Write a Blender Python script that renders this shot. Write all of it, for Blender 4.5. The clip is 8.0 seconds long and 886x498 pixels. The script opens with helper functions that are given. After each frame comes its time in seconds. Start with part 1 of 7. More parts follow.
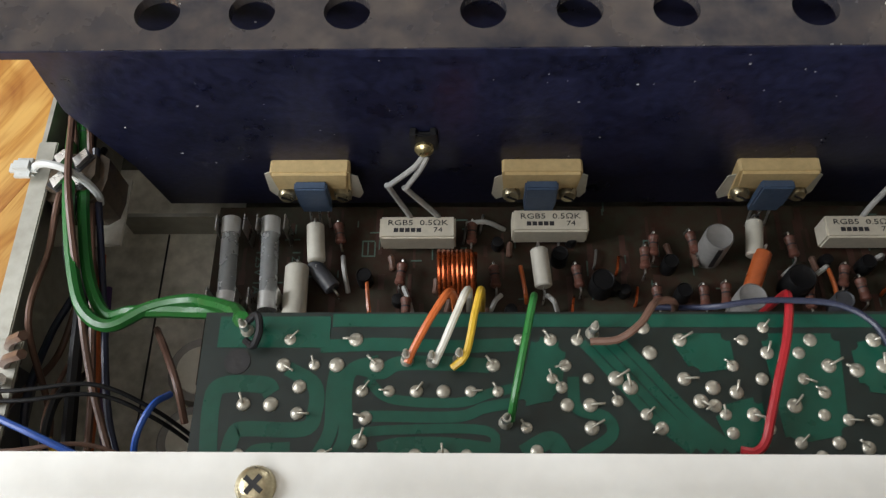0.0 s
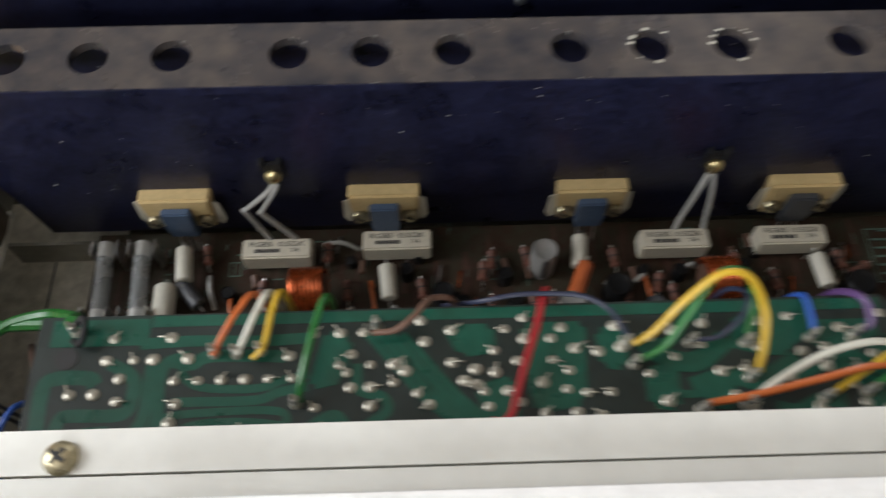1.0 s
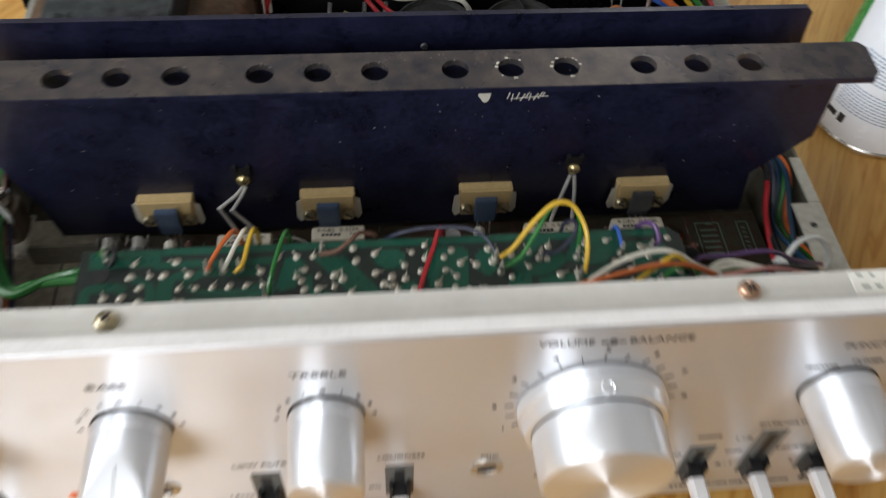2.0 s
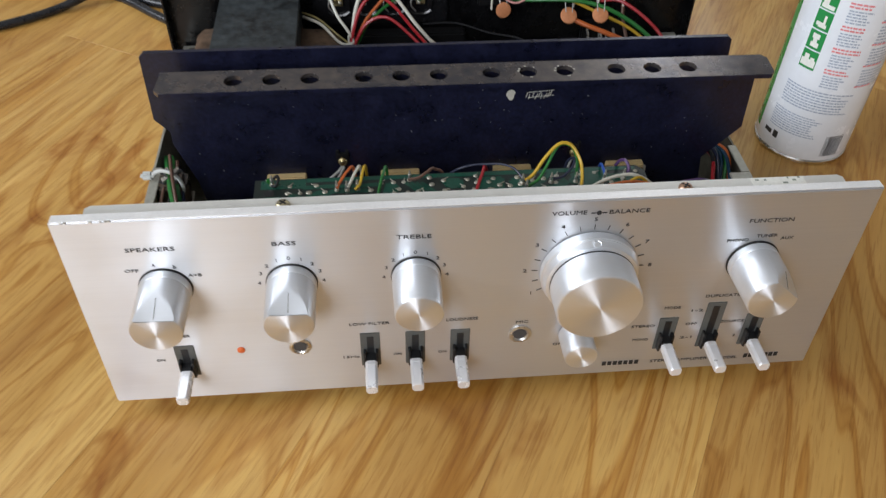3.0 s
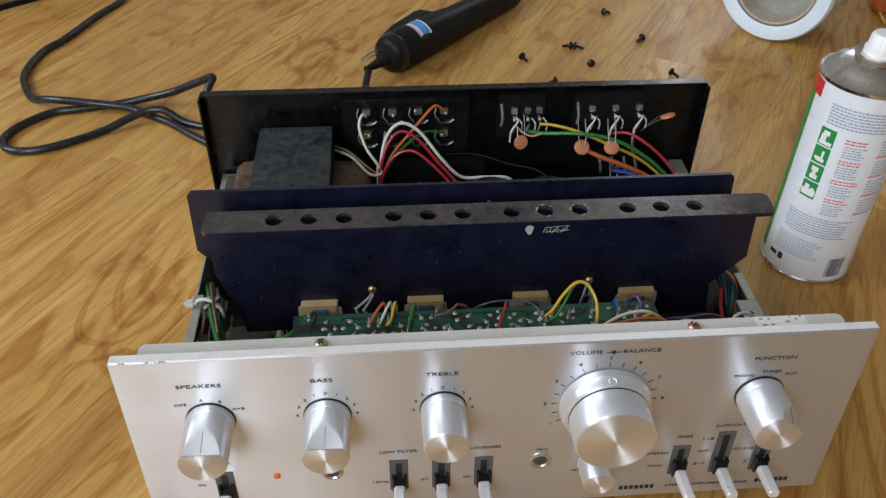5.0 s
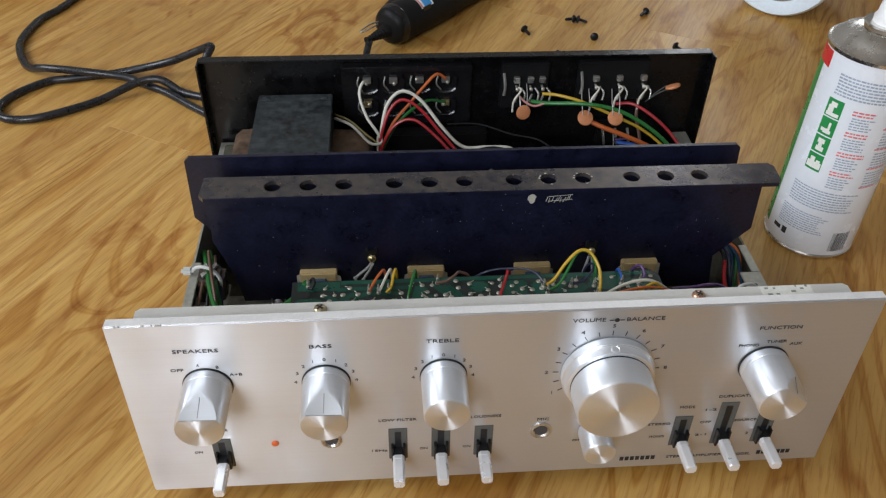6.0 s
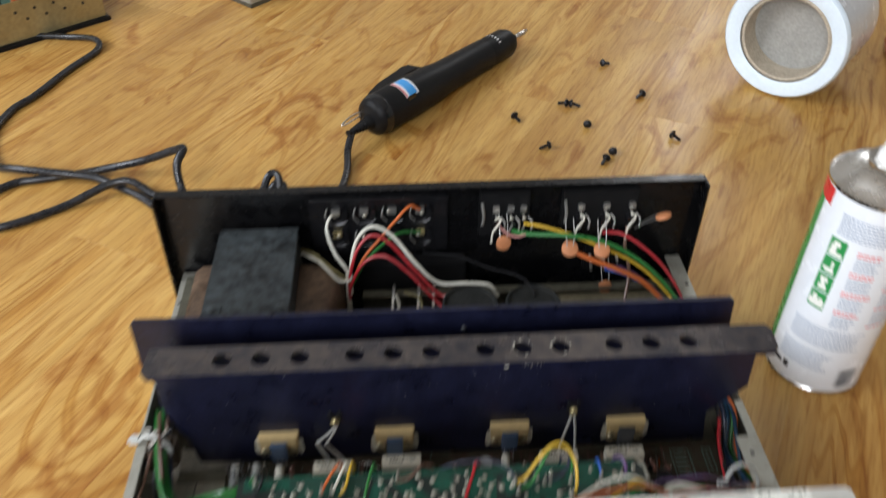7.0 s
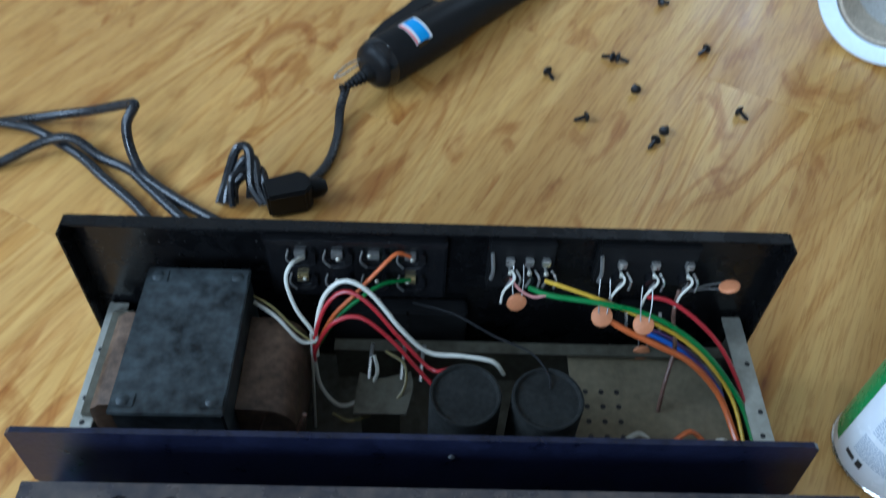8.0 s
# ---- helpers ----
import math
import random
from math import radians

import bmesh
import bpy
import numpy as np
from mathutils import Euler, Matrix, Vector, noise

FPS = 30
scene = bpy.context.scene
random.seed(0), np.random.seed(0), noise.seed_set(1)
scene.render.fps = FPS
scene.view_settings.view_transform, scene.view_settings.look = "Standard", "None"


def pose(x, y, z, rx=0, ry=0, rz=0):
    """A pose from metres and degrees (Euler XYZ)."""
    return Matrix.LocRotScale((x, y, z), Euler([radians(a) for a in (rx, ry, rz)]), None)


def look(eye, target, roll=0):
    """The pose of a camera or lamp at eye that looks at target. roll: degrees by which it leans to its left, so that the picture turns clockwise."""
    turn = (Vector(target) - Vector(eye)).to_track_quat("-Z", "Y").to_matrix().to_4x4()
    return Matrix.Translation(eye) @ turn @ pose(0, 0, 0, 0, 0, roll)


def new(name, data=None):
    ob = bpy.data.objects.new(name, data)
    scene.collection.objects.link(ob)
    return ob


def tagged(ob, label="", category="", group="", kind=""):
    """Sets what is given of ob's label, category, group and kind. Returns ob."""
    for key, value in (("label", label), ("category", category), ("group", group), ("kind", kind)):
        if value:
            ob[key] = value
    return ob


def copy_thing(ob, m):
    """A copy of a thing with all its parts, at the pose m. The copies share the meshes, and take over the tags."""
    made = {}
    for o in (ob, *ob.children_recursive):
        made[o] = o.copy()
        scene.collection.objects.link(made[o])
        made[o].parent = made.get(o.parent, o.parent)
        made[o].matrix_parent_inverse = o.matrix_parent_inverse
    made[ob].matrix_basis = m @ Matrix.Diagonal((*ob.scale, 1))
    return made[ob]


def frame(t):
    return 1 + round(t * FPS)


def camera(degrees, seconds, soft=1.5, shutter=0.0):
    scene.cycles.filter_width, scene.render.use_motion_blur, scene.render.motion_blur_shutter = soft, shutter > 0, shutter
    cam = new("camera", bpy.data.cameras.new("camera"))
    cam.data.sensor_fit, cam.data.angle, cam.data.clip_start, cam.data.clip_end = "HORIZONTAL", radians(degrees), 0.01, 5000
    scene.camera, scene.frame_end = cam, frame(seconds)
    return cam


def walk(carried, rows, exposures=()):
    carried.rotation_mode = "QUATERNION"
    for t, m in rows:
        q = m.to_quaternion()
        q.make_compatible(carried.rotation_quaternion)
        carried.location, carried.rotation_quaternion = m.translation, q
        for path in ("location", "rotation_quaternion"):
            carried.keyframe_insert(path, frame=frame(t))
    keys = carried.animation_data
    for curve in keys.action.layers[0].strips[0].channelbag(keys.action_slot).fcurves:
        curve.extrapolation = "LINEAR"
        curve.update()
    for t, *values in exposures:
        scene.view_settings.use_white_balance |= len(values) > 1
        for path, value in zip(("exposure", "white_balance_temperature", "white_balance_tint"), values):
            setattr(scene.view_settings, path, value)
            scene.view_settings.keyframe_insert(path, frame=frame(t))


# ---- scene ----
cam = camera(56.4, 8.0, soft=1.25, shutter=0.5)
PATH = [
    (0, (-0.06311, -0.00937, 0.30196), (-0.06360, -0.00068, 0.28395), -3),
    (0.3, (-0.06411, -0.01137, 0.29896), (-0.06466, -0.00268, 0.28095), -3.7),
    (0.5, (-0.06116, -0.01268, 0.30593), (-0.06159, -0.00399, 0.28792), -2.8),
    (0.8, (-0.04237, -0.01992, 0.31436), (-0.04248, -0.01078, 0.29657), -1.6),
    (1, (-0.01905, -0.03126, 0.32557), (-0.01877, -0.02173, 0.30799), 0),
    (1.2, (-0.00580, -0.04157, 0.33874), (-0.00511, -0.03165, 0.32139), 1.5),
    (1.5, (-0.00327, -0.05564, 0.34772), (-0.00207, -0.04516, 0.33072), 3.4),
    (1.8, (-0.00692, -0.08763, 0.36096), (-0.00545, -0.07652, 0.34439), 4),
    (2, (-0.01453, -0.13061, 0.37700), (-0.01288, -0.11884, 0.36092), 4),
    (2.2, (-0.02261, -0.18938, 0.39409), (-0.02094, -0.17696, 0.37851), 3.3),
    (3.3, (-0.05690, -0.31716, 0.44076), (-0.05545, -0.30282, 0.42690), 1.3),
    (3.5, (-0.05738, -0.31716, 0.44396), (-0.05585, -0.30272, 0.43021), 1.4),
    (4, (-0.05326, -0.31845, 0.45754), (-0.05176, -0.30352, 0.44431), 1),
    (4.5, (-0.05883, -0.31352, 0.48840), (-0.05754, -0.29807, 0.47576), 0.4),
    (6, (-0.06213, -0.31379, 0.47173), (-0.06086, -0.29871, 0.45866), 1.3),
    (6.5, (-0.06403, -0.31140, 0.47156), (-0.06274, -0.29623, 0.45859), 1.1),
    (6.8, (-0.04805, -0.27210, 0.49816), (-0.04690, -0.25686, 0.48526), 0.6),
    (7, (-0.02775, -0.21706, 0.51838), (-0.02673, -0.20174, 0.50555), 0.4),
    (7.2, (-0.00727, -0.15001, 0.51583), (-0.00645, -0.13477, 0.50291), 0.4),
    (7.5, (0.01654, -0.06645, 0.49907), (0.01704, -0.05160, 0.48569), 0.9),
    (7.7, (0.00323, -0.04283, 0.50298), (0.00368, -0.02852, 0.48901), 2.2),
    (8, (-0.00594, -0.02054, 0.50622), (-0.00540, -0.00756, 0.49101), 3.3),
]
EXPOSURES = [(0.0, 0.16, 6500, 10), (1.5, 0.02, 6550, 10), (2.2, -0.26, 6450, 10), (3.5, -0.52, 6150, 10), (4.5, -0.62, 6200, 10), (6.0, -0.60, 6200, 10), (6.7, -0.46, 6250, 10), (7.2, 0.10, 6300, 10), (7.5, -0.02, 5800, 10), (7.8, -0.17, 5200, 2), (8.0, -0.17, 4700, 0)]
walk(cam, [(t, look(eye, target, roll)) for t, eye, target, roll in PATH], EXPOSURES)

# ---- daylight ----
world = bpy.data.worlds.new("sky")
scene.world = world
world.use_nodes = True
wn = world.node_tree
sky = wn.nodes.new("ShaderNodeTexSky")
sky.sky_type = "NISHITA"
sky.sun_disc = False
sky.sun_elevation = radians(40)
sky.sun_rotation = radians(200)
wn.links.new(sky.outputs[0], wn.nodes["Background"].inputs[0])
wn.nodes["Background"].inputs[1].default_value = 0.12


def window_light(name, x, y, z, target, w, h, power, color):
    lamp = bpy.data.lights.new(name, "AREA")
    lamp.shape = "RECTANGLE"
    lamp.size, lamp.size_y, lamp.energy, lamp.color = w, h, power, color
    ob = new(name, lamp)
    ob.matrix_world = look((x, y, z), target)
    return ob


# daylight in the openings of the far window and of the two behind and beside the viewer
window_light("window_daylight", 1.0, 2.27, 1.15, (1.0, 0.0, 1.05), 0.36, 1.1, 8, (1.0, 0.98, 0.95))
window_light("window_daylight", -2.18, 0.1, 1.5, (0.0, 0.1, 1.3), 1.5, 1.2, 70, (0.95, 0.97, 1.0))
window_light("window_daylight", -1.0, -2.18, 1.5, (-1.0, 0.0, 1.3), 1.2, 1.2, 80, (0.95, 0.97, 1.0))


# ---- materials ----
def principled(name):
    m = bpy.data.materials.new(name)
    m.use_nodes = True
    return m, m.node_tree, m.node_tree.nodes["Principled BSDF"]


def add_node(nt, kind, **values):
    n = nt.nodes.new(kind)
    for k, v in values.items():
        n.inputs[k].default_value = v
    return n


def mat(name, col, rough=0.5, metal=0.0, var=0.2, scale=80.0, bump=0.15, coat=0.0, rvar=0.12, stain=None, trans=0.0, spec=0.5):
    """A worn surface: fine grain and broad blotches in colour, gloss and relief."""
    m, nt, bsdf = principled(name)
    tc = nt.nodes.new("ShaderNodeTexCoord")
    fine = add_node(nt, "ShaderNodeTexNoise", Scale=scale * 6, Detail=4.0)
    broad = add_node(nt, "ShaderNodeTexNoise", Scale=scale, Detail=5.0, Roughness=0.65)
    for n in (fine, broad):
        nt.links.new(tc.outputs["Object"], n.inputs["Vector"])
    add = nt.nodes.new("ShaderNodeMath")
    add.operation = "ADD"
    nt.links.new(fine.outputs[0], add.inputs[0])
    nt.links.new(broad.outputs[0], add.inputs[1])
    ramp = nt.nodes.new("ShaderNodeMapRange")
    for i, v in zip((1, 2, 3, 4), (0.7, 1.3, 0.0, 1.0)):
        ramp.inputs[i].default_value = v
    nt.links.new(add.outputs[0], ramp.inputs[0])
    mix = nt.nodes.new("ShaderNodeMix")
    mix.data_type = "RGBA"
    dark = stain or [c * (1 - var) for c in col]
    lite = [min(1.0, c * (1 + var * 0.7)) for c in col]
    mix.inputs[6].default_value = (*dark, 1)
    mix.inputs[7].default_value = (*lite, 1)
    nt.links.new(ramp.outputs[0], mix.inputs[0])
    nt.links.new(mix.outputs[2], bsdf.inputs["Base Color"])
    rr = nt.nodes.new("ShaderNodeMapRange")
    for i, v in zip((1, 2, 3, 4), (0.3, 0.7, max(0.03, rough - rvar), min(1.0, rough + rvar))):
        rr.inputs[i].default_value = v
    nt.links.new(broad.outputs[0], rr.inputs[0])
    nt.links.new(rr.outputs[0], bsdf.inputs["Roughness"])
    bsdf.inputs["Metallic"].default_value = metal
    bsdf.inputs["Specular IOR Level"].default_value = spec
    bsdf.inputs["Coat Weight"].default_value = coat
    bsdf.inputs["Transmission Weight"].default_value = trans
    if bump:
        b = add_node(nt, "ShaderNodeBump", Strength=bump, Distance=0.0006)
        nt.links.new(fine.outputs[0], b.inputs["Height"])
        nt.links.new(b.outputs[0], bsdf.inputs["Normal"])
    return m


def brushed(name, col, rough, aniso, axis="", scale=(3, 900, 900), metal=1.0):
    """Brushed or turned aluminium: along the sheet (uv) or round a spindle (axis)."""
    m, nt, bsdf = principled(name)
    bsdf.inputs["Metallic"].default_value = metal
    bsdf.inputs["Anisotropic"].default_value = aniso
    bsdf.inputs["Anisotropic Rotation"].default_value = 0.25
    tan = nt.nodes.new("ShaderNodeTangent")
    tan.direction_type = "RADIAL" if axis else "UV_MAP"
    if axis:
        tan.axis = axis
    nt.links.new(tan.outputs[0], bsdf.inputs["Tangent"])
    tc = nt.nodes.new("ShaderNodeTexCoord")
    mp = nt.nodes.new("ShaderNodeMapping")
    mp.inputs["Scale"].default_value = scale
    nt.links.new(tc.outputs["Object"], mp.inputs[0])
    n = add_node(nt, "ShaderNodeTexNoise", Scale=1.0, Detail=3.0)
    nt.links.new(mp.outputs[0], n.inputs["Vector"])
    blot = add_node(nt, "ShaderNodeTexNoise", Scale=22.0, Detail=5.0)
    nt.links.new(tc.outputs["Object"], blot.inputs["Vector"])
    mix = nt.nodes.new("ShaderNodeMix")
    mix.data_type = "RGBA"
    mix.inputs[6].default_value = (*[c * 0.93 for c in col], 1)
    mix.inputs[7].default_value = (*col, 1)
    nt.links.new(n.outputs[0], mix.inputs[0])
    nt.links.new(mix.outputs[2], bsdf.inputs["Base Color"])
    rr = nt.nodes.new("ShaderNodeMapRange")
    for i, v in zip((1, 2, 3, 4), (0.3, 0.7, rough - 0.04, rough + 0.05)):
        rr.inputs[i].default_value = v
    nt.links.new(blot.outputs[0], rr.inputs[0])
    nt.links.new(rr.outputs[0], bsdf.inputs["Roughness"])
    return m


def wood_floor(name):
    """Honey oak laminate: each board shifted by its own random number."""
    m, nt, bsdf = principled(name)
    tc = nt.nodes.new("ShaderNodeTexCoord")
    info = nt.nodes.new("ShaderNodeObjectInfo")
    off = nt.nodes.new("ShaderNodeVectorMath")
    off.operation = "MULTIPLY_ADD"
    comb = nt.nodes.new("ShaderNodeCombineXYZ")
    for i in range(3):
        nt.links.new(info.outputs["Random"], comb.inputs[i])
    nt.links.new(comb.outputs[0], off.inputs[0])
    off.inputs[1].default_value = (37.0, 11.0, 5.0)
    nt.links.new(tc.outputs["Object"], off.inputs[2])

    def stretched(sx, sy, scale, detail, dist=0.0, rough=0.55):
        mp = nt.nodes.new("ShaderNodeMapping")
        mp.inputs["Scale"].default_value = (sx, sy, 1)
        nt.links.new(off.outputs[0], mp.inputs[0])
        n = add_node(nt, "ShaderNodeTexNoise", Scale=scale, Detail=detail, Distortion=dist, Roughness=rough)
        nt.links.new(mp.outputs[0], n.inputs["Vector"])
        return n, mp

    def ramp(node, stops):
        r = nt.nodes.new("ShaderNodeValToRGB")
        while len(r.color_ramp.elements) < len(stops):
            r.color_ramp.elements.new(0.5)
        for e, (p, c) in zip(r.color_ramp.elements, stops):
            e.position, e.color = p, (*c, 1)
        nt.links.new(node, r.inputs[0])
        return r

    def mixed(a, b, fac, mode="MULTIPLY"):
        x = nt.nodes.new("ShaderNodeMix")
        x.data_type, x.blend_type = "RGBA", mode
        nt.links.new(a, x.inputs[6])
        nt.links.new(b, x.inputs[7])
        if isinstance(fac, float):
            x.inputs[0].default_value = fac
        else:
            nt.links.new(fac, x.inputs[0])
        return x

    broad, _ = stretched(0.9, 5.0, 2.2, 3.0, 0.6)
    base = ramp(broad.outputs[0], [(0.30, (0.415, 0.226, 0.058)), (0.5, (0.510, 0.302, 0.084)), (0.70, (0.610, 0.386, 0.124))])
    # growth rings in long arches
    mp = nt.nodes.new("ShaderNodeMapping")
    mp.inputs["Scale"].default_value = (0.50, 3.4, 1)
    nt.links.new(off.outputs[0], mp.inputs[0])
    hills = add_node(nt, "ShaderNodeTexNoise", Scale=3.0, Detail=2.5, Distortion=0.7, Roughness=0.42)
    nt.links.new(mp.outputs[0], hills.inputs["Vector"])
    mul = nt.nodes.new("ShaderNodeMath")
    mul.operation = "MULTIPLY"
    mul.inputs[1].default_value = 95.0
    nt.links.new(hills.outputs[0], mul.inputs[0])
    sine = nt.nodes.new("ShaderNodeMath")
    sine.operation = "SINE"
    nt.links.new(mul.outputs[0], sine.inputs[0])
    rings = ramp(sine.outputs[0], [(0.0, (1, 1, 1)), (0.50, (0.98, 0.95, 0.89)), (0.88, (0.72, 0.57, 0.38)), (1.0, (0.82, 0.70, 0.52))])
    where, _ = stretched(1.0, 3.0, 2.6, 2.0)
    wfac = nt.nodes.new("ShaderNodeMapRange")
    for i, v in zip((1, 2, 3, 4), (0.38, 0.60, 0.22, 1.0)):
        wfac.inputs[i].default_value = v
    nt.links.new(where.outputs[0], wfac.inputs[0])
    c1 = mixed(base.outputs[0], rings.outputs[0], wfac.outputs[0])
    # pores: short dark dashes along the grain
    pores, _ = stretched(9.0, 130.0, 3.0, 3.0, 0.25, 0.65)
    pr = ramp(pores.outputs[0], [(0.38, (0.66, 0.52, 0.36)), (0.50, (1, 1, 1)), (0.72, (1.12, 1.10, 1.05))])
    c2 = mixed(c1.outputs[2], pr.outputs[0], 0.5)
    streak, _ = stretched(0.8, 26.0, 3.0, 4.0, 0.35)
    sr = ramp(streak.outputs[0], [(0.33, (0.72, 0.56, 0.40)), (0.52, (1, 1, 1)), (0.75, (1.15, 1.12, 1.05))])
    c3 = mixed(c2.outputs[2], sr.outputs[0], 0.45)
    knots, _ = stretched(3.4, 8.0, 2.2, 3.0, 1.6)
    kr = ramp(knots.outputs[0], [(0.57, (1, 1, 1)), (0.70, (0.62, 0.42, 0.25))])
    c4 = mixed(c3.outputs[2], kr.outputs[0], 0.8)
    tone = nt.nodes.new("ShaderNodeMapRange")
    tone.inputs[3].default_value, tone.inputs[4].default_value = 0.96, 1.04
    nt.links.new(info.outputs["Random"], tone.inputs[0])
    hsv = nt.nodes.new("ShaderNodeHueSaturation")
    nt.links.new(tone.outputs[0], hsv.inputs["Value"])
    nt.links.new(c4.outputs[2], hsv.inputs["Color"])
    nt.links.new(hsv.outputs[0], bsdf.inputs["Base Color"])
    gloss, _ = stretched(2.0, 6.0, 4.0, 3.0)
    rr = nt.nodes.new("ShaderNodeMapRange")
    for i, v in zip((1, 2, 3, 4), (0.3, 0.7, 0.32, 0.48)):
        rr.inputs[i].default_value = v
    nt.links.new(gloss.outputs[0], rr.inputs[0])
    nt.links.new(rr.outputs[0], bsdf.inputs["Roughness"])
    bsdf.inputs["Specular IOR Level"].default_value = 0.38
    bump = add_node(nt, "ShaderNodeBump", Strength=0.12, Distance=0.0006)
    nt.links.new(pores.outputs[0], bump.inputs["Height"])
    nt.links.new(bump.outputs[0], bsdf.inputs["Normal"])
    return m


WOOD = wood_floor("oak_laminate")
PLASTER = mat("grey_plaster", (0.40, 0.395, 0.38), 0.9, scale=6, var=0.05, bump=0.1)
PANEL = brushed("brushed_aluminium", (0.715, 0.725, 0.745), 0.38, 0.9, metal=0.8)
TURNED = brushed("turned_aluminium", (0.86, 0.89, 0.93), 0.40, 0.95, "Y", (60, 60, 60), metal=0.85)
KNOB = brushed("spun_aluminium", (0.86, 0.90, 0.95), 0.36, 0.8, "Y", (60, 900, 60), metal=0.75)
LEVER = mat("polished_lever", (0.88, 0.89, 0.91), 0.28, 0.4, var=0.01, scale=20, bump=0.0, rvar=0.02)
EDGE = mat("pale_plate_edge", (0.86, 0.86, 0.85), 0.42, 0.35, var=0.06, scale=140, bump=0.05)
# black plastic parts; also painted shade in holes, slots and gaps
BLACK_GAP = mat("black_plastic_and_gap_shade", (0.012, 0.012, 0.013), 0.45, scale=90)
PLASTIC = mat("black_moulding", (0.009, 0.009, 0.0095), 0.42, scale=200, bump=0.2, spec=0.16)
INK = mat("black_ink", (0.02, 0.02, 0.022), 0.6, scale=200, bump=0.0)
LIP = mat("grey_zinc_steel", (0.72, 0.72, 0.68), 0.44, 0.35, var=0.04, scale=45, bump=0.05)
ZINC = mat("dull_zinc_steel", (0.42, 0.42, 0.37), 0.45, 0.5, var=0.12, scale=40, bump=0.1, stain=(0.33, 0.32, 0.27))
# chassis steel made paler, so the left bay's light is in the colour
PAN = mat("dusty_zinc_steel_lit", (0.80, 0.78, 0.69), 0.55, 0.1, var=0.15, scale=30, bump=0.12, stain=(0.42, 0.41, 0.34))
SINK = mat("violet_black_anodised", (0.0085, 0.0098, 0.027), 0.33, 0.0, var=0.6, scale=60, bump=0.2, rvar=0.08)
# scuffed anodising, its base raised for the sheen on the flange top
FLANGE = mat("scuffed_anodised_sheen", (0.115, 0.098, 0.088), 0.27, 0.6, var=0.3, scale=22, bump=0.15, stain=(0.042, 0.044, 0.058))
REAR = mat("black_enamel", (0.0045, 0.0045, 0.005), 0.26, 0.0, var=0.5, scale=40, bump=0.18, rvar=0.14, spec=0.35)
CORE = mat("dark_iron_core", (0.050, 0.060, 0.064), 0.44, 0.3, var=0.4, scale=26, bump=0.2, rvar=0.15, spec=0.35, stain=(0.010, 0.011, 0.012))
COIL = mat("brown_coil_paper", (0.120, 0.078, 0.050), 0.40, 0.0, var=0.35, scale=34, bump=0.3, spec=0.4, stain=(0.034, 0.022, 0.015))
GREEN = mat("green_solder_mask", (0.003, 0.058, 0.036), 0.34, 0.0, var=0.18, scale=60, bump=0.05)
DARKGREEN = mat("dark_board_base", (0.007, 0.014, 0.012), 0.42, 0.0, var=0.25, scale=60, bump=0.05)
BROWNBOARD = mat("dusty_brown_board", (0.026, 0.028, 0.017), 0.6, 0.0, var=0.5, scale=55, bump=0.2, stain=(0.036, 0.013, 0.007), spec=0.3)
SOLDER = mat("tin_solder", (0.42, 0.40, 0.335), 0.40, 0.65, var=0.15, scale=300, bump=0.1)
TIN = mat("tinned_metal", (0.62, 0.61, 0.58), 0.3, 0.9, var=0.15, scale=200, bump=0.1)
BRASS = mat("yellow_passivated_steel", (0.62, 0.52, 0.27), 0.3, 0.9, var=0.2, scale=300, bump=0.1)
BRONZE = mat("coppery_steel", (0.62, 0.40, 0.28), 0.3, 0.9, var=0.2, scale=300, bump=0.1)
CREAM = mat("cream_mica_holder", (0.60, 0.45, 0.22), 0.55, var=0.12, scale=90)
SLATE = mat("slate_blue_tab", (0.060, 0.095, 0.16), 0.45, var=0.15, scale=90)
CHARCOAL = mat("charcoal_tab", (0.055, 0.058, 0.065), 0.45, var=0.15, scale=90)
CERAMIC = mat("white_ceramic", (0.56, 0.52, 0.42), 0.6, var=0.10, scale=90)
SLEEVE = mat("white_sleeve", (0.56, 0.54, 0.46), 0.4, var=0.08, scale=90)
COPPER = mat("enamelled_copper", (0.42, 0.085, 0.022), 0.25, 0.7, var=0.2, scale=150, bump=0.05)
RESBODY = mat("pink_brown_resistor", (0.14, 0.055, 0.038), 0.5, var=0.2, scale=200)
ORANGECAP = mat("orange_capacitor", (0.44, 0.10, 0.025), 0.35, var=0.15, scale=120)
DISC = mat("tan_ceramic_disc", (0.50, 0.20, 0.085), 0.5, var=0.15, scale=120)
GREYCAP = mat("grey_capacitor_sleeve", (0.23, 0.225, 0.215), 0.4, var=0.15, scale=90)
BIGCAP = mat("dark_capacitor_top", (0.022, 0.023, 0.022), 0.7, var=0.4, scale=60, spec=0.1)
GREYLEAD = mat("grey_sleeving", (0.42, 0.42, 0.40), 0.5, var=0.15, scale=120)
FUSEGLASS = mat("dusty_fuse_glass", (0.50, 0.52, 0.52), 0.25, var=0.1, scale=90, trans=0.6)
WHITEPRINT = mat("pale_print", (0.085, 0.145, 0.12), 0.6, scale=200, bump=0.0)
W_GREEN = mat("green_wire", (0.018, 0.135, 0.025), 0.35, var=0.1)
W_RED = mat("red_wire", (0.30, 0.013, 0.018), 0.35, var=0.1)
W_WHITE = mat("white_wire", (0.52, 0.51, 0.44), 0.4, var=0.08)
W_YELLOW = mat("yellow_wire", (0.47, 0.30, 0.02), 0.38, var=0.1)
W_OLIVE = mat("faded_olive_wire", (0.20, 0.165, 0.06), 0.45, var=0.15)
W_ORANGE = mat("orange_wire", (0.46, 0.11, 0.025), 0.38, var=0.1)
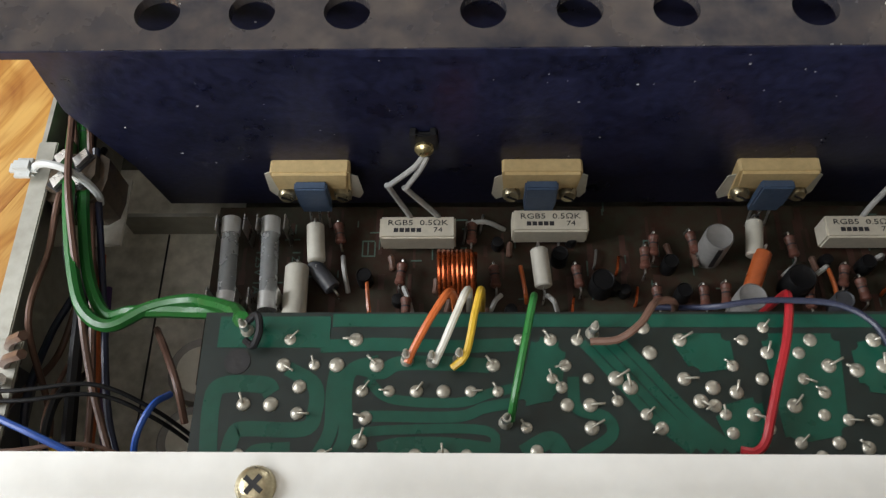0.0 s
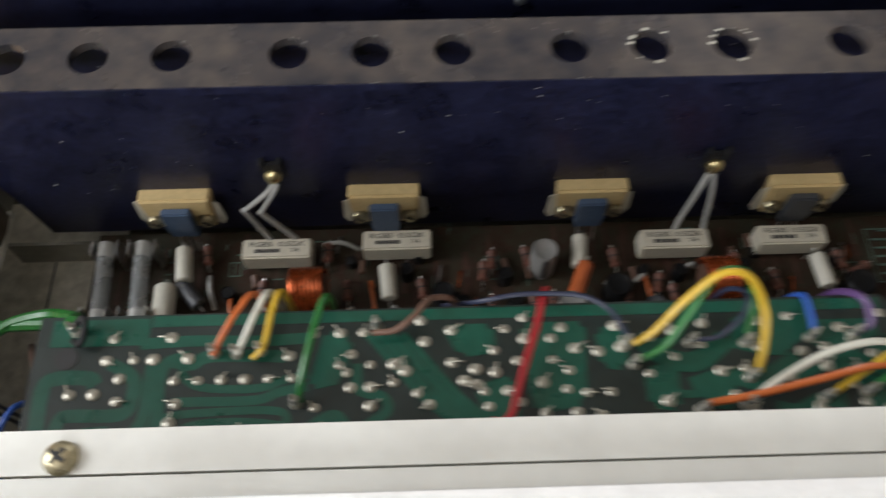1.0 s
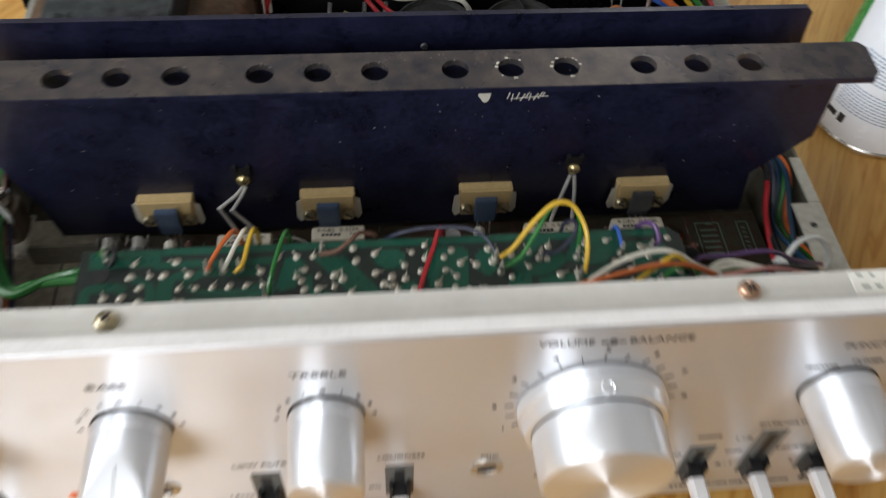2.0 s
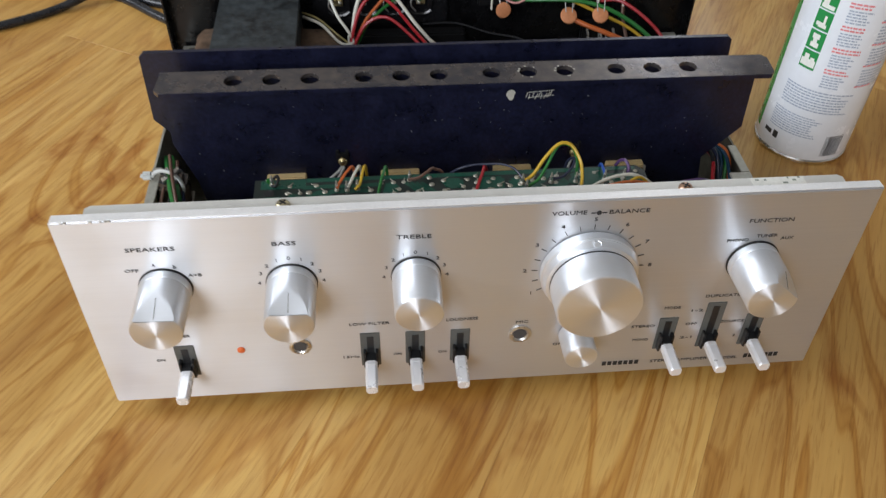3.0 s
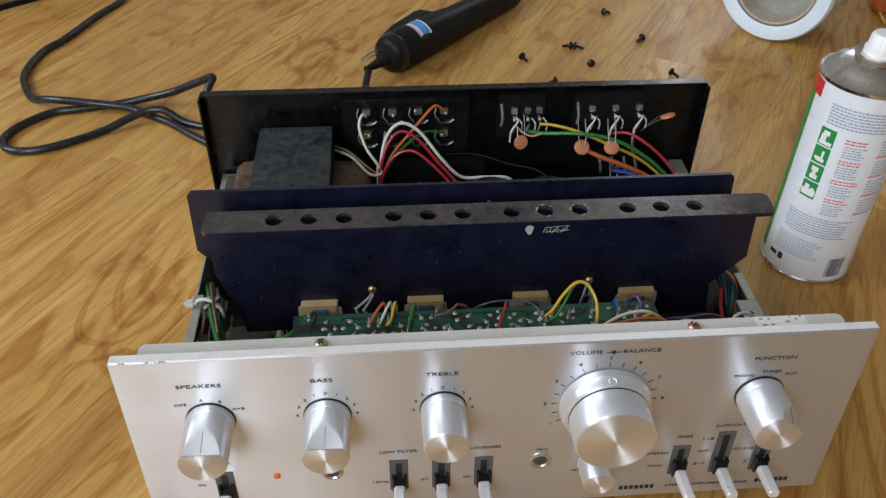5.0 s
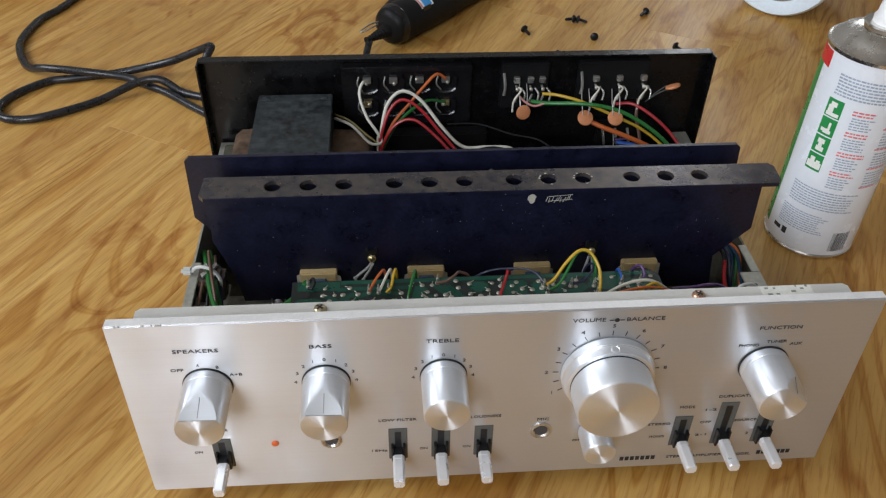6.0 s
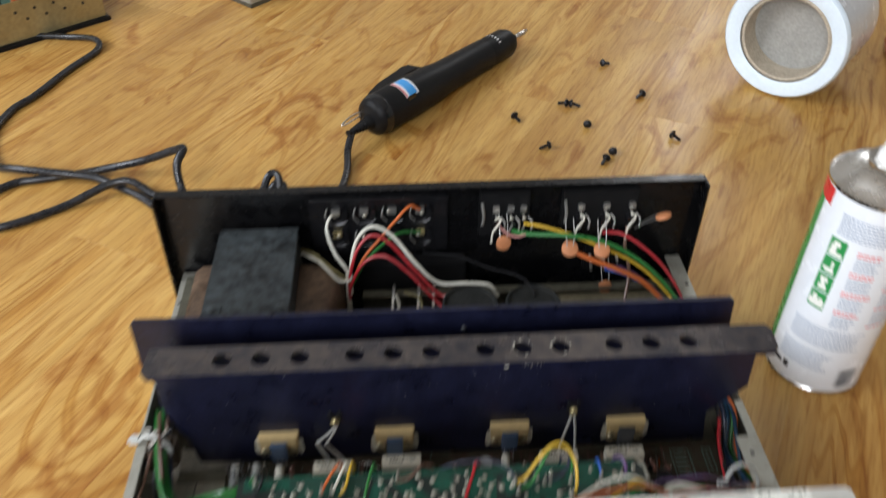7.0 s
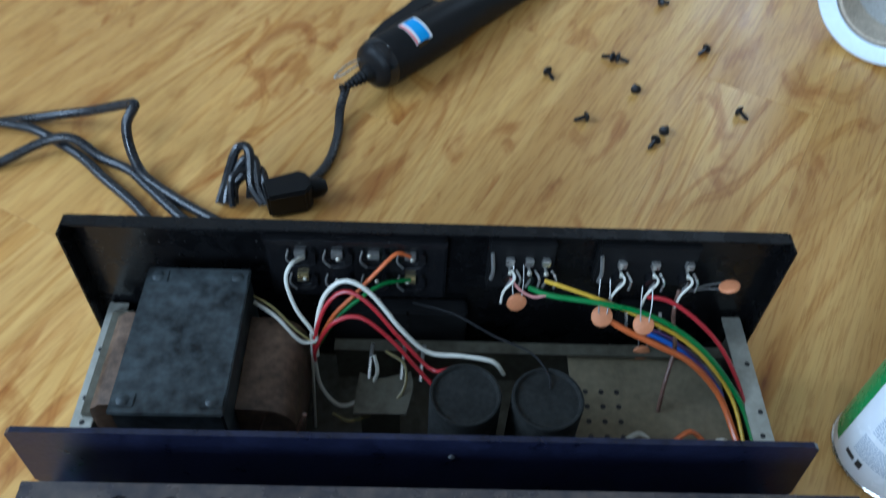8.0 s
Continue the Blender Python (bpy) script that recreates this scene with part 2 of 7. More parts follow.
W_BROWN = mat("brown_wire", (0.12, 0.065, 0.045), 0.4, var=0.15)
W_BLUE = mat("blue_wire", (0.03, 0.10, 0.42), 0.38, var=0.1)
W_GREYBLUE = mat("grey_blue_wire", (0.016, 0.020, 0.042), 0.4, var=0.1)
W_PURPLE = mat("purple_wire", (0.075, 0.035, 0.115), 0.4, var=0.1)
W_BLACK = mat("black_wire", (0.010, 0.010, 0.011), 0.5, var=0.1, spec=0.2)
W_PINK = mat("pink_wire", (0.42, 0.19, 0.17), 0.4, var=0.1)
TIE = mat("nylon_tie", (0.52, 0.54, 0.52), 0.35, var=0.05)
STICKER = mat("paper_sticker", (0.80, 0.80, 0.74), 0.75, var=0.08, scale=90)
CAN_WHITE = mat("white_can_lacquer", (0.80, 0.83, 0.87), 0.22, 0.0, var=0.03, scale=30, bump=0.0, coat=0.3)
CAN_GREEN = mat("green_can_print", (0.03, 0.27, 0.07), 0.3, var=0.08, scale=30, bump=0.0)
CAN_RED = mat("red_can_print", (0.60, 0.03, 0.035), 0.3, var=0.08, scale=30, bump=0.0)
CAN_REDTEXT = mat("red_text_print", (0.72, 0.19, 0.20), 0.4, scale=90, bump=0.0)
CAN_TEXT = mat("grey_text_print", (0.34, 0.40, 0.50), 0.4, scale=90, bump=0.0)
CAN_METAL = mat("tinplate", (0.72, 0.71, 0.68), 0.22, 1.0, var=0.1, scale=60, bump=0.03)
NOZZLE = mat("white_nozzle", (0.82, 0.82, 0.82), 0.35, var=0.04)
ROLLWHITE = mat("pale_blue_white_roll_end", (0.72, 0.83, 0.92), 0.45, var=0.05, scale=40)
LIPCARD = mat("tan_cardboard_lip", (0.46, 0.40, 0.31), 0.8, var=0.25, scale=60, bump=0.4)
CARD = mat("grey_card_core", (0.33, 0.325, 0.30), 0.75, var=0.2, scale=50)
FILM = mat("clear_film", (0.78, 0.82, 0.86), 0.20, var=0.1, scale=60, bump=0.5, trans=0.2)
DECAL_BLUE = mat("blue_decal", (0.05, 0.30, 0.68), 0.4, var=0.05)
DECAL_WHITE = mat("white_decal", (0.80, 0.80, 0.80), 0.4, var=0.03)
STEEL = mat("tool_steel", (0.50, 0.48, 0.45), 0.28, 1.0, var=0.15, scale=200)
SCREW = mat("blackened_screw", (0.025, 0.025, 0.028), 0.35, 0.6, var=0.3, scale=300)
CABLE = mat("black_cable_jacket", (0.014, 0.015, 0.018), 0.30, var=0.2, scale=90)
GOLDSTEEL = mat("yellow_zinc_steel", (0.40, 0.34, 0.18), 0.4, 0.7, var=0.2, scale=30)
LEDRED = mat("orange_indicator", (0.70, 0.15, 0.04), 0.3, var=0.05)
SMOKE = mat("brown_smoked_cover", (0.105, 0.080, 0.058), 0.15, var=0.3, scale=60)

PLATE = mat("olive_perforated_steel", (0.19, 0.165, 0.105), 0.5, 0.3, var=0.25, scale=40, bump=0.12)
# dusty olive steel, darkened to hold the shade inside the chassis
OLIVE = mat("olive_dusty_steel_shaded", (0.115, 0.110, 0.082), 0.5, 0.3, var=0.2, scale=30, bump=0.12, stain=(0.060, 0.054, 0.038))
FUSEEND = mat("dull_fuse_end", (0.44, 0.44, 0.42), 0.45, 0.2, var=0.12, scale=90)
SLOTGREY = mat("grey_switch_plate", (0.095, 0.10, 0.095), 0.45, var=0.1, scale=120)
DULLTIN = mat("dull_lead_metal", (0.26, 0.255, 0.24), 0.4, 0.7, var=0.2, scale=200)
GREYSCREW = mat("greyish_plated_steel", (0.50, 0.44, 0.29), 0.32, 0.9, var=0.2, scale=300, bump=0.1)
MARK = mat("faded_green_grey_ink", (0.26, 0.30, 0.25), 0.6, scale=200, bump=0.0)
TRACKBROWN = mat("reddish_brown_track", (0.055, 0.022, 0.014), 0.6, var=0.3, scale=60)
# teal insulation darkened to stand in for the shadow on the loom
W_TEAL = mat("shaded_teal_wire", (0.009, 0.034, 0.066), 0.38, var=0.15)
GLOSSBLACK = mat("glossy_black_plastic", (0.008, 0.008, 0.009), 0.17, scale=90, bump=0.3, spec=0.55)


# ---- mesh helpers ----
def part(name, bm, material, parent, label="", smooth=False):
    me = bpy.data.meshes.new(name)
    bmesh.ops.recalc_face_normals(bm, faces=bm.faces[:])
    if smooth:
        for f in bm.faces:
            f.smooth = True
        for e in bm.edges:
            if len(e.link_faces) == 2 and e.calc_face_angle(0) > 0.7:
                e.smooth = False
    bm.to_mesh(me)
    bm.free()
    me.materials.append(material)
    ob = new(name, me)
    if parent:
        ob.parent = parent
    return tagged(ob, label)


def piece(name, me, parent, m):
    ob = new(name, me)
    ob.parent = parent
    ob.matrix_basis = m
    return ob


def thing(name, label, category, m=None, group="", kind=""):
    ob = new(name)
    ob.empty_display_size = 0.02
    if m:
        ob.matrix_basis = m
    return tagged(ob, label, category, group, kind)


def box(x0, x1, y0, y1, z0, z1, bevel=0.0, bm=None, m=None):
    out = bm or bmesh.new()
    t = bmesh.new()
    bmesh.ops.create_cube(t, size=1.0)
    for v in t.verts:
        v.co = Vector(((x0 + x1) / 2 + v.co.x * (x1 - x0), (y0 + y1) / 2 + v.co.y * (y1 - y0), (z0 + z1) / 2 + v.co.z * (z1 - z0)))
    if bevel:
        bmesh.ops.bevel(t, geom=t.edges[:], offset=bevel, segments=2, affect="EDGES")
    return merged(out, t, m)


def merged(out, t, m=None):
    if m:
        bmesh.ops.transform(t, matrix=m, verts=t.verts[:])
    vs = {v: out.verts.new(v.co) for v in t.verts}
    for f in t.faces:
        out.faces.new([vs[v] for v in f.verts])
    t.free()
    return out


def axes(d):
    d = d.normalized()
    a = Vector((0, 0, 1)) if abs(d.z) < 0.9 else Vector((1, 0, 0))
    u = d.cross(a).normalized()
    return u, d.cross(u)


def lathe(profile, at, way, seg=24, bm=None):
    """Turns (radius, distance along way) pairs round an axis; closed at both ends."""
    bm = bm or bmesh.new()
    at, way = Vector(at), Vector(way).normalized()
    u, w = axes(way)
    rows = []
    for r, d in profile:
        c = at + way * d
        if r < 1e-7:
            rows.append([bm.verts.new(c)])
        else:
            rows.append([bm.verts.new(c + (u * math.cos(a) + w * math.sin(a)) * r) for a in [2 * math.pi * i / seg for i in range(seg)]])
    for a, b in zip(rows, rows[1:]):
        for i in range(seg):
            j = (i + 1) % seg
            q = [a[i % len(a)], a[j % len(a)], b[j % len(b)], b[i % len(b)]]
            q = list(dict.fromkeys(q))
            if len(q) > 2:
                bm.faces.new(q)
    for r in (rows[0], rows[-1]):
        if len(r) > 1:
            bm.faces.new(r)
    return bm


def rod(p0, p1, r, seg=12, bm=None, bev=0.0):
    p0, p1 = Vector(p0), Vector(p1)
    n = (p1 - p0).length
    prof = [(r - bev, 0), (r, bev), (r, n - bev), (r - bev, n)] if bev else [(r, 0), (r, n)]
    return lathe(prof, p0, p1 - p0, seg, bm)


def smooth_line(pts, steps=8):
    pts = [Vector(p) for p in pts]
    if len(pts) < 3:
        return pts
    ext = [pts[0] * 2 - pts[1], *pts, pts[-1] * 2 - pts[-2]]
    out = []
    for i in range(1, len(ext) - 2):
        a, b, c, d = ext[i - 1:i + 3]
        for k in range(steps):
            t = k / steps
            out.append(0.5 * (2 * b + (c - a) * t + (2 * a - 5 * b + 4 * c - d) * t * t + (3 * b - a - 3 * c + d) * t ** 3))
    out.append(pts[-1])
    return out


def tube(pts, r, seg=8, steps=8, bm=None):
    bm = bm or bmesh.new()
    line = smooth_line(pts, steps)
    u = None
    rows = []
    for i, p in enumerate(line):
        d = (line[min(i + 1, len(line) - 1)] - line[max(i - 1, 0)]).normalized()
        if u is None:
            u = axes(d)[0]
        u = (u - d * u.dot(d)).normalized()
        w = d.cross(u)
        rows.append([bm.verts.new(p + (u * math.cos(a) + w * math.sin(a)) * r) for a in [2 * math.pi * k / seg for k in range(seg)]])
    for a, b in zip(rows, rows[1:]):
        for k in range(seg):
            bm.faces.new((a[k], a[(k + 1) % seg], b[(k + 1) % seg], b[k]))
    bm.faces.new(rows[0])
    bm.faces.new(rows[-1])
    return bm


def slab(outline, depth, m, bm=None):
    """A plate: a flat outline (x, y) with thickness, placed by m."""
    bm = bm or bmesh.new()
    a = [bm.verts.new(m @ Vector((x, y, 0))) for x, y in outline]
    b = [bm.verts.new(m @ Vector((x, y, depth))) for x, y in outline]
    bm.faces.new(a[::-1])
    bm.faces.new(b)
    for i in range(len(a)):
        j = (i + 1) % len(a)
        bm.faces.new((a[i], a[j], b[j], b[i]))
    return bm


def hole_cell(bm, x0, x1, y0, y1, z0, z1, cx, cy, r, seg=32):
    """A rectangle of plate with a round hole through it."""
    rings = {}
    for z in (z0, z1):
        inner, outer = [], []
        for i in range(seg):
            a = 2 * math.pi * (i + 0.5) / seg
            c, s = math.cos(a), math.sin(a)
            inner.append(bm.verts.new((cx + r * c, cy + r * s, z)))
            k = min(((x1 - cx) if c > 0 else (cx - x0)) / max(abs(c), 1e-9), ((y1 - cy) if s > 0 else (cy - y0)) / max(abs(s), 1e-9))
            outer.append(bm.verts.new((cx + k * c, cy + k * s, z)))
        rings[z] = inner, outer
        corners = {}
        for i in range(seg):
            j = (i + 1) % seg
            p, q = outer[i].co, outer[j].co
            bm.faces.new((inner[i], inner[j], outer[j], outer[i]))
            if abs(p.x - q.x) > 1e-6 and abs(p.y - q.y) > 1e-6:
                x = x1 if max(p.x, q.x) > cx + 0.9 * (x1 - cx) else x0
                y = y1 if max(p.y, q.y) > cy + 0.9 * (y1 - cy) else y0
                bm.faces.new((outer[i], outer[j], bm.verts.new((x, y, z))))
    for which in (0, 1):
        a, b = rings[z0][which], rings[z1][which]
        for i in range(seg):
            j = (i + 1) % seg
            bm.faces.new((a[i], a[j], b[j], b[i]))
    return bm


def lettering(word, x, z, height, parent, material=INK, width=1.45, y=-0.0003, m=None, span=0.0):
    """Words printed on the front, centred at x, z."""
    cu = bpy.data.curves.new("word", "FONT")
    cu.body, cu.size, cu.align_x, cu.align_y = word, height * 1.4, "CENTER", "CENTER"
    cu.resolution_u, cu.extrude = 2, 0.00008
    tmp = new("word", cu)
    bpy.context.view_layer.update()
    me = bpy.data.meshes.new_from_object(tmp.evaluated_get(bpy.context.evaluated_depsgraph_get()))
    bpy.data.objects.remove(tmp)
    bpy.data.curves.remove(cu)
    if span:
        xs = [v.co.x for v in me.vertices]
        width = span / max(1e-6, max(xs) - min(xs))
    me.transform((m or Matrix.Translation((x, y, z)) @ pose(0, 0, 0, 90)) @ Matrix.Diagonal((width, 1, 1, 1)))
    me.materials.clear()
    me.materials.append(material)
    ob = new("lettering", me)
    ob.parent = parent
    return ob


# ---- the room ----
def room():
    X0, X1, Y0, Y1, ZC, T = -2.1, 2.1, -2.1, 2.2, 2.4, 0.12

    def wall_with_window(name, along_x, at, a0, a1, w0, w1, z0, z1):
        bm = bmesh.new()
        for p, q, r, s in ((a0, w0, 0, ZC), (w1, a1, 0, ZC), (w0, w1, 0, z0), (w0, w1, z1, ZC)):
            if along_x:
                box(p, q, at, at + T, r, s, 0, bm)
            else:
                box(at, at + T, p, q, r, s, 0, bm)
        tagged(part(name, bm, PLASTER, None), "plain grey plastered wall with window", "wall", kind="structure")

    wall_with_window("wall_north", True, Y1, X0 - T, X1 + T, 0.82, 1.18, 0.6, 1.7)
    wall_with_window("wall_west", False, X0 - T, Y0, Y1, -0.65, 0.85, 0.9, 2.1)
    wall_with_window("wall_south", True, Y0 - T, X0 - T, X1 + T, -1.6, -0.4, 0.9, 2.1)
    tagged(part("wall_east", box(X1, X1 + T, Y0, Y1, 0, ZC), PLASTER, None), "plain grey plastered wall", "wall", kind="structure")
    tagged(part("ceiling", box(X0 - T, X1 + T, Y0 - T, Y1 + T, ZC, ZC + T), PLASTER, None), "plain grey plastered ceiling", "ceiling", kind="structure")


room()


# the front plate leans back a little from its foot
LEAN = pose(0, 0, 0.1525, -2.75) @ pose(0, 0, -0.1525)


def amplifier():
    amp = thing("stereo_amplifier", "opened silver-fronted vintage stereo amplifier with cover removed, on floor", "amplifier")

    # front plate
    bm = box(-0.2155, 0.2155, 0.0, 0.0066, 0.0108, 0.1525, 0.0009)
    uv = bm.loops.layers.uv.new("sheet")
    for f in bm.faces:
        for l in f.loops:
            l[uv].uv = (l.vert.co.x * 2, l.vert.co.z * 2 + l.vert.co.y * 2)
    panel = part("front_panel", bm, PANEL, amp, "brushed silver aluminium front with chipped top corner")
    panel.matrix_basis = LEAN
    # thin paler strip laid along the top of the plate
    part("top_edge", box(-0.2148, 0.2148, 0.0007, 0.0062, 0.15245, 0.15275, 0.0001), EDGE, panel, "bright top edge of the plate")
    bm = bmesh.new()
    rng = random.Random(4)
    for i in range(9):
        x = -0.2145 + rng.random() * 0.030
        w = 0.0008 + rng.random() * 0.002
        box(x, x + w * 0.6, -0.0001, 0.0008, 0.1520 - rng.random() * 0.0005, 0.1526, 0.0001, bm)
    part("chip", bm, LIP, panel, "bright chipped metal along edge")

    # steel rail behind it
    rail = part("top_rail", slab([(-0.205, 0.0142), (0.2055, 0.0142), (0.2055, 0.0222), (0.203, 0.0243), (-0.2025, 0.0243), (-0.205, 0.0222)], 0.0014, pose(0, 0, 0.1405)), LIP, amp, "pale grey steel rail")
    part("rail_step", box(-0.2052, 0.2057, 0.0069, 0.0133, 0.1380, 0.1436, 0.0005), LIP, rail, "stained grey ledge")
    part("rail_apron", box(-0.2, 0.2, 0.0088, 0.0103, 0.012, 0.1404), ZINC, rail)
    for x, m in ((-0.1025, GREYSCREW), (0.1144, BRONZE)):
        screw = part("screw", lathe([(0, 0), (0.0039, 0), (0.0039, 0.001), (0.0032, 0.0022), (0.0018, 0.0028), (0, 0.0029)], (x, 0.0178, 0.1418), (0, 0, 1), 24), m, rail, "yellowish cross-head screw" if m is GREYSCREW else "coppery cross-head screw", True)
        cross = box(x - 0.0021, x + 0.0021, 0.0178 - 0.0005, 0.0178 + 0.0005, 0.1443, 0.14475)
        box(x - 0.0005, x + 0.0005, 0.0178 - 0.0021, 0.0178 + 0.0021, 0.14435, 0.14478, 0, cross)
        bmesh.ops.rotate(cross, verts=cross.verts[:], cent=(x, 0.0178, 0), matrix=Matrix.Rotation(0.9, 3, "Z"))
        part("cross_slot", cross, BLACK_GAP, rail)
    st = part("sticker", box(0.1525, 0.183, 0.0145, 0.0240, 0.1419, 0.1421), STICKER, rail, "worn white paper sticker with dark marks")
    bm = bmesh.new()
    for k, (x, w, y) in enumerate(((0.155, 0.003, 0.0215), (0.160, 0.002, 0.0213), (0.170, 0.004, 0.0185), (0.176, 0.003, 0.0205), (0.1795, 0.002, 0.0225), (0.1555, 0.004, 0.0165), (0.1605, 0.003, 0.0165), (0.1735, 0.0012, 0.0225))):
        box(x, x + w * 0.7, y, y + 0.0013, 0.14212, 0.14222, 0, bm)
    part("print_bar", bm, MARK, st)

    # lettering
    H = 0.0030
    for word, x, z, h in (("SPEAKERS", -0.1702, 0.1326, H), ("OFF", -0.1825, 0.1183, 0.0024), ("A", -0.1707, 0.1216, 0.0024), ("B", -0.1603, 0.1197, 0.0024), ("A+B", -0.1509, 0.1133, 0.0024),
                          ("BASS", -0.1025, 0.1326, H), ("TREBLE", -0.0348, 0.1332, H), ("VOLUME", 0.0465, 0.1445, H), ("BALANCE", 0.0784, 0.1442, H),
                          ("FUNCTION", 0.1588, 0.1332, H), ("PHONO", 0.1432, 0.1197, 0.0024), ("TUNER", 0.1592, 0.1222, 0.0024), ("AUX", 0.1711, 0.1199, 0.0024),
                          ("LOW FILTER", -0.0612, 0.0684, 0.0024), ("15Hz", -0.0732, 0.0403, 0.0022), ("ON", -0.0454, 0.0407, 0.0022), ("ON", -0.0186, 0.0407, 0.0022), ("LOUDNESS", -0.0076, 0.0681, 0.0024),
                          ("POWER", -0.1685, 0.0662, 0.0024), ("ON", -0.1824, 0.0467, 0.0022), ("MIC", 0.0278, 0.0630, 0.0024), ("OFF", 0.0517, 0.0416, 0.0022),
                          ("MODE", 0.1172, 0.0681, 0.0024), ("STEREO", 0.1021, 0.0532, 0.0022), ("MONO", 0.1023, 0.0412, 0.0022),
                          ("DUPLICATE", 0.1456, 0.0765, 0.0024), ("1-2", 0.1324, 0.0648, 0.0022), ("OFF", 0.1316, 0.0532, 0.0022), ("2-1", 0.1313, 0.0412, 0.0022), ("SOURCE", 0.1572, 0.0537, 0.0022), ("1", 0.1575, 0.0765, 0.0022), ("2", 0.1612, 0.0407, 0.0022),
                          ("STEREO AMPLIFIER", 0.1307, 0.0202, 0.0025), ("MODEL", 0.1625, 0.0196, 0.0025)):
        pitch = 0.0031 if h == H else 0.0023 if len(word) > 7 else 0.0024
        lettering(word, x, z, h * 0.92, panel, span=pitch * len(word) if len(word) > 1 else 0.0016)
    for x0, x1 in ((0.0817, 0.1057), (0.1728, 0.1958)):
        bm = bmesh.new()
        n = 7
        for i in range(n):
            a = x0 + (x1 - x0) * i / n
            box(a, a + (x1 - x0) / n * 0.72, -0.0004, -0.0001, 0.0188, 0.0222, 0, bm)
        part("name_bar", bm, INK, panel, "dark bars of a maker's mark")
    mark = lathe([(0.0010, 0), (0.0014, 0), (0.0014, 0.0003), (0.0010, 0.0003)], (0.0622, -0.0001, 0.1440), (0, -1, 0), 16)
    box(0.0580, 0.0606, -0.0004, -0.0001, 0.1437, 0.1442, 0, mark)
    box(0.0638, 0.0664, -0.0004, -0.0001, 0.1437, 0.1442, 0, mark)
    part("balance_mark", mark, INK, panel)

    def dial_numbers(cx, cz, r, marks, h=0.0023):
        for word, deg in marks:
            a = radians(deg)
            lettering(word, cx + r * math.sin(a), cz + r * math.cos(a), h, panel, width=1.3)

    for cx in (-0.1011, -0.0342):
        dial_numbers(cx, 0.1050, 0.0172, (("4", -90), ("3", -66), ("2", -44), ("1", -22), ("0", 0), ("1", 22), ("2", 44), ("3", 66), ("4", 90)))
    dial_numbers(0.0613, 0.1044, 0.0352, (("1", -120), ("2", -90), ("3", -58), ("4", -29), ("5", 0), ("6", 30), ("7", 60), ("8", 90)), 0.0025)
    for i in range(17):
        a = radians(-120 + 15 * i)
        m = pose(0.0613, -0.0002, 0.1044) @ pose(0, 0, 0, 0, math.degrees(a), 0)
        part("tick", box(-0.00018, 0.00018, -0.0002, 0.0001, 0.0282, 0.0315, 0, None, m), INK, panel)

    # knobs
    def knob(cx, cz, r, depth, facet=None, label="silver spun-metal knob with turned face"):
        prof = [(r * 0.98, 0.001), (r * 1.0, 0.0016), (r, 0.0058), (r * 0.985, 0.0060), (r * 0.985, 0.0066), (r * 0.995, 0.0069), (r * 0.97, depth - 0.0006), (r * 0.94, depth)]
        bm = lathe(prof, (0, 0, 0), (0, -1, 0), 64)
        if facet is not None:
            a = radians(facet)
            up = Vector((math.sin(a), 0, math.cos(a)))
            # slanted flat from the front edge back to the skirt
            n = (up * 1.0 + Vector((0, -1, 0)) * 0.32).normalized()
            p = up * (r * 0.982) + Vector((0, -0.0165, 0))
            res = bmesh.ops.bisect_plane(bm, geom=bm.verts[:] + bm.edges[:] + bm.faces[:], plane_co=p, plane_no=n, clear_outer=True)
            edges = [e for e in res["geom_cut"] if isinstance(e, bmesh.types.BMEdge)]
            bmesh.ops.contextual_create(bm, geom=edges)
        k = part("knob", bm, KNOB, amp, label, True)
        k.matrix_basis = LEAN @ pose(cx, 0, cz)
        bm = lathe([(r * 0.925, depth - 0.0002), (r * 0.925, depth + 0.00025), (r * 0.90, depth + 0.0004), (0, depth + 0.0007)], (0, 0, 0), (0, -1, 0), 64)
        if facet is not None:
            bmesh.ops.bisect_plane(bm, geom=bm.verts[:] + bm.edges[:] + bm.faces[:], plane_co=p, plane_no=n, clear_outer=True)
        part("knob_face", bm, TURNED, k, "spun face with radial shine", True)
        part("collar", lathe([(r * 1.03, 0.0001), (r * 1.03, 0.0009), (r * 0.9, 0.001)], (0, 0, 0), (0, -1, 0), 48), BLACK_GAP, k)
        if facet is not None:
            line = []
            for y in (-0.0200, -depth + 0.001):
                h = (p.dot(n) - n.y * y) / up.dot(n)
                line.append(up * (h + 0.0001) + Vector((0, y, 0)))
            part("pointer_line", rod(line[0], line[1], 0.00016, 6), DULLTIN, k)
        return k

    knob(-0.1675, 0.1052, 0.0137, 0.0325, 2)
    knob(-0.1011, 0.1044, 0.0135, 0.0320, 2)
    knob(-0.0340, 0.1055, 0.0133, 0.0300)
    knob(0.1556, 0.1037, 0.0144, 0.0315, 42)
    ring = part("balance_ring", lathe([(0.0270, 0.001), (0.0272, 0.002), (0.0272, 0.0060), (0.0266, 0.0064), (0.0266, 0.0070), (0.0262, 0.0074), (0.0255, 0.0115), (0.0240, 0.0120)], (0, 0, 0), (0, -1, 0), 80), KNOB, amp, "silver balance ring with a round dimple", True)
    ring.matrix_basis = LEAN @ pose(0.0613, 0, 0.1044)
    part("dimple", lathe([(0.0026, 0), (0.0026, 0.0006), (0.0021, 0.0008), (0.0016, 0.0003), (0, 0.0001)], (0, -0.0092, 0.0254), (0, -0.2, 1), 24), KNOB, ring, "", True)
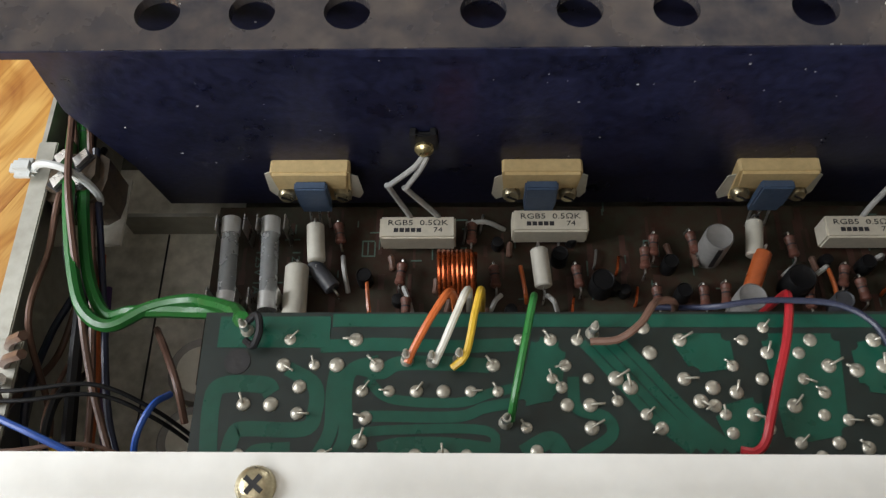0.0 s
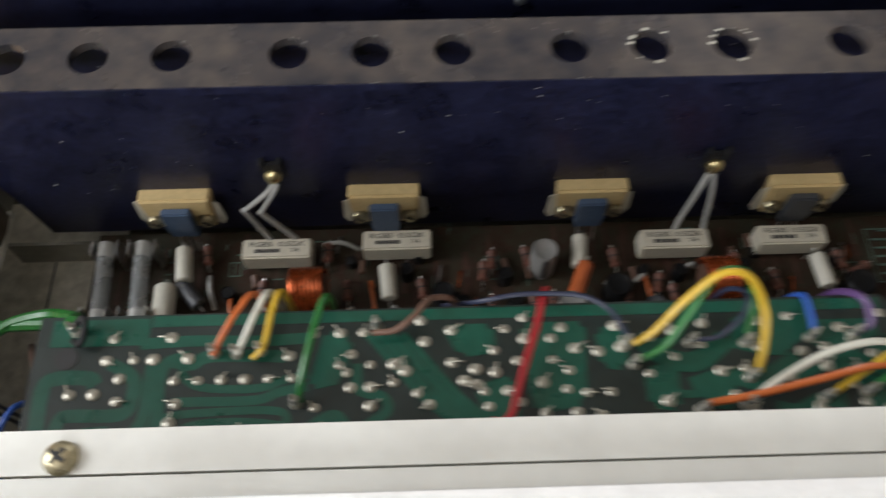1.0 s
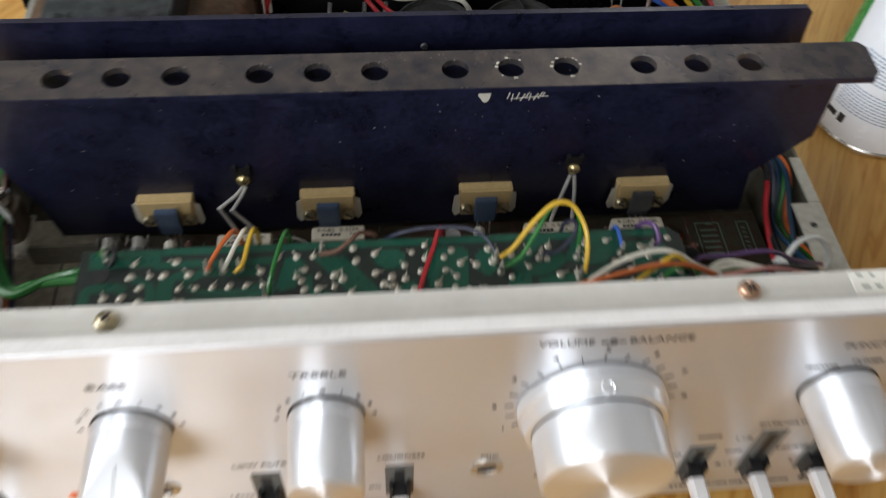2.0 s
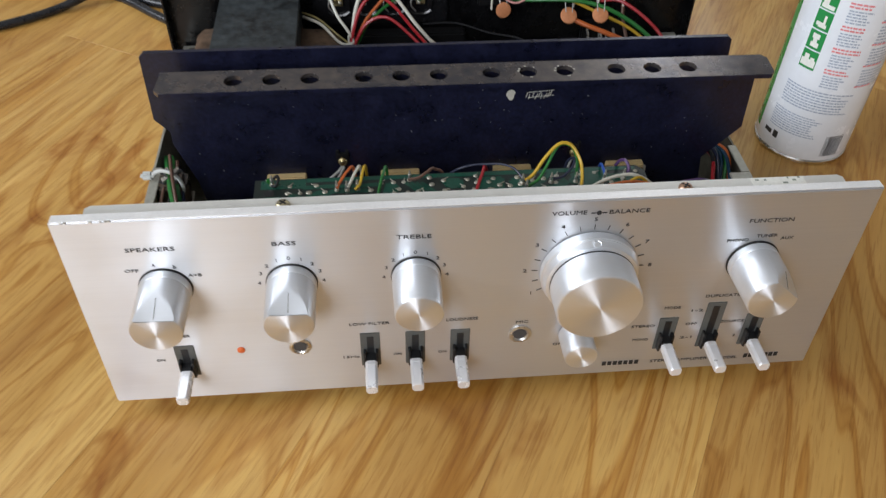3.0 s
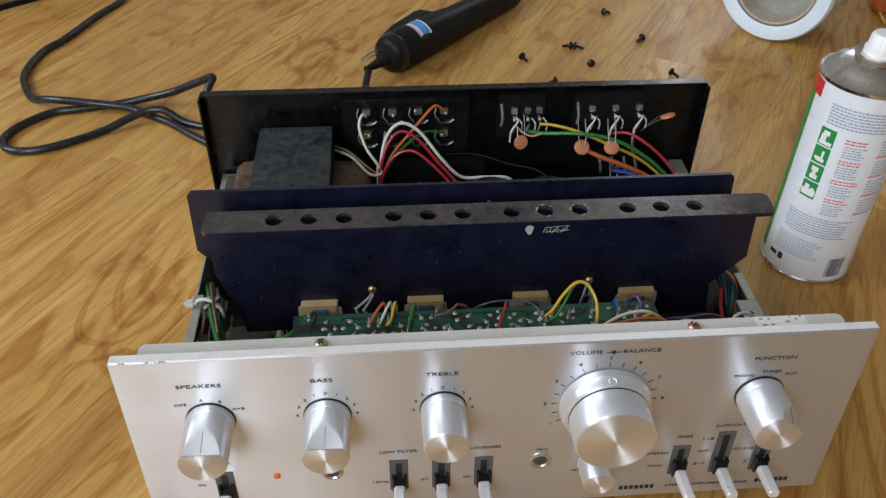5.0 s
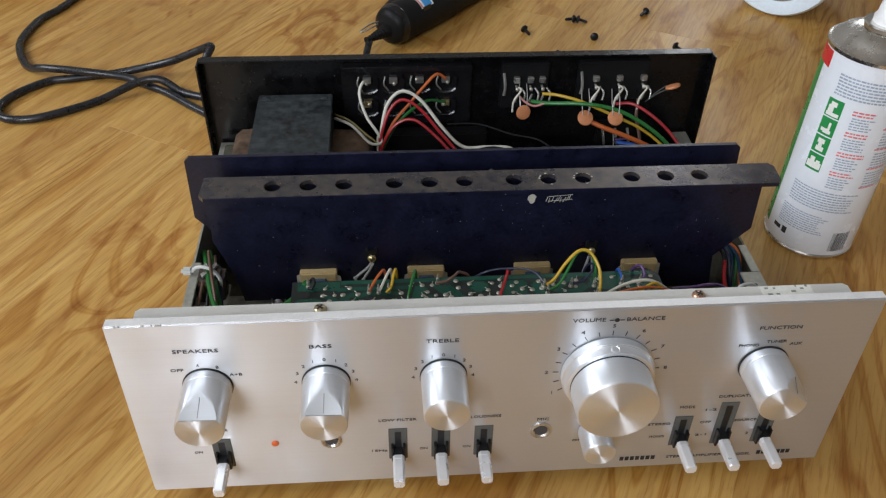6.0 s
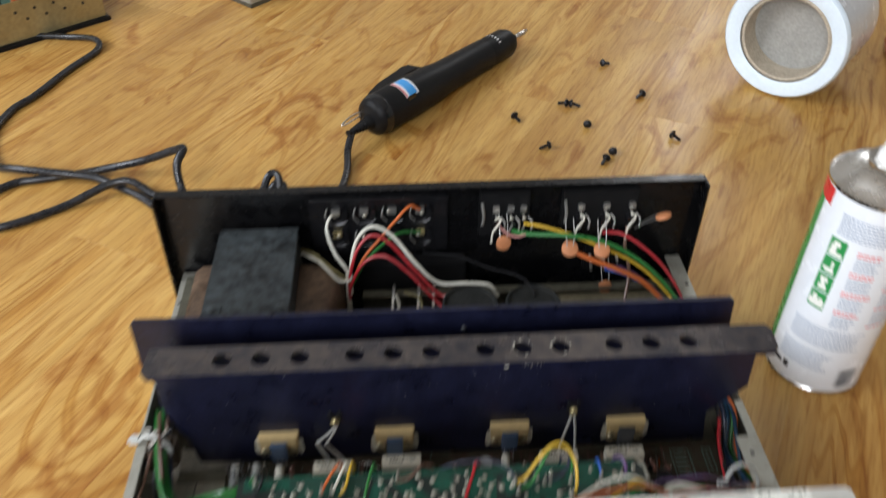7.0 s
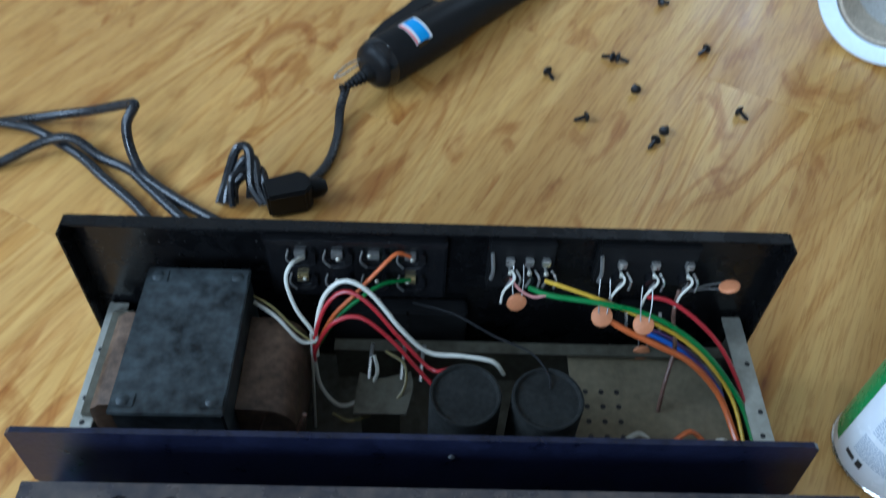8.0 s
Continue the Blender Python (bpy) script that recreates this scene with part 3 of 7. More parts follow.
    # black disc painted in for the shade between ring and knob
    part("shadow_gap", lathe([(0.0236, 0.0119), (0.0236, 0.0128)], (0, 0, 0), (0, -1, 0), 64), BLACK_GAP, ring)
    vol = part("knob", lathe([(0.0234, 0.0128), (0.0236, 0.0135), (0.0234, 0.0300), (0.0228, 0.0310)], (0, 0, 0), (0, -1, 0), 80), KNOB, amp, "large silver volume knob", True)
    vol.matrix_basis = LEAN @ pose(0.0613, 0, 0.1044)
    part("knob_face", lathe([(0.0225, 0.0308), (0.0222, 0.0313), (0, 0.0322)], (0, 0, 0), (0, -1, 0), 80), TURNED, vol, "spun face with radial shine", True)
    small = part("knob", lathe([(0.0098, 0.001), (0.0100, 0.002), (0.0098, 0.0190), (0.0094, 0.0197)], (0, 0, 0), (0, -1, 0), 48), KNOB, amp, "small silver microphone level knob", True)
    small.matrix_basis = LEAN @ pose(0.0604, 0, 0.0514)
    part("knob_face", lathe([(0.0092, 0.0195), (0.0090, 0.0200), (0, 0.0206)], (0, 0, 0), (0, -1, 0), 48), TURNED, small, "", True)

    # sockets and lamp
    for x, z, r in ((0.0273, 0.0530, 0.0068), (-0.1018, 0.0525, 0.0064)):
        j = part("socket", lathe([(r * 0.62, -0.001), (r * 0.62, 0.0006), (r * 0.78, 0.0014), (r, 0.0010), (r, 0.0001), (r * 0.9, -0.0005)], (x, 0, z), (0, -1, 0), 32), TIN, panel, "chrome-rimmed round socket", True)
        part("bore", lathe([(r * 0.6, 0.0002), (r * 0.6, 0.0007), (0, 0.0006)], (x, 0, z), (0, -1, 0), 24), CHARCOAL, panel)
    part("indicator_lamp", lathe([(0.0023, 0.0001), (0.0021, 0.0009), (0.0012, 0.0015), (0, 0.0016)], (-0.1358, 0, 0.0521), (0, -1, 0), 24), LEDRED, panel, "small orange indicator lamp", True)

    # lever switches
    def switch(x, z0, z1, lever_z):
        s = part("switch_slot", box(x - 0.0058, x + 0.0058, -0.0005, 0.0006, z0, z1, 0.0003), SLOTGREY, amp, "grey switch plate with black slot")
        s.matrix_basis = LEAN
        part("slot_opening", box(x - 0.0020, x + 0.0020, -0.0008, 0.0004, z0 + 0.003, z1 - 0.003), BLACK_GAP, s)
        root = box(x - 0.0030, x + 0.0030, -0.0072, 0.0002, lever_z - 0.0034, lever_z + 0.0036, 0.0007)
        for d in (-1, 1):
            box(x + d * 0.0036 - 0.0007, x + d * 0.0036 + 0.0007, -0.0048, -0.0006, lever_z - 0.0058, lever_z + 0.0072, 0.0003, root)
        part("lever_root", root, BLACK_GAP, s, "black hinged lever root")
        # eight-sided bar that thins towards its tip, with a groove near the root
        bm = bmesh.new()
        rings = []
        for y, k in ((-0.0062, 0.94), (-0.0066, 1.0), (-0.0092, 1.0), (-0.0095, 0.93), (-0.0100, 0.93), (-0.0103, 1.0), (-0.0255, 0.95), (-0.0262, 0.86)):
            rings.append([bm.verts.new((x + a * k, y, lever_z + b * k)) for a, b in ((-0.0036, -0.0018), (-0.0022, -0.0033), (0.0022, -0.0033), (0.0036, -0.0018), (0.0036, 0.0018), (0.0022, 0.0033), (-0.0022, 0.0033), (-0.0036, 0.0018))])
        for p, q in zip(rings, rings[1:]):
            for i in range(8):
                bm.faces.new((p[i], p[(i + 1) % 8], q[(i + 1) % 8], q[i]))
        bm.faces.new(rings[0])
        bm.faces.new(rings[-1])
        part("lever", bm, LEVER, s, "polished silver lever")

    for x, z0, z1 in ((-0.0612, 0.0320, 0.0606), (-0.0348, 0.0320, 0.0602), (-0.0083, 0.0320, 0.0597), (-0.1677, 0.0320, 0.0583), (0.1172, 0.0320, 0.0597), (0.1442, 0.0320, 0.0709), (0.1708, 0.0320, 0.0597)):
        switch(x, z0, z1, 0.0403)

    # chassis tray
    # one steel floor: lit colour at left, shaded colour at right and rear
    part("chassis_bottom", box(-0.205, -0.1500, 0.0105, 0.1660, 0.012, 0.0135), PAN, amp, "dusty zinc-plated steel floor, coloured paler as lit")
    part("chassis_bottom", box(-0.1499, 0.205, 0.0105, 0.1660, 0.012, 0.0135), OLIVE, amp, "dusty steel floor, coloured dark for shade")
    part("chassis_bottom", box(-0.205, 0.205, 0.1661, 0.300, 0.012, 0.0135), OLIVE, amp, "dusty steel floor, coloured dark for shade")
    for s in (-1, 1):
        # right wall takes the shaded steel colour
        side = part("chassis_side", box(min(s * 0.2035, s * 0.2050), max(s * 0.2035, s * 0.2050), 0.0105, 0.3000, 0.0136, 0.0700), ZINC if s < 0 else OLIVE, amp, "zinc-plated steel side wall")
        # top flange with cut-outs
        spans = ((0.0260, 0.0720, 0.011), (0.0720, 0.1420, 0.0065), (0.1950, 0.2980, 0.0125)) if s < 0 else ((0.0260, 0.1120, 0.0150), (0.1120, 0.1420, 0.0060), (0.1950, 0.2980, 0.0125))
        for y0, y1, w in spans:
            x0, x1 = (-0.2050, -0.2050 + w) if s < 0 else (0.2050 - w, 0.2050)
            part("side_flange", box(x0, x1, y0, y1, 0.0701, 0.0715, 0.0004), ZINC, side, "pale zinc flange")
        for y in (0.060, 0.098, 0.212, 0.228, 0.262):
            if s > 0 or y > 0.2:
                part("hole", lathe([(0.0016, 0), (0.0016, 0.0003)], (s * 0.1965 if y < 0.2 else s * (0.1985 if y < 0.22 else 0.2010), y, 0.07145), (0, 0, 1), 14), BLACK_GAP, side)
    for x, y in ((-0.19, 0.03), (0.19, 0.03), (-0.19, 0.28), (0.19, 0.28)):
        part("foot", lathe([(0.011, 0), (0.012, 0.002), (0.012, 0.0119)], (x, y, 0.0), (0, 0, 1), 20), PLASTIC, amp, "", True)
    return amp, panel


amp, panel = amplifier()


def heat_sink():
    Y = 0.1390
    out = [(-0.1845, 0.1455), (-0.1865, 0.0930), (-0.1760, 0.0600), (-0.172, 0.0340), (0.184, 0.0340), (0.1800, 0.0640), (0.2030, 0.0900), (0.2000, 0.1455)]
    bm = slab([(x, z) for x, z in out], 0.0030, pose(0, Y + 0.0030, 0, 90))
    back = [(-0.2020, 0.1420), (-0.1990, 0.1450), (0.1885, 0.1450), (0.1912, 0.1425), (0.1950, 0.0930), (0.1820, 0.0740), (0.180, 0.034), (-0.182, 0.034), (-0.1880, 0.0740), (-0.2034, 0.0930)]
    slab(back, 0.0030, pose(0, 0.1700, 0, 90), bm)
    box(-0.172, 0.18, 0.1421, 0.1669, 0.0345, 0.0375, 0, bm)
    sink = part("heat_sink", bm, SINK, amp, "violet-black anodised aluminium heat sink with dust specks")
    # drilled top flange
    bm = bmesh.new()
    y0, y1, z0, z1 = 0.1190, 0.1421, 0.1432, 0.1460
    cells = [-0.1382 + 0.0801 * g + 0.0234 * i for g in range(4) for i in range(3)]
    left = -0.1770
    for cx in cells:
        a, b = cx - 0.0088, cx + 0.0088
        if a - left > 1e-5:
            box(left, a, y0, y1, z0, z1, 0, bm)
        hole_cell(bm, a, b, y0, y1, z0, z1, cx, 0.1305, 0.0057)
        left = b
    box(left, 0.1950, y0, y1, z0, z1, 0, bm)
    slab([(-0.1770, y0), (-0.1770, y1), (-0.1838, y1), (-0.1850, y0 + 0.0035), (-0.1820, y0)][::-1], z1 - z0, pose(0, 0, z0), bm)
    slab([(0.1950, y0), (0.2000, y0), (0.2030, y0 + 0.003), (0.2040, y1 - 0.004), (0.2010, y1), (0.1950, y1)], z1 - z0, pose(0, 0, z0), bm)
    bmesh.ops.remove_doubles(bm, verts=bm.verts[:], dist=1e-6)
    fl = part("drilled_flange", bm, FLANGE, sink, "scuffed dark flange with sheen in its colour, drilled with twelve round holes")
    # thin strip in the darker face colour: the edge turned from the light
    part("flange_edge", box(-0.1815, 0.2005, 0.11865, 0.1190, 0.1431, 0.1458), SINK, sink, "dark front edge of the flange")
    chip = random.Random(12)
    bm = bmesh.new()
    for i in range(46):
        x = chip.uniform(-0.178, 0.198)
        w = 0.0002 + 0.0016 * chip.random() ** 4
        y = chip.choice((0.1190, 0.1190, 0.1418))
        box(x, x + w, y, y + chip.uniform(0.0001, 0.0003), 0.1459, 0.14604, 0, bm)
    for cx in cells:
        for i in range(chip.choice((0, 1, 2, 3))):
            a = chip.uniform(0.3, 2.8)
            x, y = cx + 0.0058 * math.cos(a), 0.1305 + 0.0058 * math.sin(a)
            w = chip.uniform(0.00015, 0.0005)
            box(x - w, x + w, y - 0.00015, y + 0.00025, 0.1452, 0.14607, 0, bm)
    tagged(part("edge_chips", bm, DULLTIN, fl, "bright chips along the drilled edges"), kind="stuff")
    for cx in (cells[7], cells[8]):
        bm = bmesh.new()
        for i in range(9):
            a = chip.uniform(0, 6.28)
            x, y, w = cx + 0.0062 * math.cos(a), 0.1305 + 0.0062 * math.sin(a), chip.uniform(0.0003, 0.0010)
            slab([(x - w, y - w * 0.3), (x + w * 0.6, y - w * 0.6), (x + w, y + w * 0.4), (x - w * 0.4, y + w * 0.7)], 0.0001, pose(0, 0, 0.14602), bm)
        tagged(part("bare_metal_flakes", bm, SLEEVE, fl, "bright scraped flecks round the hole"), kind="stuff")
    # dust specks and bright scratches
    rng = random.Random(11)
    bm = bmesh.new()
    for i in range(90):
        x, z, r = rng.uniform(-0.175, 0.195), rng.uniform(0.06, 0.140), rng.choice((0.00006, 0.00008, 0.0001, 0.00012, 0.0002))
        box(x - r, x + r * rng.uniform(1, 4), Y - 0.0001, Y + 0.00005, z - r, z + r, 0, bm)
    tagged(part("speck", bm, GREYLEAD, sink, "pale dust specks"), kind="stuff")
    bm = slab([(0.0375 + 0.0028 * math.cos(a) * (1.2 if math.sin(a) > 0 else 0.8), 0.1228 + 0.0042 * math.sin(a)) for a in [i * math.pi / 6 for i in range(12)]], 0.00015, pose(0, Y, 0, 90))
    part("scratched_mark", bm, SLEEVE, sink, "bright scraped patch")
    bm = bmesh.new()
    x = 0.0475
    for i in range(9):
        z = 0.1225 + rng.uniform(-0.0015, 0.0015)
        rod((x, Y - 0.0001, z - 0.0020), (x + rng.uniform(0.0004, 0.002), Y - 0.0001, z + 0.0020), 0.00025, 5, bm)
        x += 0.0020
    for z in (0.1205, 0.1245):
        rod((0.049, Y - 0.0001, z), (0.066, Y - 0.0001, z + 0.0012), 0.0002, 5, bm)
    part("scratched_bars", bm, SLEEVE, sink, "bright scraped strokes")
    for x in (-0.0700, 0.0120, 0.0380, 0.0900):
        part("sink_screw", lathe([(0, 0), (0.0018, 0), (0.0014, 0.0010), (0, 0.0012)], (x, 0.1669, 0.128 if x == 0.012 else 0.090), (0, -1, 0), 14), CHARCOAL, sink, "", True)
    # transistor clamps
    for cx, tab, lean in ((-0.1150, SLATE, -0.02), (-0.0365, SLATE, 0.0), (0.0425, SLATE, 0.03), (0.1235, CHARCOAL, 0.03)):
        m = pose(cx, Y, 0.0, 0, 0, 0)
        body = part("power_transistor", slab([(-0.0136, 0.0630), (-0.0120, 0.0445), (0.0120, 0.0445), (0.0136, 0.0630), (0.0128, 0.0640), (-0.0128, 0.0640)], 0.0046, m @ pose(0, 0, 0, 90)), CREAM, amp, "cream insulated power transistor clamped to heat sink")
        b2 = slab([(-0.0126, 0.0634), (-0.0114, 0.0545), (0.0114, 0.0545), (0.0126, 0.0634)], 0.0012, m @ pose(0, -0.0046, 0, 90))
        part("raised_face", b2, CREAM, body)
        bm = box(-0.0056, 0.0056, -0.0092, -0.0059, 0.0470, 0.0600, 0.0006, None, m)
        slab([(-0.0056, 0.0480), (0.0056, 0.0480), (0.0050, 0.0425), (-0.0050, 0.0425)], 0.0020, m @ pose(0, -0.0062, 0, 90), bm)
        part("tab", bm, tab, body, "slate-blue plastic tab" if tab is SLATE else "charcoal plastic tab")
        for dx in (-0.0100, 0.0100):
            sc = part("screw", lathe([(0, 0), (0.0032, 0), (0.0032, 0.0014), (0.0024, 0.0026), (0, 0.0030)], (cx + dx * 0.98, Y - 0.0047, 0.0500), (0, -1, 0.25), 20), GREYSCREW, body, "", True)
            part("slot", box(-0.0020, 0.0020, -0.0003, 0.0002, -0.0003, 0.0003, 0, None, pose(cx + dx * 0.98, Y - 0.0077, 0.0508, -12, 35, 0)), BLACK_GAP, body)
        for i, dx in enumerate((-0.0032, 0, 0.0032)):
            part("leg", rod((cx + dx, Y - 0.0070, 0.0410), (cx + dx, Y - 0.0095, 0.0330), 0.0005, 6), TIN, body)
        # torn white insulating film at the ends
        sgn = 1 if cx < -0.1 else -1
        for sg, z in ((sgn, 0.053), (-sgn, 0.055)) if abs(cx) > 0.1 else ((1, 0.0530), (-1, 0.0520)):
            bm = slab([(0.0125 * sg, z + 0.008), (0.0158 * sg, z + 0.006), (0.0165 * sg, z - 0.006), (0.0148 * sg, z - 0.0100), (0.0118 * sg, z - 0.0080)][::sg], 0.0003, m @ pose(0, -0.0012, 0, 92, 0, 0))
            part("insulating_film", bm, SLEEVE, body, "torn white insulating film")
    # bias diodes
    for cx, zig in ((-0.0758, True), (0.0852, False)):
        d = part("bias_diode", box(cx - 0.0045, cx + 0.0045, Y - 0.0018, Y - 0.0001, 0.0720, 0.0815, 0.0006), BLACK_GAP, amp, "small black diode held by a screw")
        for dx in (-0.0032, 0.0032):
            part("prong", box(cx + dx - 0.0010, cx + dx + 0.0010, Y - 0.0030, Y - 0.0001, 0.0780, 0.0835, 0.0003), BLACK_GAP, d)
        part("screw", lathe([(0, 0), (0.0031, 0), (0.0031, 0.0014), (0.0020, 0.0026), (0, 0.0030)], (cx, Y - 0.0019, 0.0745), (0, -1, 0.15), 20), BRASS, d, "", True)
        if zig:
            w1 = [(cx - 0.0005, Y - 0.003, 0.0705), (cx - 0.0040, Y - 0.006, 0.0680), (cx - 0.0118, Y - 0.009, 0.0625), (cx - 0.0122, Y - 0.009, 0.0605), (cx - 0.0060, Y - 0.011, 0.0430), (cx - 0.0055, Y - 0.012, 0.0350)]
            w2 = [(cx + 0.0008, Y - 0.003, 0.0705), (cx - 0.0015, Y - 0.006, 0.0675), (cx - 0.0062, Y - 0.009, 0.0610), (cx - 0.0062, Y - 0.009, 0.0590), (cx + 0.0040, Y - 0.011, 0.0430), (cx + 0.0046, Y - 0.012, 0.0350)]
        else:
            w1 = [(cx - 0.0010, Y - 0.003, 0.0705), (cx - 0.0045, Y - 0.007, 0.0600), (cx - 0.0078, Y - 0.010, 0.0460), (cx - 0.0080, Y - 0.012, 0.0350)]
            w2 = [(cx + 0.0010, Y - 0.003, 0.0705), (cx + 0.0020, Y - 0.007, 0.0600), (cx + 0.0030, Y - 0.010, 0.0440), (cx + 0.0040, Y - 0.012, 0.0350)]
        for w in (w1, w2):
            part("sleeved_lead", tube(w, 0.0010, 8, 5), GREYLEAD, d, "grey sleeved lead", True)


heat_sink()


def power_board():
    Z = 0.0315
    board = part("power_board", box(-0.1540, 0.1930, 0.0700, 0.1385, Z - 0.0016, Z), BROWNBOARD, amp, "dusty brown power amplifier circuit board")
    rng = random.Random(21)
    # printed outlines
    for x, y, w, h in ((0.158, 0.108, 0.0130, 0.024), (0.1810, 0.112, 0.0060, 0.020), (-0.1000, 0.1180, 0.0045, 0.006), (0.002, 0.118, 0.005, 0.006)):
        bm = bmesh.new()
        for a, b, c, d in ((x, x + w, y, y + 0.0005), (x, x + w, y + h, y + h + 0.0005), (x, x + 0.0005, y, y + h), (x + w, x + w + 0.0005, y, y + h)):
            box(a, b, c, d, Z, Z + 0.0002, 0, bm)
        for k in range(5):
            box(x + 0.002, x + w - 0.002, y + h * (0.15 + 0.16 * k), y + h * (0.15 + 0.16 * k) + 0.0009, Z, Z + 0.0002, 0, bm)
        part("printed_outline", bm, WHITEPRINT, board, "pale green printed outline")
    bm = bmesh.new()
    for i in range(70):
        x, y = rng.uniform(-0.15, 0.19), rng.uniform(0.085, 0.137)
        if rng.random() < 0.5:
            box(x, x + rng.uniform(0.002, 0.007), y, y + 0.0005, Z, Z + 0.0002, 0, bm)
        else:
            box(x, x + 0.0005, y, y + rng.uniform(0.002, 0.006), Z, Z + 0.0002, 0, bm)
    tr = bmesh.new()
    for i in range(120):
        x, y = rng.uniform(-0.150, 0.188), rng.uniform(0.075, 0.130)
        h = rng.uniform(0.004, 0.020)
        box(x, x + rng.uniform(0.0008, 0.0026), y, min(0.1375, y + h), Z, Z + 0.00008 + 0.0000005 * i, 0, tr)
    tagged(part("board_track", tr, TRACKBROWN, board, "reddish brown tracks showing through"), kind="stuff")
    tagged(part("printed_bars", bm, WHITEPRINT, board), kind="stuff")
    lettering("125V 1A", 0, 0, 0.0030, board, WHITEPRINT, 1.2, 0, pose(-0.1372, 0.1120, Z + 0.0002, 0, 0, -90))
    lettering("125V 1A", 0, 0, 0.0030, board, WHITEPRINT, 1.2, 0, pose(-0.1240, 0.1120, Z + 0.0002, 0, 0, -90))

    # ceramic power resistors with their printing
    for x, y in ((-0.0925, 0.1195), (-0.0458, 0.1220), (0.0628, 0.1195), (0.1090, 0.1200)):
        r = part("power_resistor", box(x, x + 0.0268, y, y + 0.0085, 0.0345, 0.0440, 0.0007), CERAMIC, board, "white ceramic block resistor with black printing")
        lettering("RGB5  0.5\u03a9K", x + 0.0134, 0, 0.0021, r, INK, 1.3, 0, pose(x + 0.0134, y + 0.0058, 0.04405))
        bm = bmesh.new()
        for k in range(5):
            box(x + 0.0050 + 0.0020 * k, x + 0.0066 + 0.0020 * k, y + 0.0022, y + 0.0038, 0.0440, 0.0441, 0, bm)
        part("maker_bar", bm, INK, r)
        lettering("74", x + 0.0195, 0, 0.0019, r, INK, 1.25, 0, pose(x + 0.0205, y + 0.0030, 0.04405))
        for dx in (0.003, 0.0238):
            part("lead", rod((x + dx, y + 0.004, Z), (x + dx, y + 0.004, 0.036), 0.0005, 6), TIN, r)

    # glass fuses in clips
    for x in (-0.1455, -0.1312):
        f = part("fuse", rod((x + 0.0015, 0.0930, 0.0420), (x - 0.0005, 0.1280, 0.0420), 0.0031, 20), FUSEGLASS, board, "dusty glass tube fuse", True)
        for a in (0.0, 0.82):
            part("fuse_cap", rod((x + 0.0015 - 0.002 * a, 0.0930 + 0.0350 * a, 0.0420), (x + 0.0015 - 0.002 * (a + 0.18), 0.0930 + 0.0350 * (a + 0.18), 0.0420), 0.0034, 20), FUSEEND, f, "", True)
        for y in (0.0965, 0.1245):
            clip = box(x - 0.0045, x - 0.0041, y - 0.0030, y + 0.0030, Z, 0.0470)
            box(x + 0.0053, x + 0.0057, y - 0.0030, y + 0.0030, Z, 0.0470, 0, clip)
            part("fuse_clip", clip, TIN, f)

    def can(name, p0, p1, r, m, label, ends=None):
        c = part(name, rod(p0, p1, r, 18, None, r * 0.18), m, board, label, True)
        p0, p1 = Vector(p0), Vector(p1)
        d = (p1 - p0).normalized()
        for q, s in ((p0, -1), (p1, 1)):
            e = q + d * s * 0.0015
            part("lead", tube([q, e + d * s * 0.001, Vector((e.x, e.y, Z)) + d * s * 0.0015], 0.0004, 6, 4), TIN, c)
        return c

    can("film_capacitor", (-0.1160, 0.1265, 0.0405), (-0.1146, 0.1120, 0.0400), 0.0032, SLEEVE, "white sleeved axial capacitor")
    can("film_capacitor", (-0.1212, 0.1105, 0.0400), (-0.1208, 0.0900, 0.0400), 0.0042, SLEEVE, "white sleeved axial capacitor")
    can("film_capacitor", (-0.0367, 0.1165, 0.0410), (-0.0355, 0.1025, 0.0400), 0.0031, SLEEVE, "white sleeved axial capacitor")
    can("film_capacitor", (0.0398, 0.1275, 0.0405), (0.0380, 0.1140, 0.0400), 0.0030, SLEEVE, "white sleeved axial capacitor")
    can("film_capacitor", (0.1310, 0.1165, 0.0410), (0.1330, 0.1030, 0.0400), 0.0031, SLEEVE, "white sleeved axial capacitor")
    can("film_capacitor", (-0.1165, 0.1125, 0.0380), (-0.1085, 0.1030, 0.0370), 0.0030, CHARCOAL, "dark grey axial capacitor")
    can("orange_capacitor", (0.0408, 0.1150, 0.0420), (0.0345, 0.1000, 0.0390), 0.0030, ORANGECAP, "orange axial capacitor")
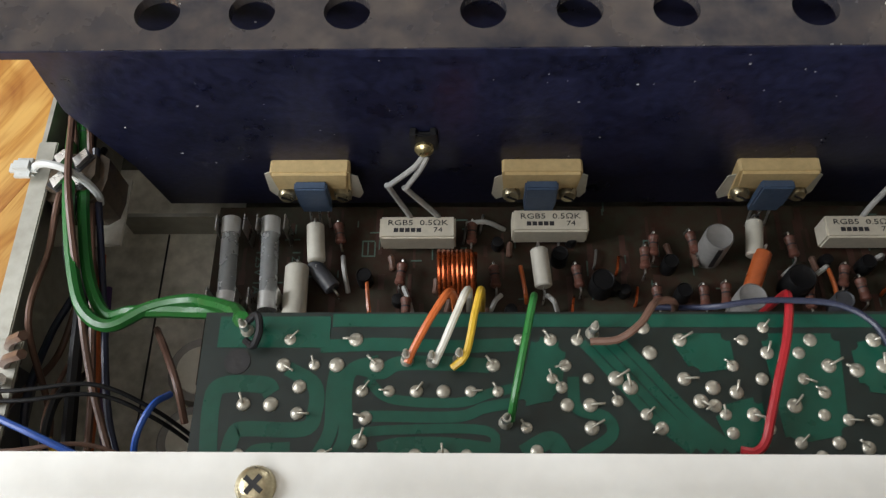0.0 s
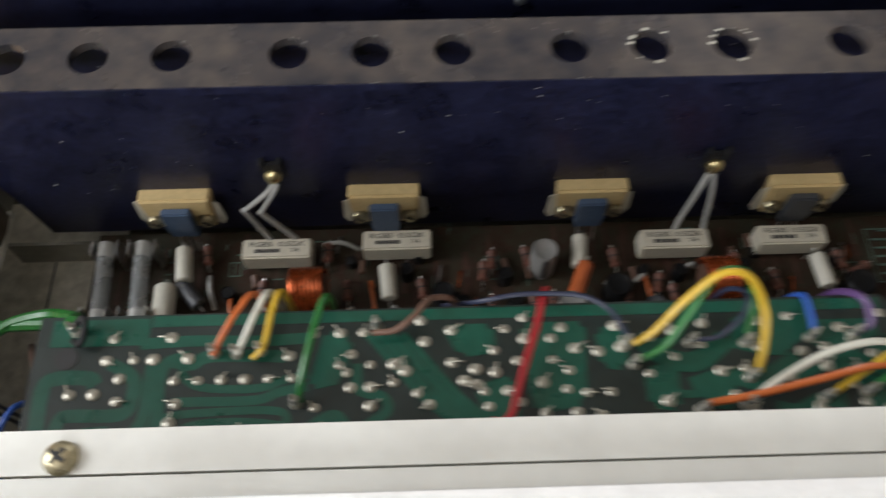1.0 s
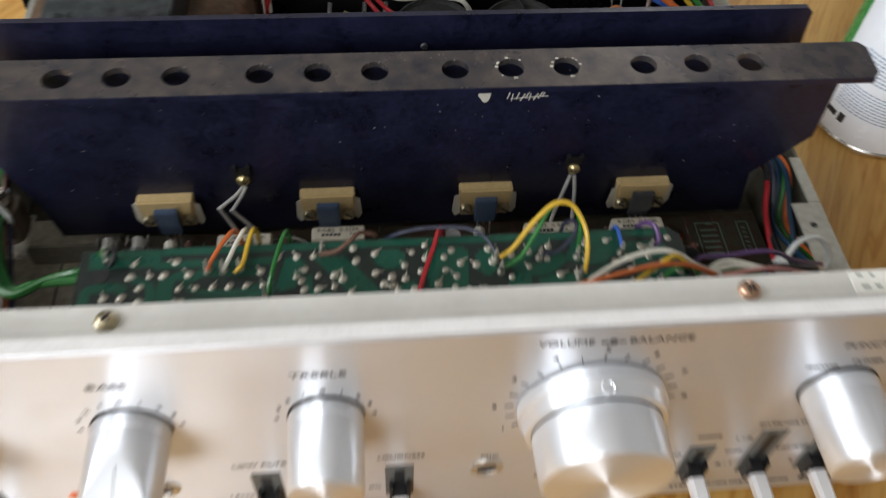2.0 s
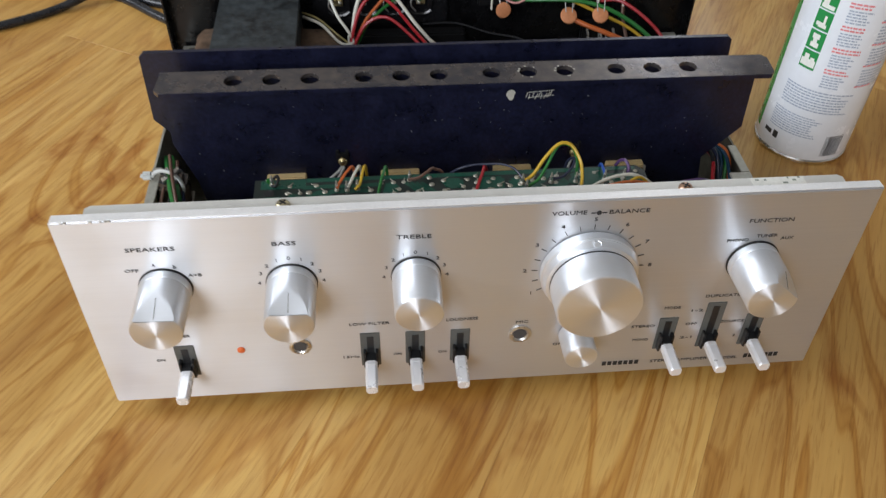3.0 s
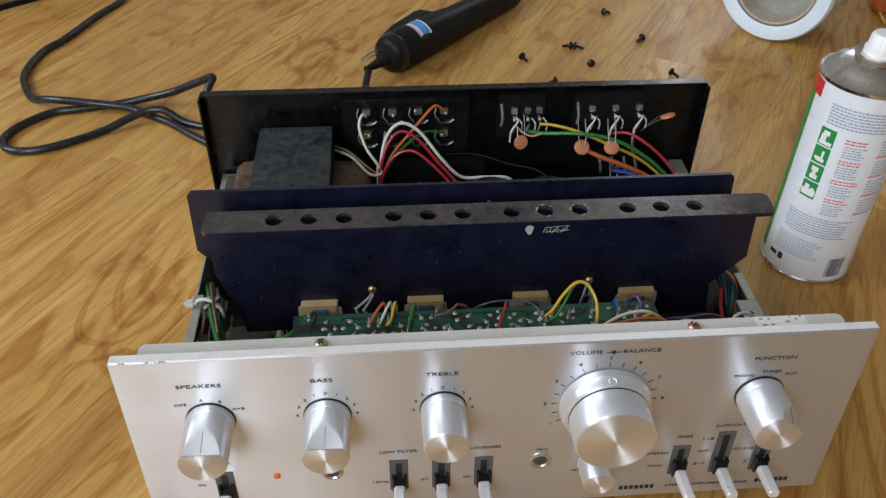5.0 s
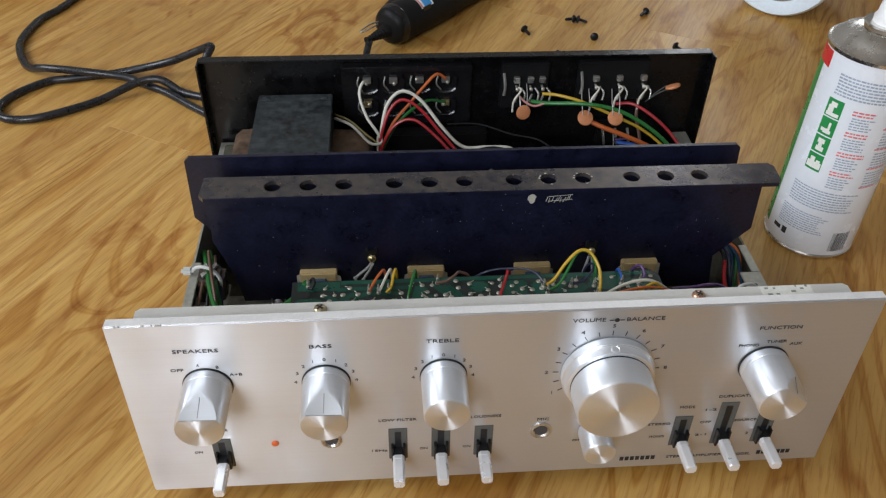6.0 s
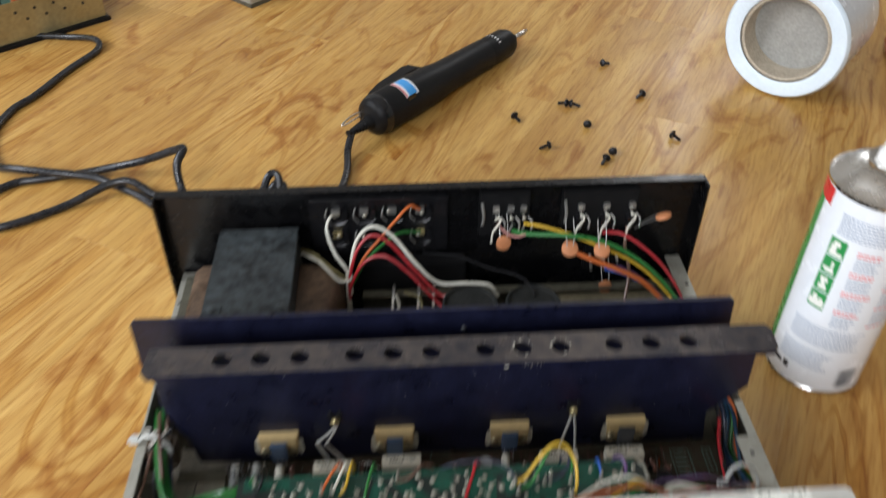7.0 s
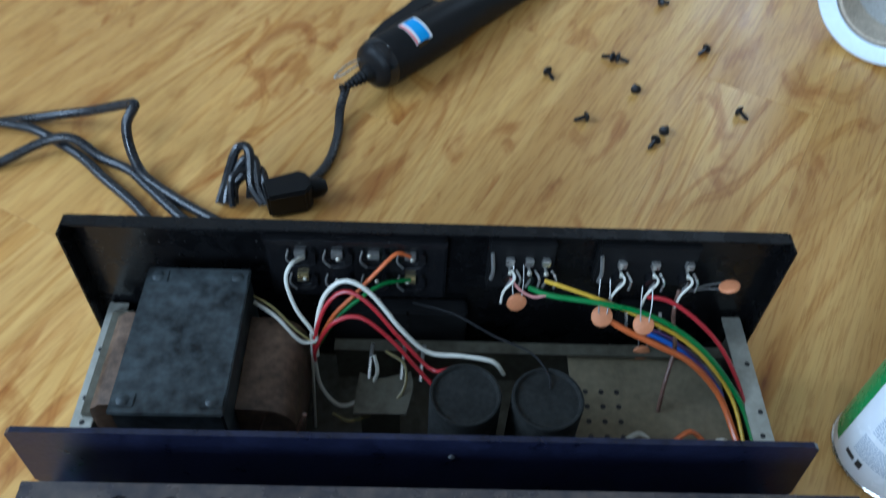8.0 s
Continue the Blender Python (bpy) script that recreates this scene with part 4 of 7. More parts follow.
    for x, y, h, r, m, lab in ((0.0244, 0.1180, 0.0480, 0.0050, GREYCAP, "grey electrolytic capacitor with dark stripe"), (0.0330, 0.0965, 0.0460, 0.0050, GREYCAP, "grey electrolytic capacitor"), (-0.0150, 0.1050, 0.0410, 0.0042, PLASTIC, "black capacitor"),
                               (0.0520, 0.1050, 0.0430, 0.0050, PLASTIC, "black capacitor"), (0.1460, 0.1040, 0.0420, 0.0055, PLASTIC, "black capacitor"), (0.0095, 0.1130, 0.0390, 0.0028, PLASTIC, "small black transistor"), (0.0130, 0.1020, 0.0390, 0.0028, PLASTIC, "small black transistor"), (-0.0980, 0.1080, 0.0385, 0.0028, PLASTIC, "small black transistor"), (0.0780, 0.1130, 0.0385, 0.0028, PLASTIC, "small black transistor"), (0.1230, 0.1000, 0.0385, 0.0028, PLASTIC, "small black transistor"), (-0.0290, 0.1160, 0.0390, 0.0030, PLASTIC, "small black transistor"), (0.0660, 0.0980, 0.0400, 0.0035, CHARCOAL, "dark grey capacitor")):
        c = part("capacitor", lathe([(r, Z), (r, h - 0.0006), (r * 0.9, h), (r * 0.8, h - 0.0004), (0, h - 0.0005)], (x, y, 0), (0, 0, 1), 24), m, board, lab, True)
        if m is GREYCAP:
            part("stripe", box(x - 0.0008, x + 0.0008, y - r - 0.0001, y - r + 0.0008, Z + 0.002, h - 0.001), INK, c)
    # output coils
    for x, y in ((-0.0652, 0.1040), (0.0890, 0.1040)):
        pts = [(x - 0.0062 + 0.0124 * k / 96, y + 0.0080 * math.cos(k * 2 * math.pi / 12), 0.0470 + 0.0080 * math.sin(k * 2 * math.pi / 12)) for k in range(97)]
        coil = part("output_coil", tube(pts, 0.00078, 7, 1), COPPER, board, "coil of shiny orange copper wire", True)
        part("former", rod((x - 0.0062, y, 0.0455), (x + 0.0062, y, 0.0455), 0.0066, 16), W_BROWN, coil)
        for s in (-1, 1):
            part("coil_leg", rod((x + s * 0.0062, y, 0.0400), (x + s * 0.0062, y - 0.001, Z), 0.0007, 6), COPPER, coil)
    # striped resistors
    spots = ((-0.1077, 0.1250, -80), (-0.0850, 0.1090, 84), (-0.0520, 0.1080, 95), (-0.0230, 0.1080, 98), (0.0530, 0.1195, 95), (-0.0600, 0.1250, 88), (0.0185, 0.1210, 100), (0.0010, 0.1150, 86), (0.0045, 0.1200, 84),
             (0.0200, 0.1000, 90), (0.0275, 0.1010, 85), (0.0040, 0.1000, 92), (0.0690, 0.1080, 75), (0.0745, 0.1030, 95), (0.0560, 0.1000, 88), (0.1000, 0.1160, 80), (0.1150, 0.1080, 95), (0.1420, 0.1160, 100), (0.1490, 0.1120, 30), (-0.0830, 0.0960, 90))
    for i, (x, y, deg) in enumerate(spots):
        a = radians(deg)
        d = Vector((math.cos(a), math.sin(a), 0.0))
        c = Vector((x, y, 0.0365))
        r = part("resistor", lathe([(0.0012, -0.0042), (0.0019, -0.0036), (0.0019, -0.0024), (0.0016, -0.0020), (0.0016, 0.0020), (0.0019, 0.0024), (0.0019, 0.0036), (0.0012, 0.0042)], c, d, 12), RESBODY, board, "", True)
        for k, m in ((-0.0012, W_BROWN), (0.0002, INK), (0.0014, W_BROWN)):
            part("band", lathe([(0.00168, k), (0.00168, k + 0.0006)], c, d, 12), m, r)
        for s in (-1, 1):
            e = c + d * s * 0.0055
            part("lead", tube([c + d * s * 0.004, e, (e.x + d.x * s * 0.0008, e.y + d.y * s * 0.0008, Z)], 0.0004, 5, 3), TIN, r)
    small = random.Random(64)
    for i in range(46):
        x, y = small.uniform(-0.100, 0.150), small.uniform(0.094, 0.128)
        k = i % 3
        if k == 0:
            part("bead_resistor", lathe([(0.0008, -0.0030), (0.0013, -0.0024), (0.0011, 0), (0.0013, 0.0024), (0.0008, 0.0030)], (x, y, 0.0345), (small.uniform(-0.3, 0.3), 1, 0), 8), W_BROWN, board, "", True)
        elif k == 1:
            part("dark_bead", lathe([(0.0020, Z), (0.0024, Z + 0.002), (0.0020, Z + 0.005), (0, Z + 0.0056)], (x, y, 0), (0, 0, 1), 10), PLASTIC, board, "", True)
        else:
            part("wire_link", tube([(x, y, Z), (x + 0.0004, y + 0.001, Z + 0.002), (x + 0.0012, y + 0.006, Z + 0.0022), (x + 0.0015, y + 0.007, Z)], 0.0005, 5, 3), DULLTIN if i % 2 else COPPER, board, "", True)
    for x, y, l in ((-0.0425, 0.1060, 0.012), (0.0640, 0.1065, 0.011), (0.1050, 0.1040, 0.010), (-0.0965, 0.1000, 0.014)):
        part("orange_jumper", tube([(x, y + l / 2, Z), (x - 0.0004, y + l / 2 - 0.001, 0.0370), (x + 0.001, y - l / 2 + 0.001, 0.0370), (x + 0.0015, y - l / 2, Z)], 0.0008, 6, 5), W_ORANGE, board, "", True)
    for x, y, x2, y2 in ((-0.0340, 0.1010, -0.0300, 0.0955), (-0.1060, 0.1160, -0.1040, 0.1040), (0.0600, 0.1090, 0.0660, 0.1130), (0.0480, 0.1080, 0.0540, 0.1130), (-0.0500, 0.1010, -0.0540, 0.0960), (-0.0840, 0.1040, -0.0810, 0.0960), (0.0800, 0.1140, 0.0860, 0.1170), (-0.0620, 0.1290, -0.0480, 0.1290)):
        part("sleeved_lead", tube([(x, y, 0.036), ((x + x2) / 2, (y + y2) / 2, 0.0375), (x2, y2, Z)], 0.0009, 7, 4), GREYLEAD, board, "", True)


power_board()


def tone_board():
    Z = 0.1245
    board = part("tone_board", slab([(-0.1225, 0.0275), (-0.1225, 0.0600), (0.1005, 0.0605), (0.1045, 0.0560), (0.1055, 0.0275)][::-1], 0.0016, pose(0, 0, Z - 0.0016)), DARKGREEN, amp, "green circuit board, solder side up")
    for x in (-0.118, 0.100):
        part("board_post", rod((x, 0.0350, 0.0136), (x, 0.0350, Z - 0.0017), 0.003, 10), ZINC, board)
    part("mounting_hole", lathe([(0.0030, 0), (0.0030, 0.0002)], (-0.1140, 0.0482, Z), (0, 0, 1), 18), BLACK_GAP, board)

    # broad copper areas and tracks under green lacquer
    def ribbon(bm, pts, w, z):
        line = smooth_line([(x, y, z) for x, y in pts], 6)
        rows = []
        for i, p in enumerate(line):
            d = (line[min(i + 1, len(line) - 1)] - line[max(i - 1, 0)]).normalized()
            n = Vector((-d.y, d.x, 0)) * w / 2
            rows.append((bm.verts.new(p + n), bm.verts.new(p - n)))
        for a, b in zip(rows, rows[1:]):
            bm.faces.new((a[0], b[0], b[1], a[1]))

    bm = bmesh.new()
    box(-0.1190, -0.0935, 0.0515, 0.0590, Z, Z + 0.00012, 0, bm)
    box(-0.0930, 0.0995, 0.0565, 0.0596, Z, Z + 0.00012, 0, bm)
    part("copper_area", bm, GREEN, board, "glossy green lacquered copper area")
    k = [0]

    def track(pts, w):
        bm = bmesh.new()
        k[0] += 1
        ribbon(bm, pts, w * 1.3, Z + 0.00006 + 0.000004 * k[0])
        part("track", bm, GREEN, board)

    track([(-0.1179, 0.0270), (-0.1186, 0.0378), (-0.1169, 0.0426), (-0.1074, 0.0428), (-0.1054, 0.0408)], 0.0030)
    track([(-0.1139, 0.0270), (-0.1129, 0.0318), (-0.1104, 0.0330), (-0.0979, 0.0330), (-0.0956, 0.0368), (-0.0962, 0.0428), (-0.1024, 0.0466)], 0.0026)
    track([(-0.1089, 0.0270), (-0.1074, 0.0283), (-0.1004, 0.0288)], 0.0022)
    track([(-0.0912, 0.0478), (-0.0919, 0.0418), (-0.0919, 0.0328), (-0.0944, 0.0270)], 0.0024)
    track([(-0.0819, 0.0483), (-0.0879, 0.0463), (-0.0892, 0.0408), (-0.0886, 0.0318), (-0.0904, 0.0270)], 0.0024)
    track([(-0.0864, 0.0468), (-0.0814, 0.0458), (-0.0774, 0.0478), (-0.0664, 0.0478), (-0.0574, 0.0473)], 0.0026)
    track([(-0.0844, 0.0443), (-0.0804, 0.0403), (-0.0734, 0.0390), (-0.0634, 0.0390), (-0.0574, 0.0410), (-0.0514, 0.0423)], 0.0017)
    track([(-0.0854, 0.0358), (-0.0794, 0.0358), (-0.0644, 0.0358), (-0.0584, 0.0378), (-0.0514, 0.0390)], 0.0019)
    track([(-0.0874, 0.0318), (-0.0794, 0.0328), (-0.0584, 0.0328), (-0.0564, 0.0278)], 0.0016)
    track([(-0.0814, 0.0285), (-0.0764, 0.0296), (-0.0664, 0.0296), (-0.0574, 0.0285)], 0.0026)
    track([(-0.0954, 0.0518), (-0.0814, 0.0523), (-0.0654, 0.0518), (-0.0514, 0.0523)], 0.0024)
    for j in range(4):
        o = 0.0030 * j
        track([(-0.0364 + o, 0.0528), (-0.0314 + o, 0.0468), (-0.0274 + o, 0.0418), (-0.0219 + o, 0.0353), (-0.0144 + o, 0.0285)], 0.0016)
    track([(-0.0389, 0.0448), (-0.0384, 0.0378), (-0.0324, 0.0358), (-0.0314, 0.0318), (-0.0384, 0.0273)], 0.0020)
    track([(-0.0504, 0.0278), (-0.0444, 0.0308), (-0.0414, 0.0268)], 0.0030)

    # broad pours with rounded corners
    for pts in (((-0.0474, 0.0548), (-0.0399, 0.0523), (-0.0419, 0.0398), (-0.0514, 0.0378)), ((-0.0174, 0.0550), (-0.0034, 0.0550), (-0.0029, 0.0468), (-0.0124, 0.0456)), ((0.0036, 0.0550), (0.0211, 0.0550), (0.0191, 0.0323), (0.0056, 0.0298)), ((-0.0094, 0.0378), (0.0016, 0.0408), (0.0021, 0.0278), (-0.0054, 0.0268)),
                ((0.0231, 0.0528), (0.0316, 0.0538), (0.0306, 0.0408), (0.0236, 0.0418)), ((0.0346, 0.0418), (0.0436, 0.0428), (0.0426, 0.0298), (0.0346, 0.0308)), ((0.0616, 0.0533), (0.0746, 0.0533), (0.0741, 0.0438), (0.0626, 0.0443)), ((0.0796, 0.0536), (0.0976, 0.0536), (0.0971, 0.0468), (0.0806, 0.0478)), ((0.0486, 0.0388), (0.0576, 0.0388), (0.0571, 0.0298), (0.0496, 0.0303))):
        k[0] += 1
        bm = slab(pts, 0.00006 + 0.000004 * k[0], pose(0, 0, Z))
        bmesh.ops.recalc_face_normals(bm, faces=bm.faces[:])
        bmesh.ops.bevel(bm, geom=[e for e in bm.edges if abs(e.verts[0].co.z - e.verts[1].co.z) > 1e-5], offset=0.0018, segments=3, affect="EDGES")
        part("copper_area", bm, GREEN, board)
    rng = random.Random(5)
    for i in range(22):
        x, y = rng.uniform(0.022, 0.096), rng.uniform(0.030, 0.054)
        w = rng.choice((0.0016, 0.0022, 0.0030, 0.0042))
        p = [(x, y)]
        for s in range(3):
            x, y = min(0.100, x + rng.uniform(0.005, 0.010)), min(0.0555, max(0.0290, y + rng.uniform(-0.007, 0.007)))
            p.append((x, y))
        track(p, w)

    # solder joints: a dome with a bent wire end
    jm = []
    for v in range(4):
        bm = lathe([(0.0018, 0), (0.0017, 0.0003), (0.0011, 0.0006), (0.0006, 0.0008), (0, 0.0009)], (0, 0, 0), (0, 0, 1), 12)
        if v < 3:
            a, n = ((0.2, 0.0034), (2.9, 0.0030), (1.5, 0.0028))[v]
            tube([(0, 0, 0.0004), (0.0006 * math.cos(a), 0.0006 * math.sin(a), 0.0011), (n * math.cos(a), n * math.sin(a), 0.0015)], 0.00034, 5, 2, bm)
        me = bpy.data.meshes.new("solder_joint")
        bmesh.ops.recalc_face_normals(bm, faces=bm.faces[:])
        for f in bm.faces:
            f.smooth = True
        bm.to_mesh(me)
        bm.free()
        me.materials.append(SOLDER)
        jm.append(me)
    # joints in tenths of a millimetre: the amplifier stages, then the tone stages
    left = [(-1010, 560), (-860, 560), (-950, 500), (-900, 500), (-1020, 500), (-810, 500), (-550, 500), (-980, 450), (-840, 440), (-780, 440), (-720, 440), (-660, 440), (-600, 440), (-540, 440), (-1100, 410), (-1040, 410), (-980, 390), (-830, 380), (-840, 330), (-1100, 300), (-920, 300), (-720, 300), (-660, 300), (-610, 300)]
    right = [(-490, 560), (-420, 560), (-360, 560), (-210, 590), (-130, 560), (10, 560), (60, 590), (160, 560), (300, 560), (-390, 500), (-420, 470), (-340, 470), (-280, 470), (-400, 450), (-250, 450), (-200, 530), (-130, 470), (-20, 500), (60, 530), (130, 530), (190, 500), (250, 490), (310, 500), (-390, 410), (-340, 410), (-280, 420), (-220, 390), (-70, 450), (-100, 420), (-70, 410), (-20, 440), (40, 470), (130, 470), (170, 440), (100, 410), (160, 390), (210, 380), (270, 380), (-480, 360), (-460, 310), (-340, 360), (-190, 360), (-50, 390), (-40, 350), (10, 390), (40, 360), (100, 330), (180, 330), (140, 300), (240, 320)]
    spots = [(x / 10000 - 0.0015, y / 10000 - 0.0026) for x, y in left + right]
    while len(spots) < 104:
        x, y = rng.uniform(0.036, 0.102), rng.uniform(0.0290, 0.0560)
        if all((x - a) ** 2 + (y - b) ** 2 > 0.0050 ** 2 for a, b in spots):
            spots.append((x, y))
    for i, (x, y) in enumerate(spots):
        s = rng.uniform(0.72, 1.0)
        piece("solder_joint", jm[i % 4], board, pose(x, y, Z, 0, 0, rng.uniform(-50, 50)) @ Matrix.Diagonal((s, s, s, 1)))
    # wire-wrap posts
    for x, y in ((-0.1125, 0.0555), (-0.0757, 0.0485), (-0.0700, 0.0482), (-0.0640, 0.0488), (-0.0340, 0.0550), (0.0308, 0.0480), (0.0322, 0.0425), (0.0475, 0.0480), (0.0618, 0.0475), (0.0612, 0.0380), (0.0791, 0.0485), (0.0905, 0.0490), (0.0474, 0.0300), (0.0590, 0.0310), (0.0790, 0.0322), (0.0901, 0.0334), (-0.0540, 0.0345)):
        p = part("terminal_post", lathe([(0.0016, Z), (0.0013, Z + 0.0012), (0.0007, Z + 0.0018), (0.0006, Z + 0.0065), (0.0002, Z + 0.0075)], (x, y, 0), (0, 0, 1), 10), SOLDER, board, "solder-coated wire post", True)
        part("wrap", lathe([(0.0010, Z + 0.0018), (0.0011, Z + 0.0030), (0.0010, Z + 0.0045)], (x, y, 0), (0, 0, 1), 8), TIN, p, "", True)

    def wire(pts, m, label, r=0.00088):
        return part("wire", tube(pts, r, 8, 8), m, board, label, True)

    wire([(-0.0755, 0.0470, Z + 0.003), (-0.0735, 0.0510, Z + 0.0045), (-0.0695, 0.0580, Z + 0.006), (-0.0660, 0.0640, Z + 0.003), (-0.0650, 0.0660, Z - 0.02), (-0.0650, 0.0680, 0.036)], W_ORANGE, "orange wire")
    wire([(-0.0695, 0.0470, Z + 0.003), (-0.0675, 0.0510, Z + 0.0045), (-0.0645, 0.0580, Z + 0.006), (-0.0620, 0.0645, Z + 0.003), (-0.0615, 0.0665, Z - 0.02), (-0.0615, 0.0690, 0.036)], W_WHITE, "white wire")
    wire([(-0.0655, 0.0462, Z + 0.002), (-0.0625, 0.0490, Z + 0.004), (-0.0605, 0.0580, Z + 0.006), (-0.0590, 0.0645, Z + 0.003), (-0.0585, 0.0665, Z - 0.02), (-0.0580, 0.0690, 0.036)], W_YELLOW, "yellow wire")
    wire([(-0.0530, 0.0345, Z + 0.002), (-0.0520, 0.0400, Z + 0.006), (-0.0490, 0.0540, Z + 0.007), (-0.0470, 0.0630, Z + 0.003), (-0.0465, 0.0650, Z - 0.02), (-0.046, 0.0680, 0.036)], W_GREEN, "green wire")
    wire([(-0.0350, 0.0520, Z + 0.003), (-0.0290, 0.0522, Z + 0.004), (-0.0240, 0.0555, Z + 0.005), (-0.0190, 0.0620, Z + 0.002), (-0.0120, 0.0640, Z - 0.012), (-0.010, 0.066, 0.04)], W_BROWN, "brown wire")
    wire([(0.0140, 0.0700, 0.0500), (0.0140, 0.0695, 0.0900), (0.0130, 0.0672, 0.1150), (0.0108, 0.0632, 0.1262), (0.0078, 0.0528, 0.1290), (0.0043, 0.0430, 0.1290), (0.0018, 0.0355, 0.1285), (0.0000, 0.0300, 0.1275), (-0.0022, 0.0280, 0.1268), (-0.0050, 0.0284, 0.1262)], W_RED, "thick red wire", 0.0010)
    wire([(-0.0160, 0.0660, Z - 0.012), (-0.0068, 0.0610, Z + 0.001), (0.0020, 0.0612, Z + 0.004), (0.0100, 0.0612, Z + 0.0045), (0.0200, 0.0600, Z + 0.005), (0.0270, 0.0560, Z + 0.0045), (0.0308, 0.0495, Z + 0.003)], W_GREYBLUE, "grey-blue wire", 0.0007)
    wire([(0.0320, 0.0470, Z + 0.003), (0.0370, 0.0490, Z + 0.006), (0.0440, 0.0540, Z + 0.014), (0.0520, 0.0580, Z + 0.020), (0.0590, 0.0575, Z + 0.019), (0.0640, 0.0520, Z + 0.012), (0.0645, 0.0450, Z + 0.006), (0.0630, 0.0390, Z + 0.002)], W_YELLOW, "arched yellow wire", 0.0010)
    wire([(0.0322, 0.0425, Z + 0.002), (0.0390, 0.0450, Z + 0.005), (0.0440, 0.0500, Z + 0.010), (0.0520, 0.0590, Z + 0.018), (0.0600, 0.0600, Z + 0.016), (0.0635, 0.0560, Z + 0.008), (0.0620, 0.0490, Z + 0.003)], W_GREEN, "green wire", 0.0009)
    wire([(0.0475, 0.0478, Z + 0.003), (0.0540, 0.0480, Z + 0.004), (0.0600, 0.0520, Z + 0.008), (0.0615, 0.0570, Z + 0.010), (0.0590, 0.0620, Z + 0.002), (0.058, 0.065, Z - 0.02)], W_GREYBLUE, "grey-blue wire", 0.0007)
    wire([(0.0791, 0.0485, Z + 0.003), (0.0791, 0.0530, Z + 0.004), (0.0791, 0.0600, Z + 0.002), (0.0791, 0.0640, Z - 0.012), (0.079, 0.066, Z - 0.03)], W_BLUE, "blue wire", 0.0008)
    wire([(0.0905, 0.0488, Z + 0.002), (0.0930, 0.0500, Z + 0.006), (0.0915, 0.0560, Z + 0.008), (0.0890, 0.0620, Z - 0.002), (0.089, 0.066, Z - 0.03)], W_PURPLE, "purple wire", 0.0010)
    wire([(0.0590, 0.0310, Z + 0.003), (0.0680, 0.0365, Z + 0.005), (0.0800, 0.0420, Z + 0.0065), (0.0920, 0.0445, Z + 0.0065), (0.1000, 0.0440, Z + 0.004), (0.1080, 0.0420, Z - 0.001), (0.1180, 0.0400, Z - 0.005)], W_WHITE, "cream wire", 0.0010)
    wire([(0.0490, 0.0308, Z + 0.003), (0.0600, 0.0320, Z + 0.005), (0.0760, 0.0350, Z + 0.0065), (0.0900, 0.0380, Z + 0.0065), (0.1030, 0.0395, Z + 0.003), (0.1150, 0.0390, Z - 0.003)], W_ORANGE, "orange wire", 0.0010)
    wire([(0.0800, 0.0325, Z + 0.003), (0.0890, 0.0375, Z + 0.006), (0.0980, 0.0420, Z + 0.006), (0.106, 0.040, Z - 0.002)], W_YELLOW, "yellow wire")
    wire([(0.0901, 0.0334, Z + 0.003), (0.0960, 0.0365, Z + 0.005), (0.1040, 0.0400, Z), (0.110, 0.038, Z - 0.01)], W_GREEN, "green wire")
    wire([(-0.1125, 0.0560, Z + 0.003), (-0.1095, 0.0575, Z + 0.005), (-0.1085, 0.0540, Z + 0.005), (-0.1100, 0.0510, Z + 0.003), (-0.1122, 0.0525, Z + 0.002)], W_BLACK, "short black wire loop")


tone_board()


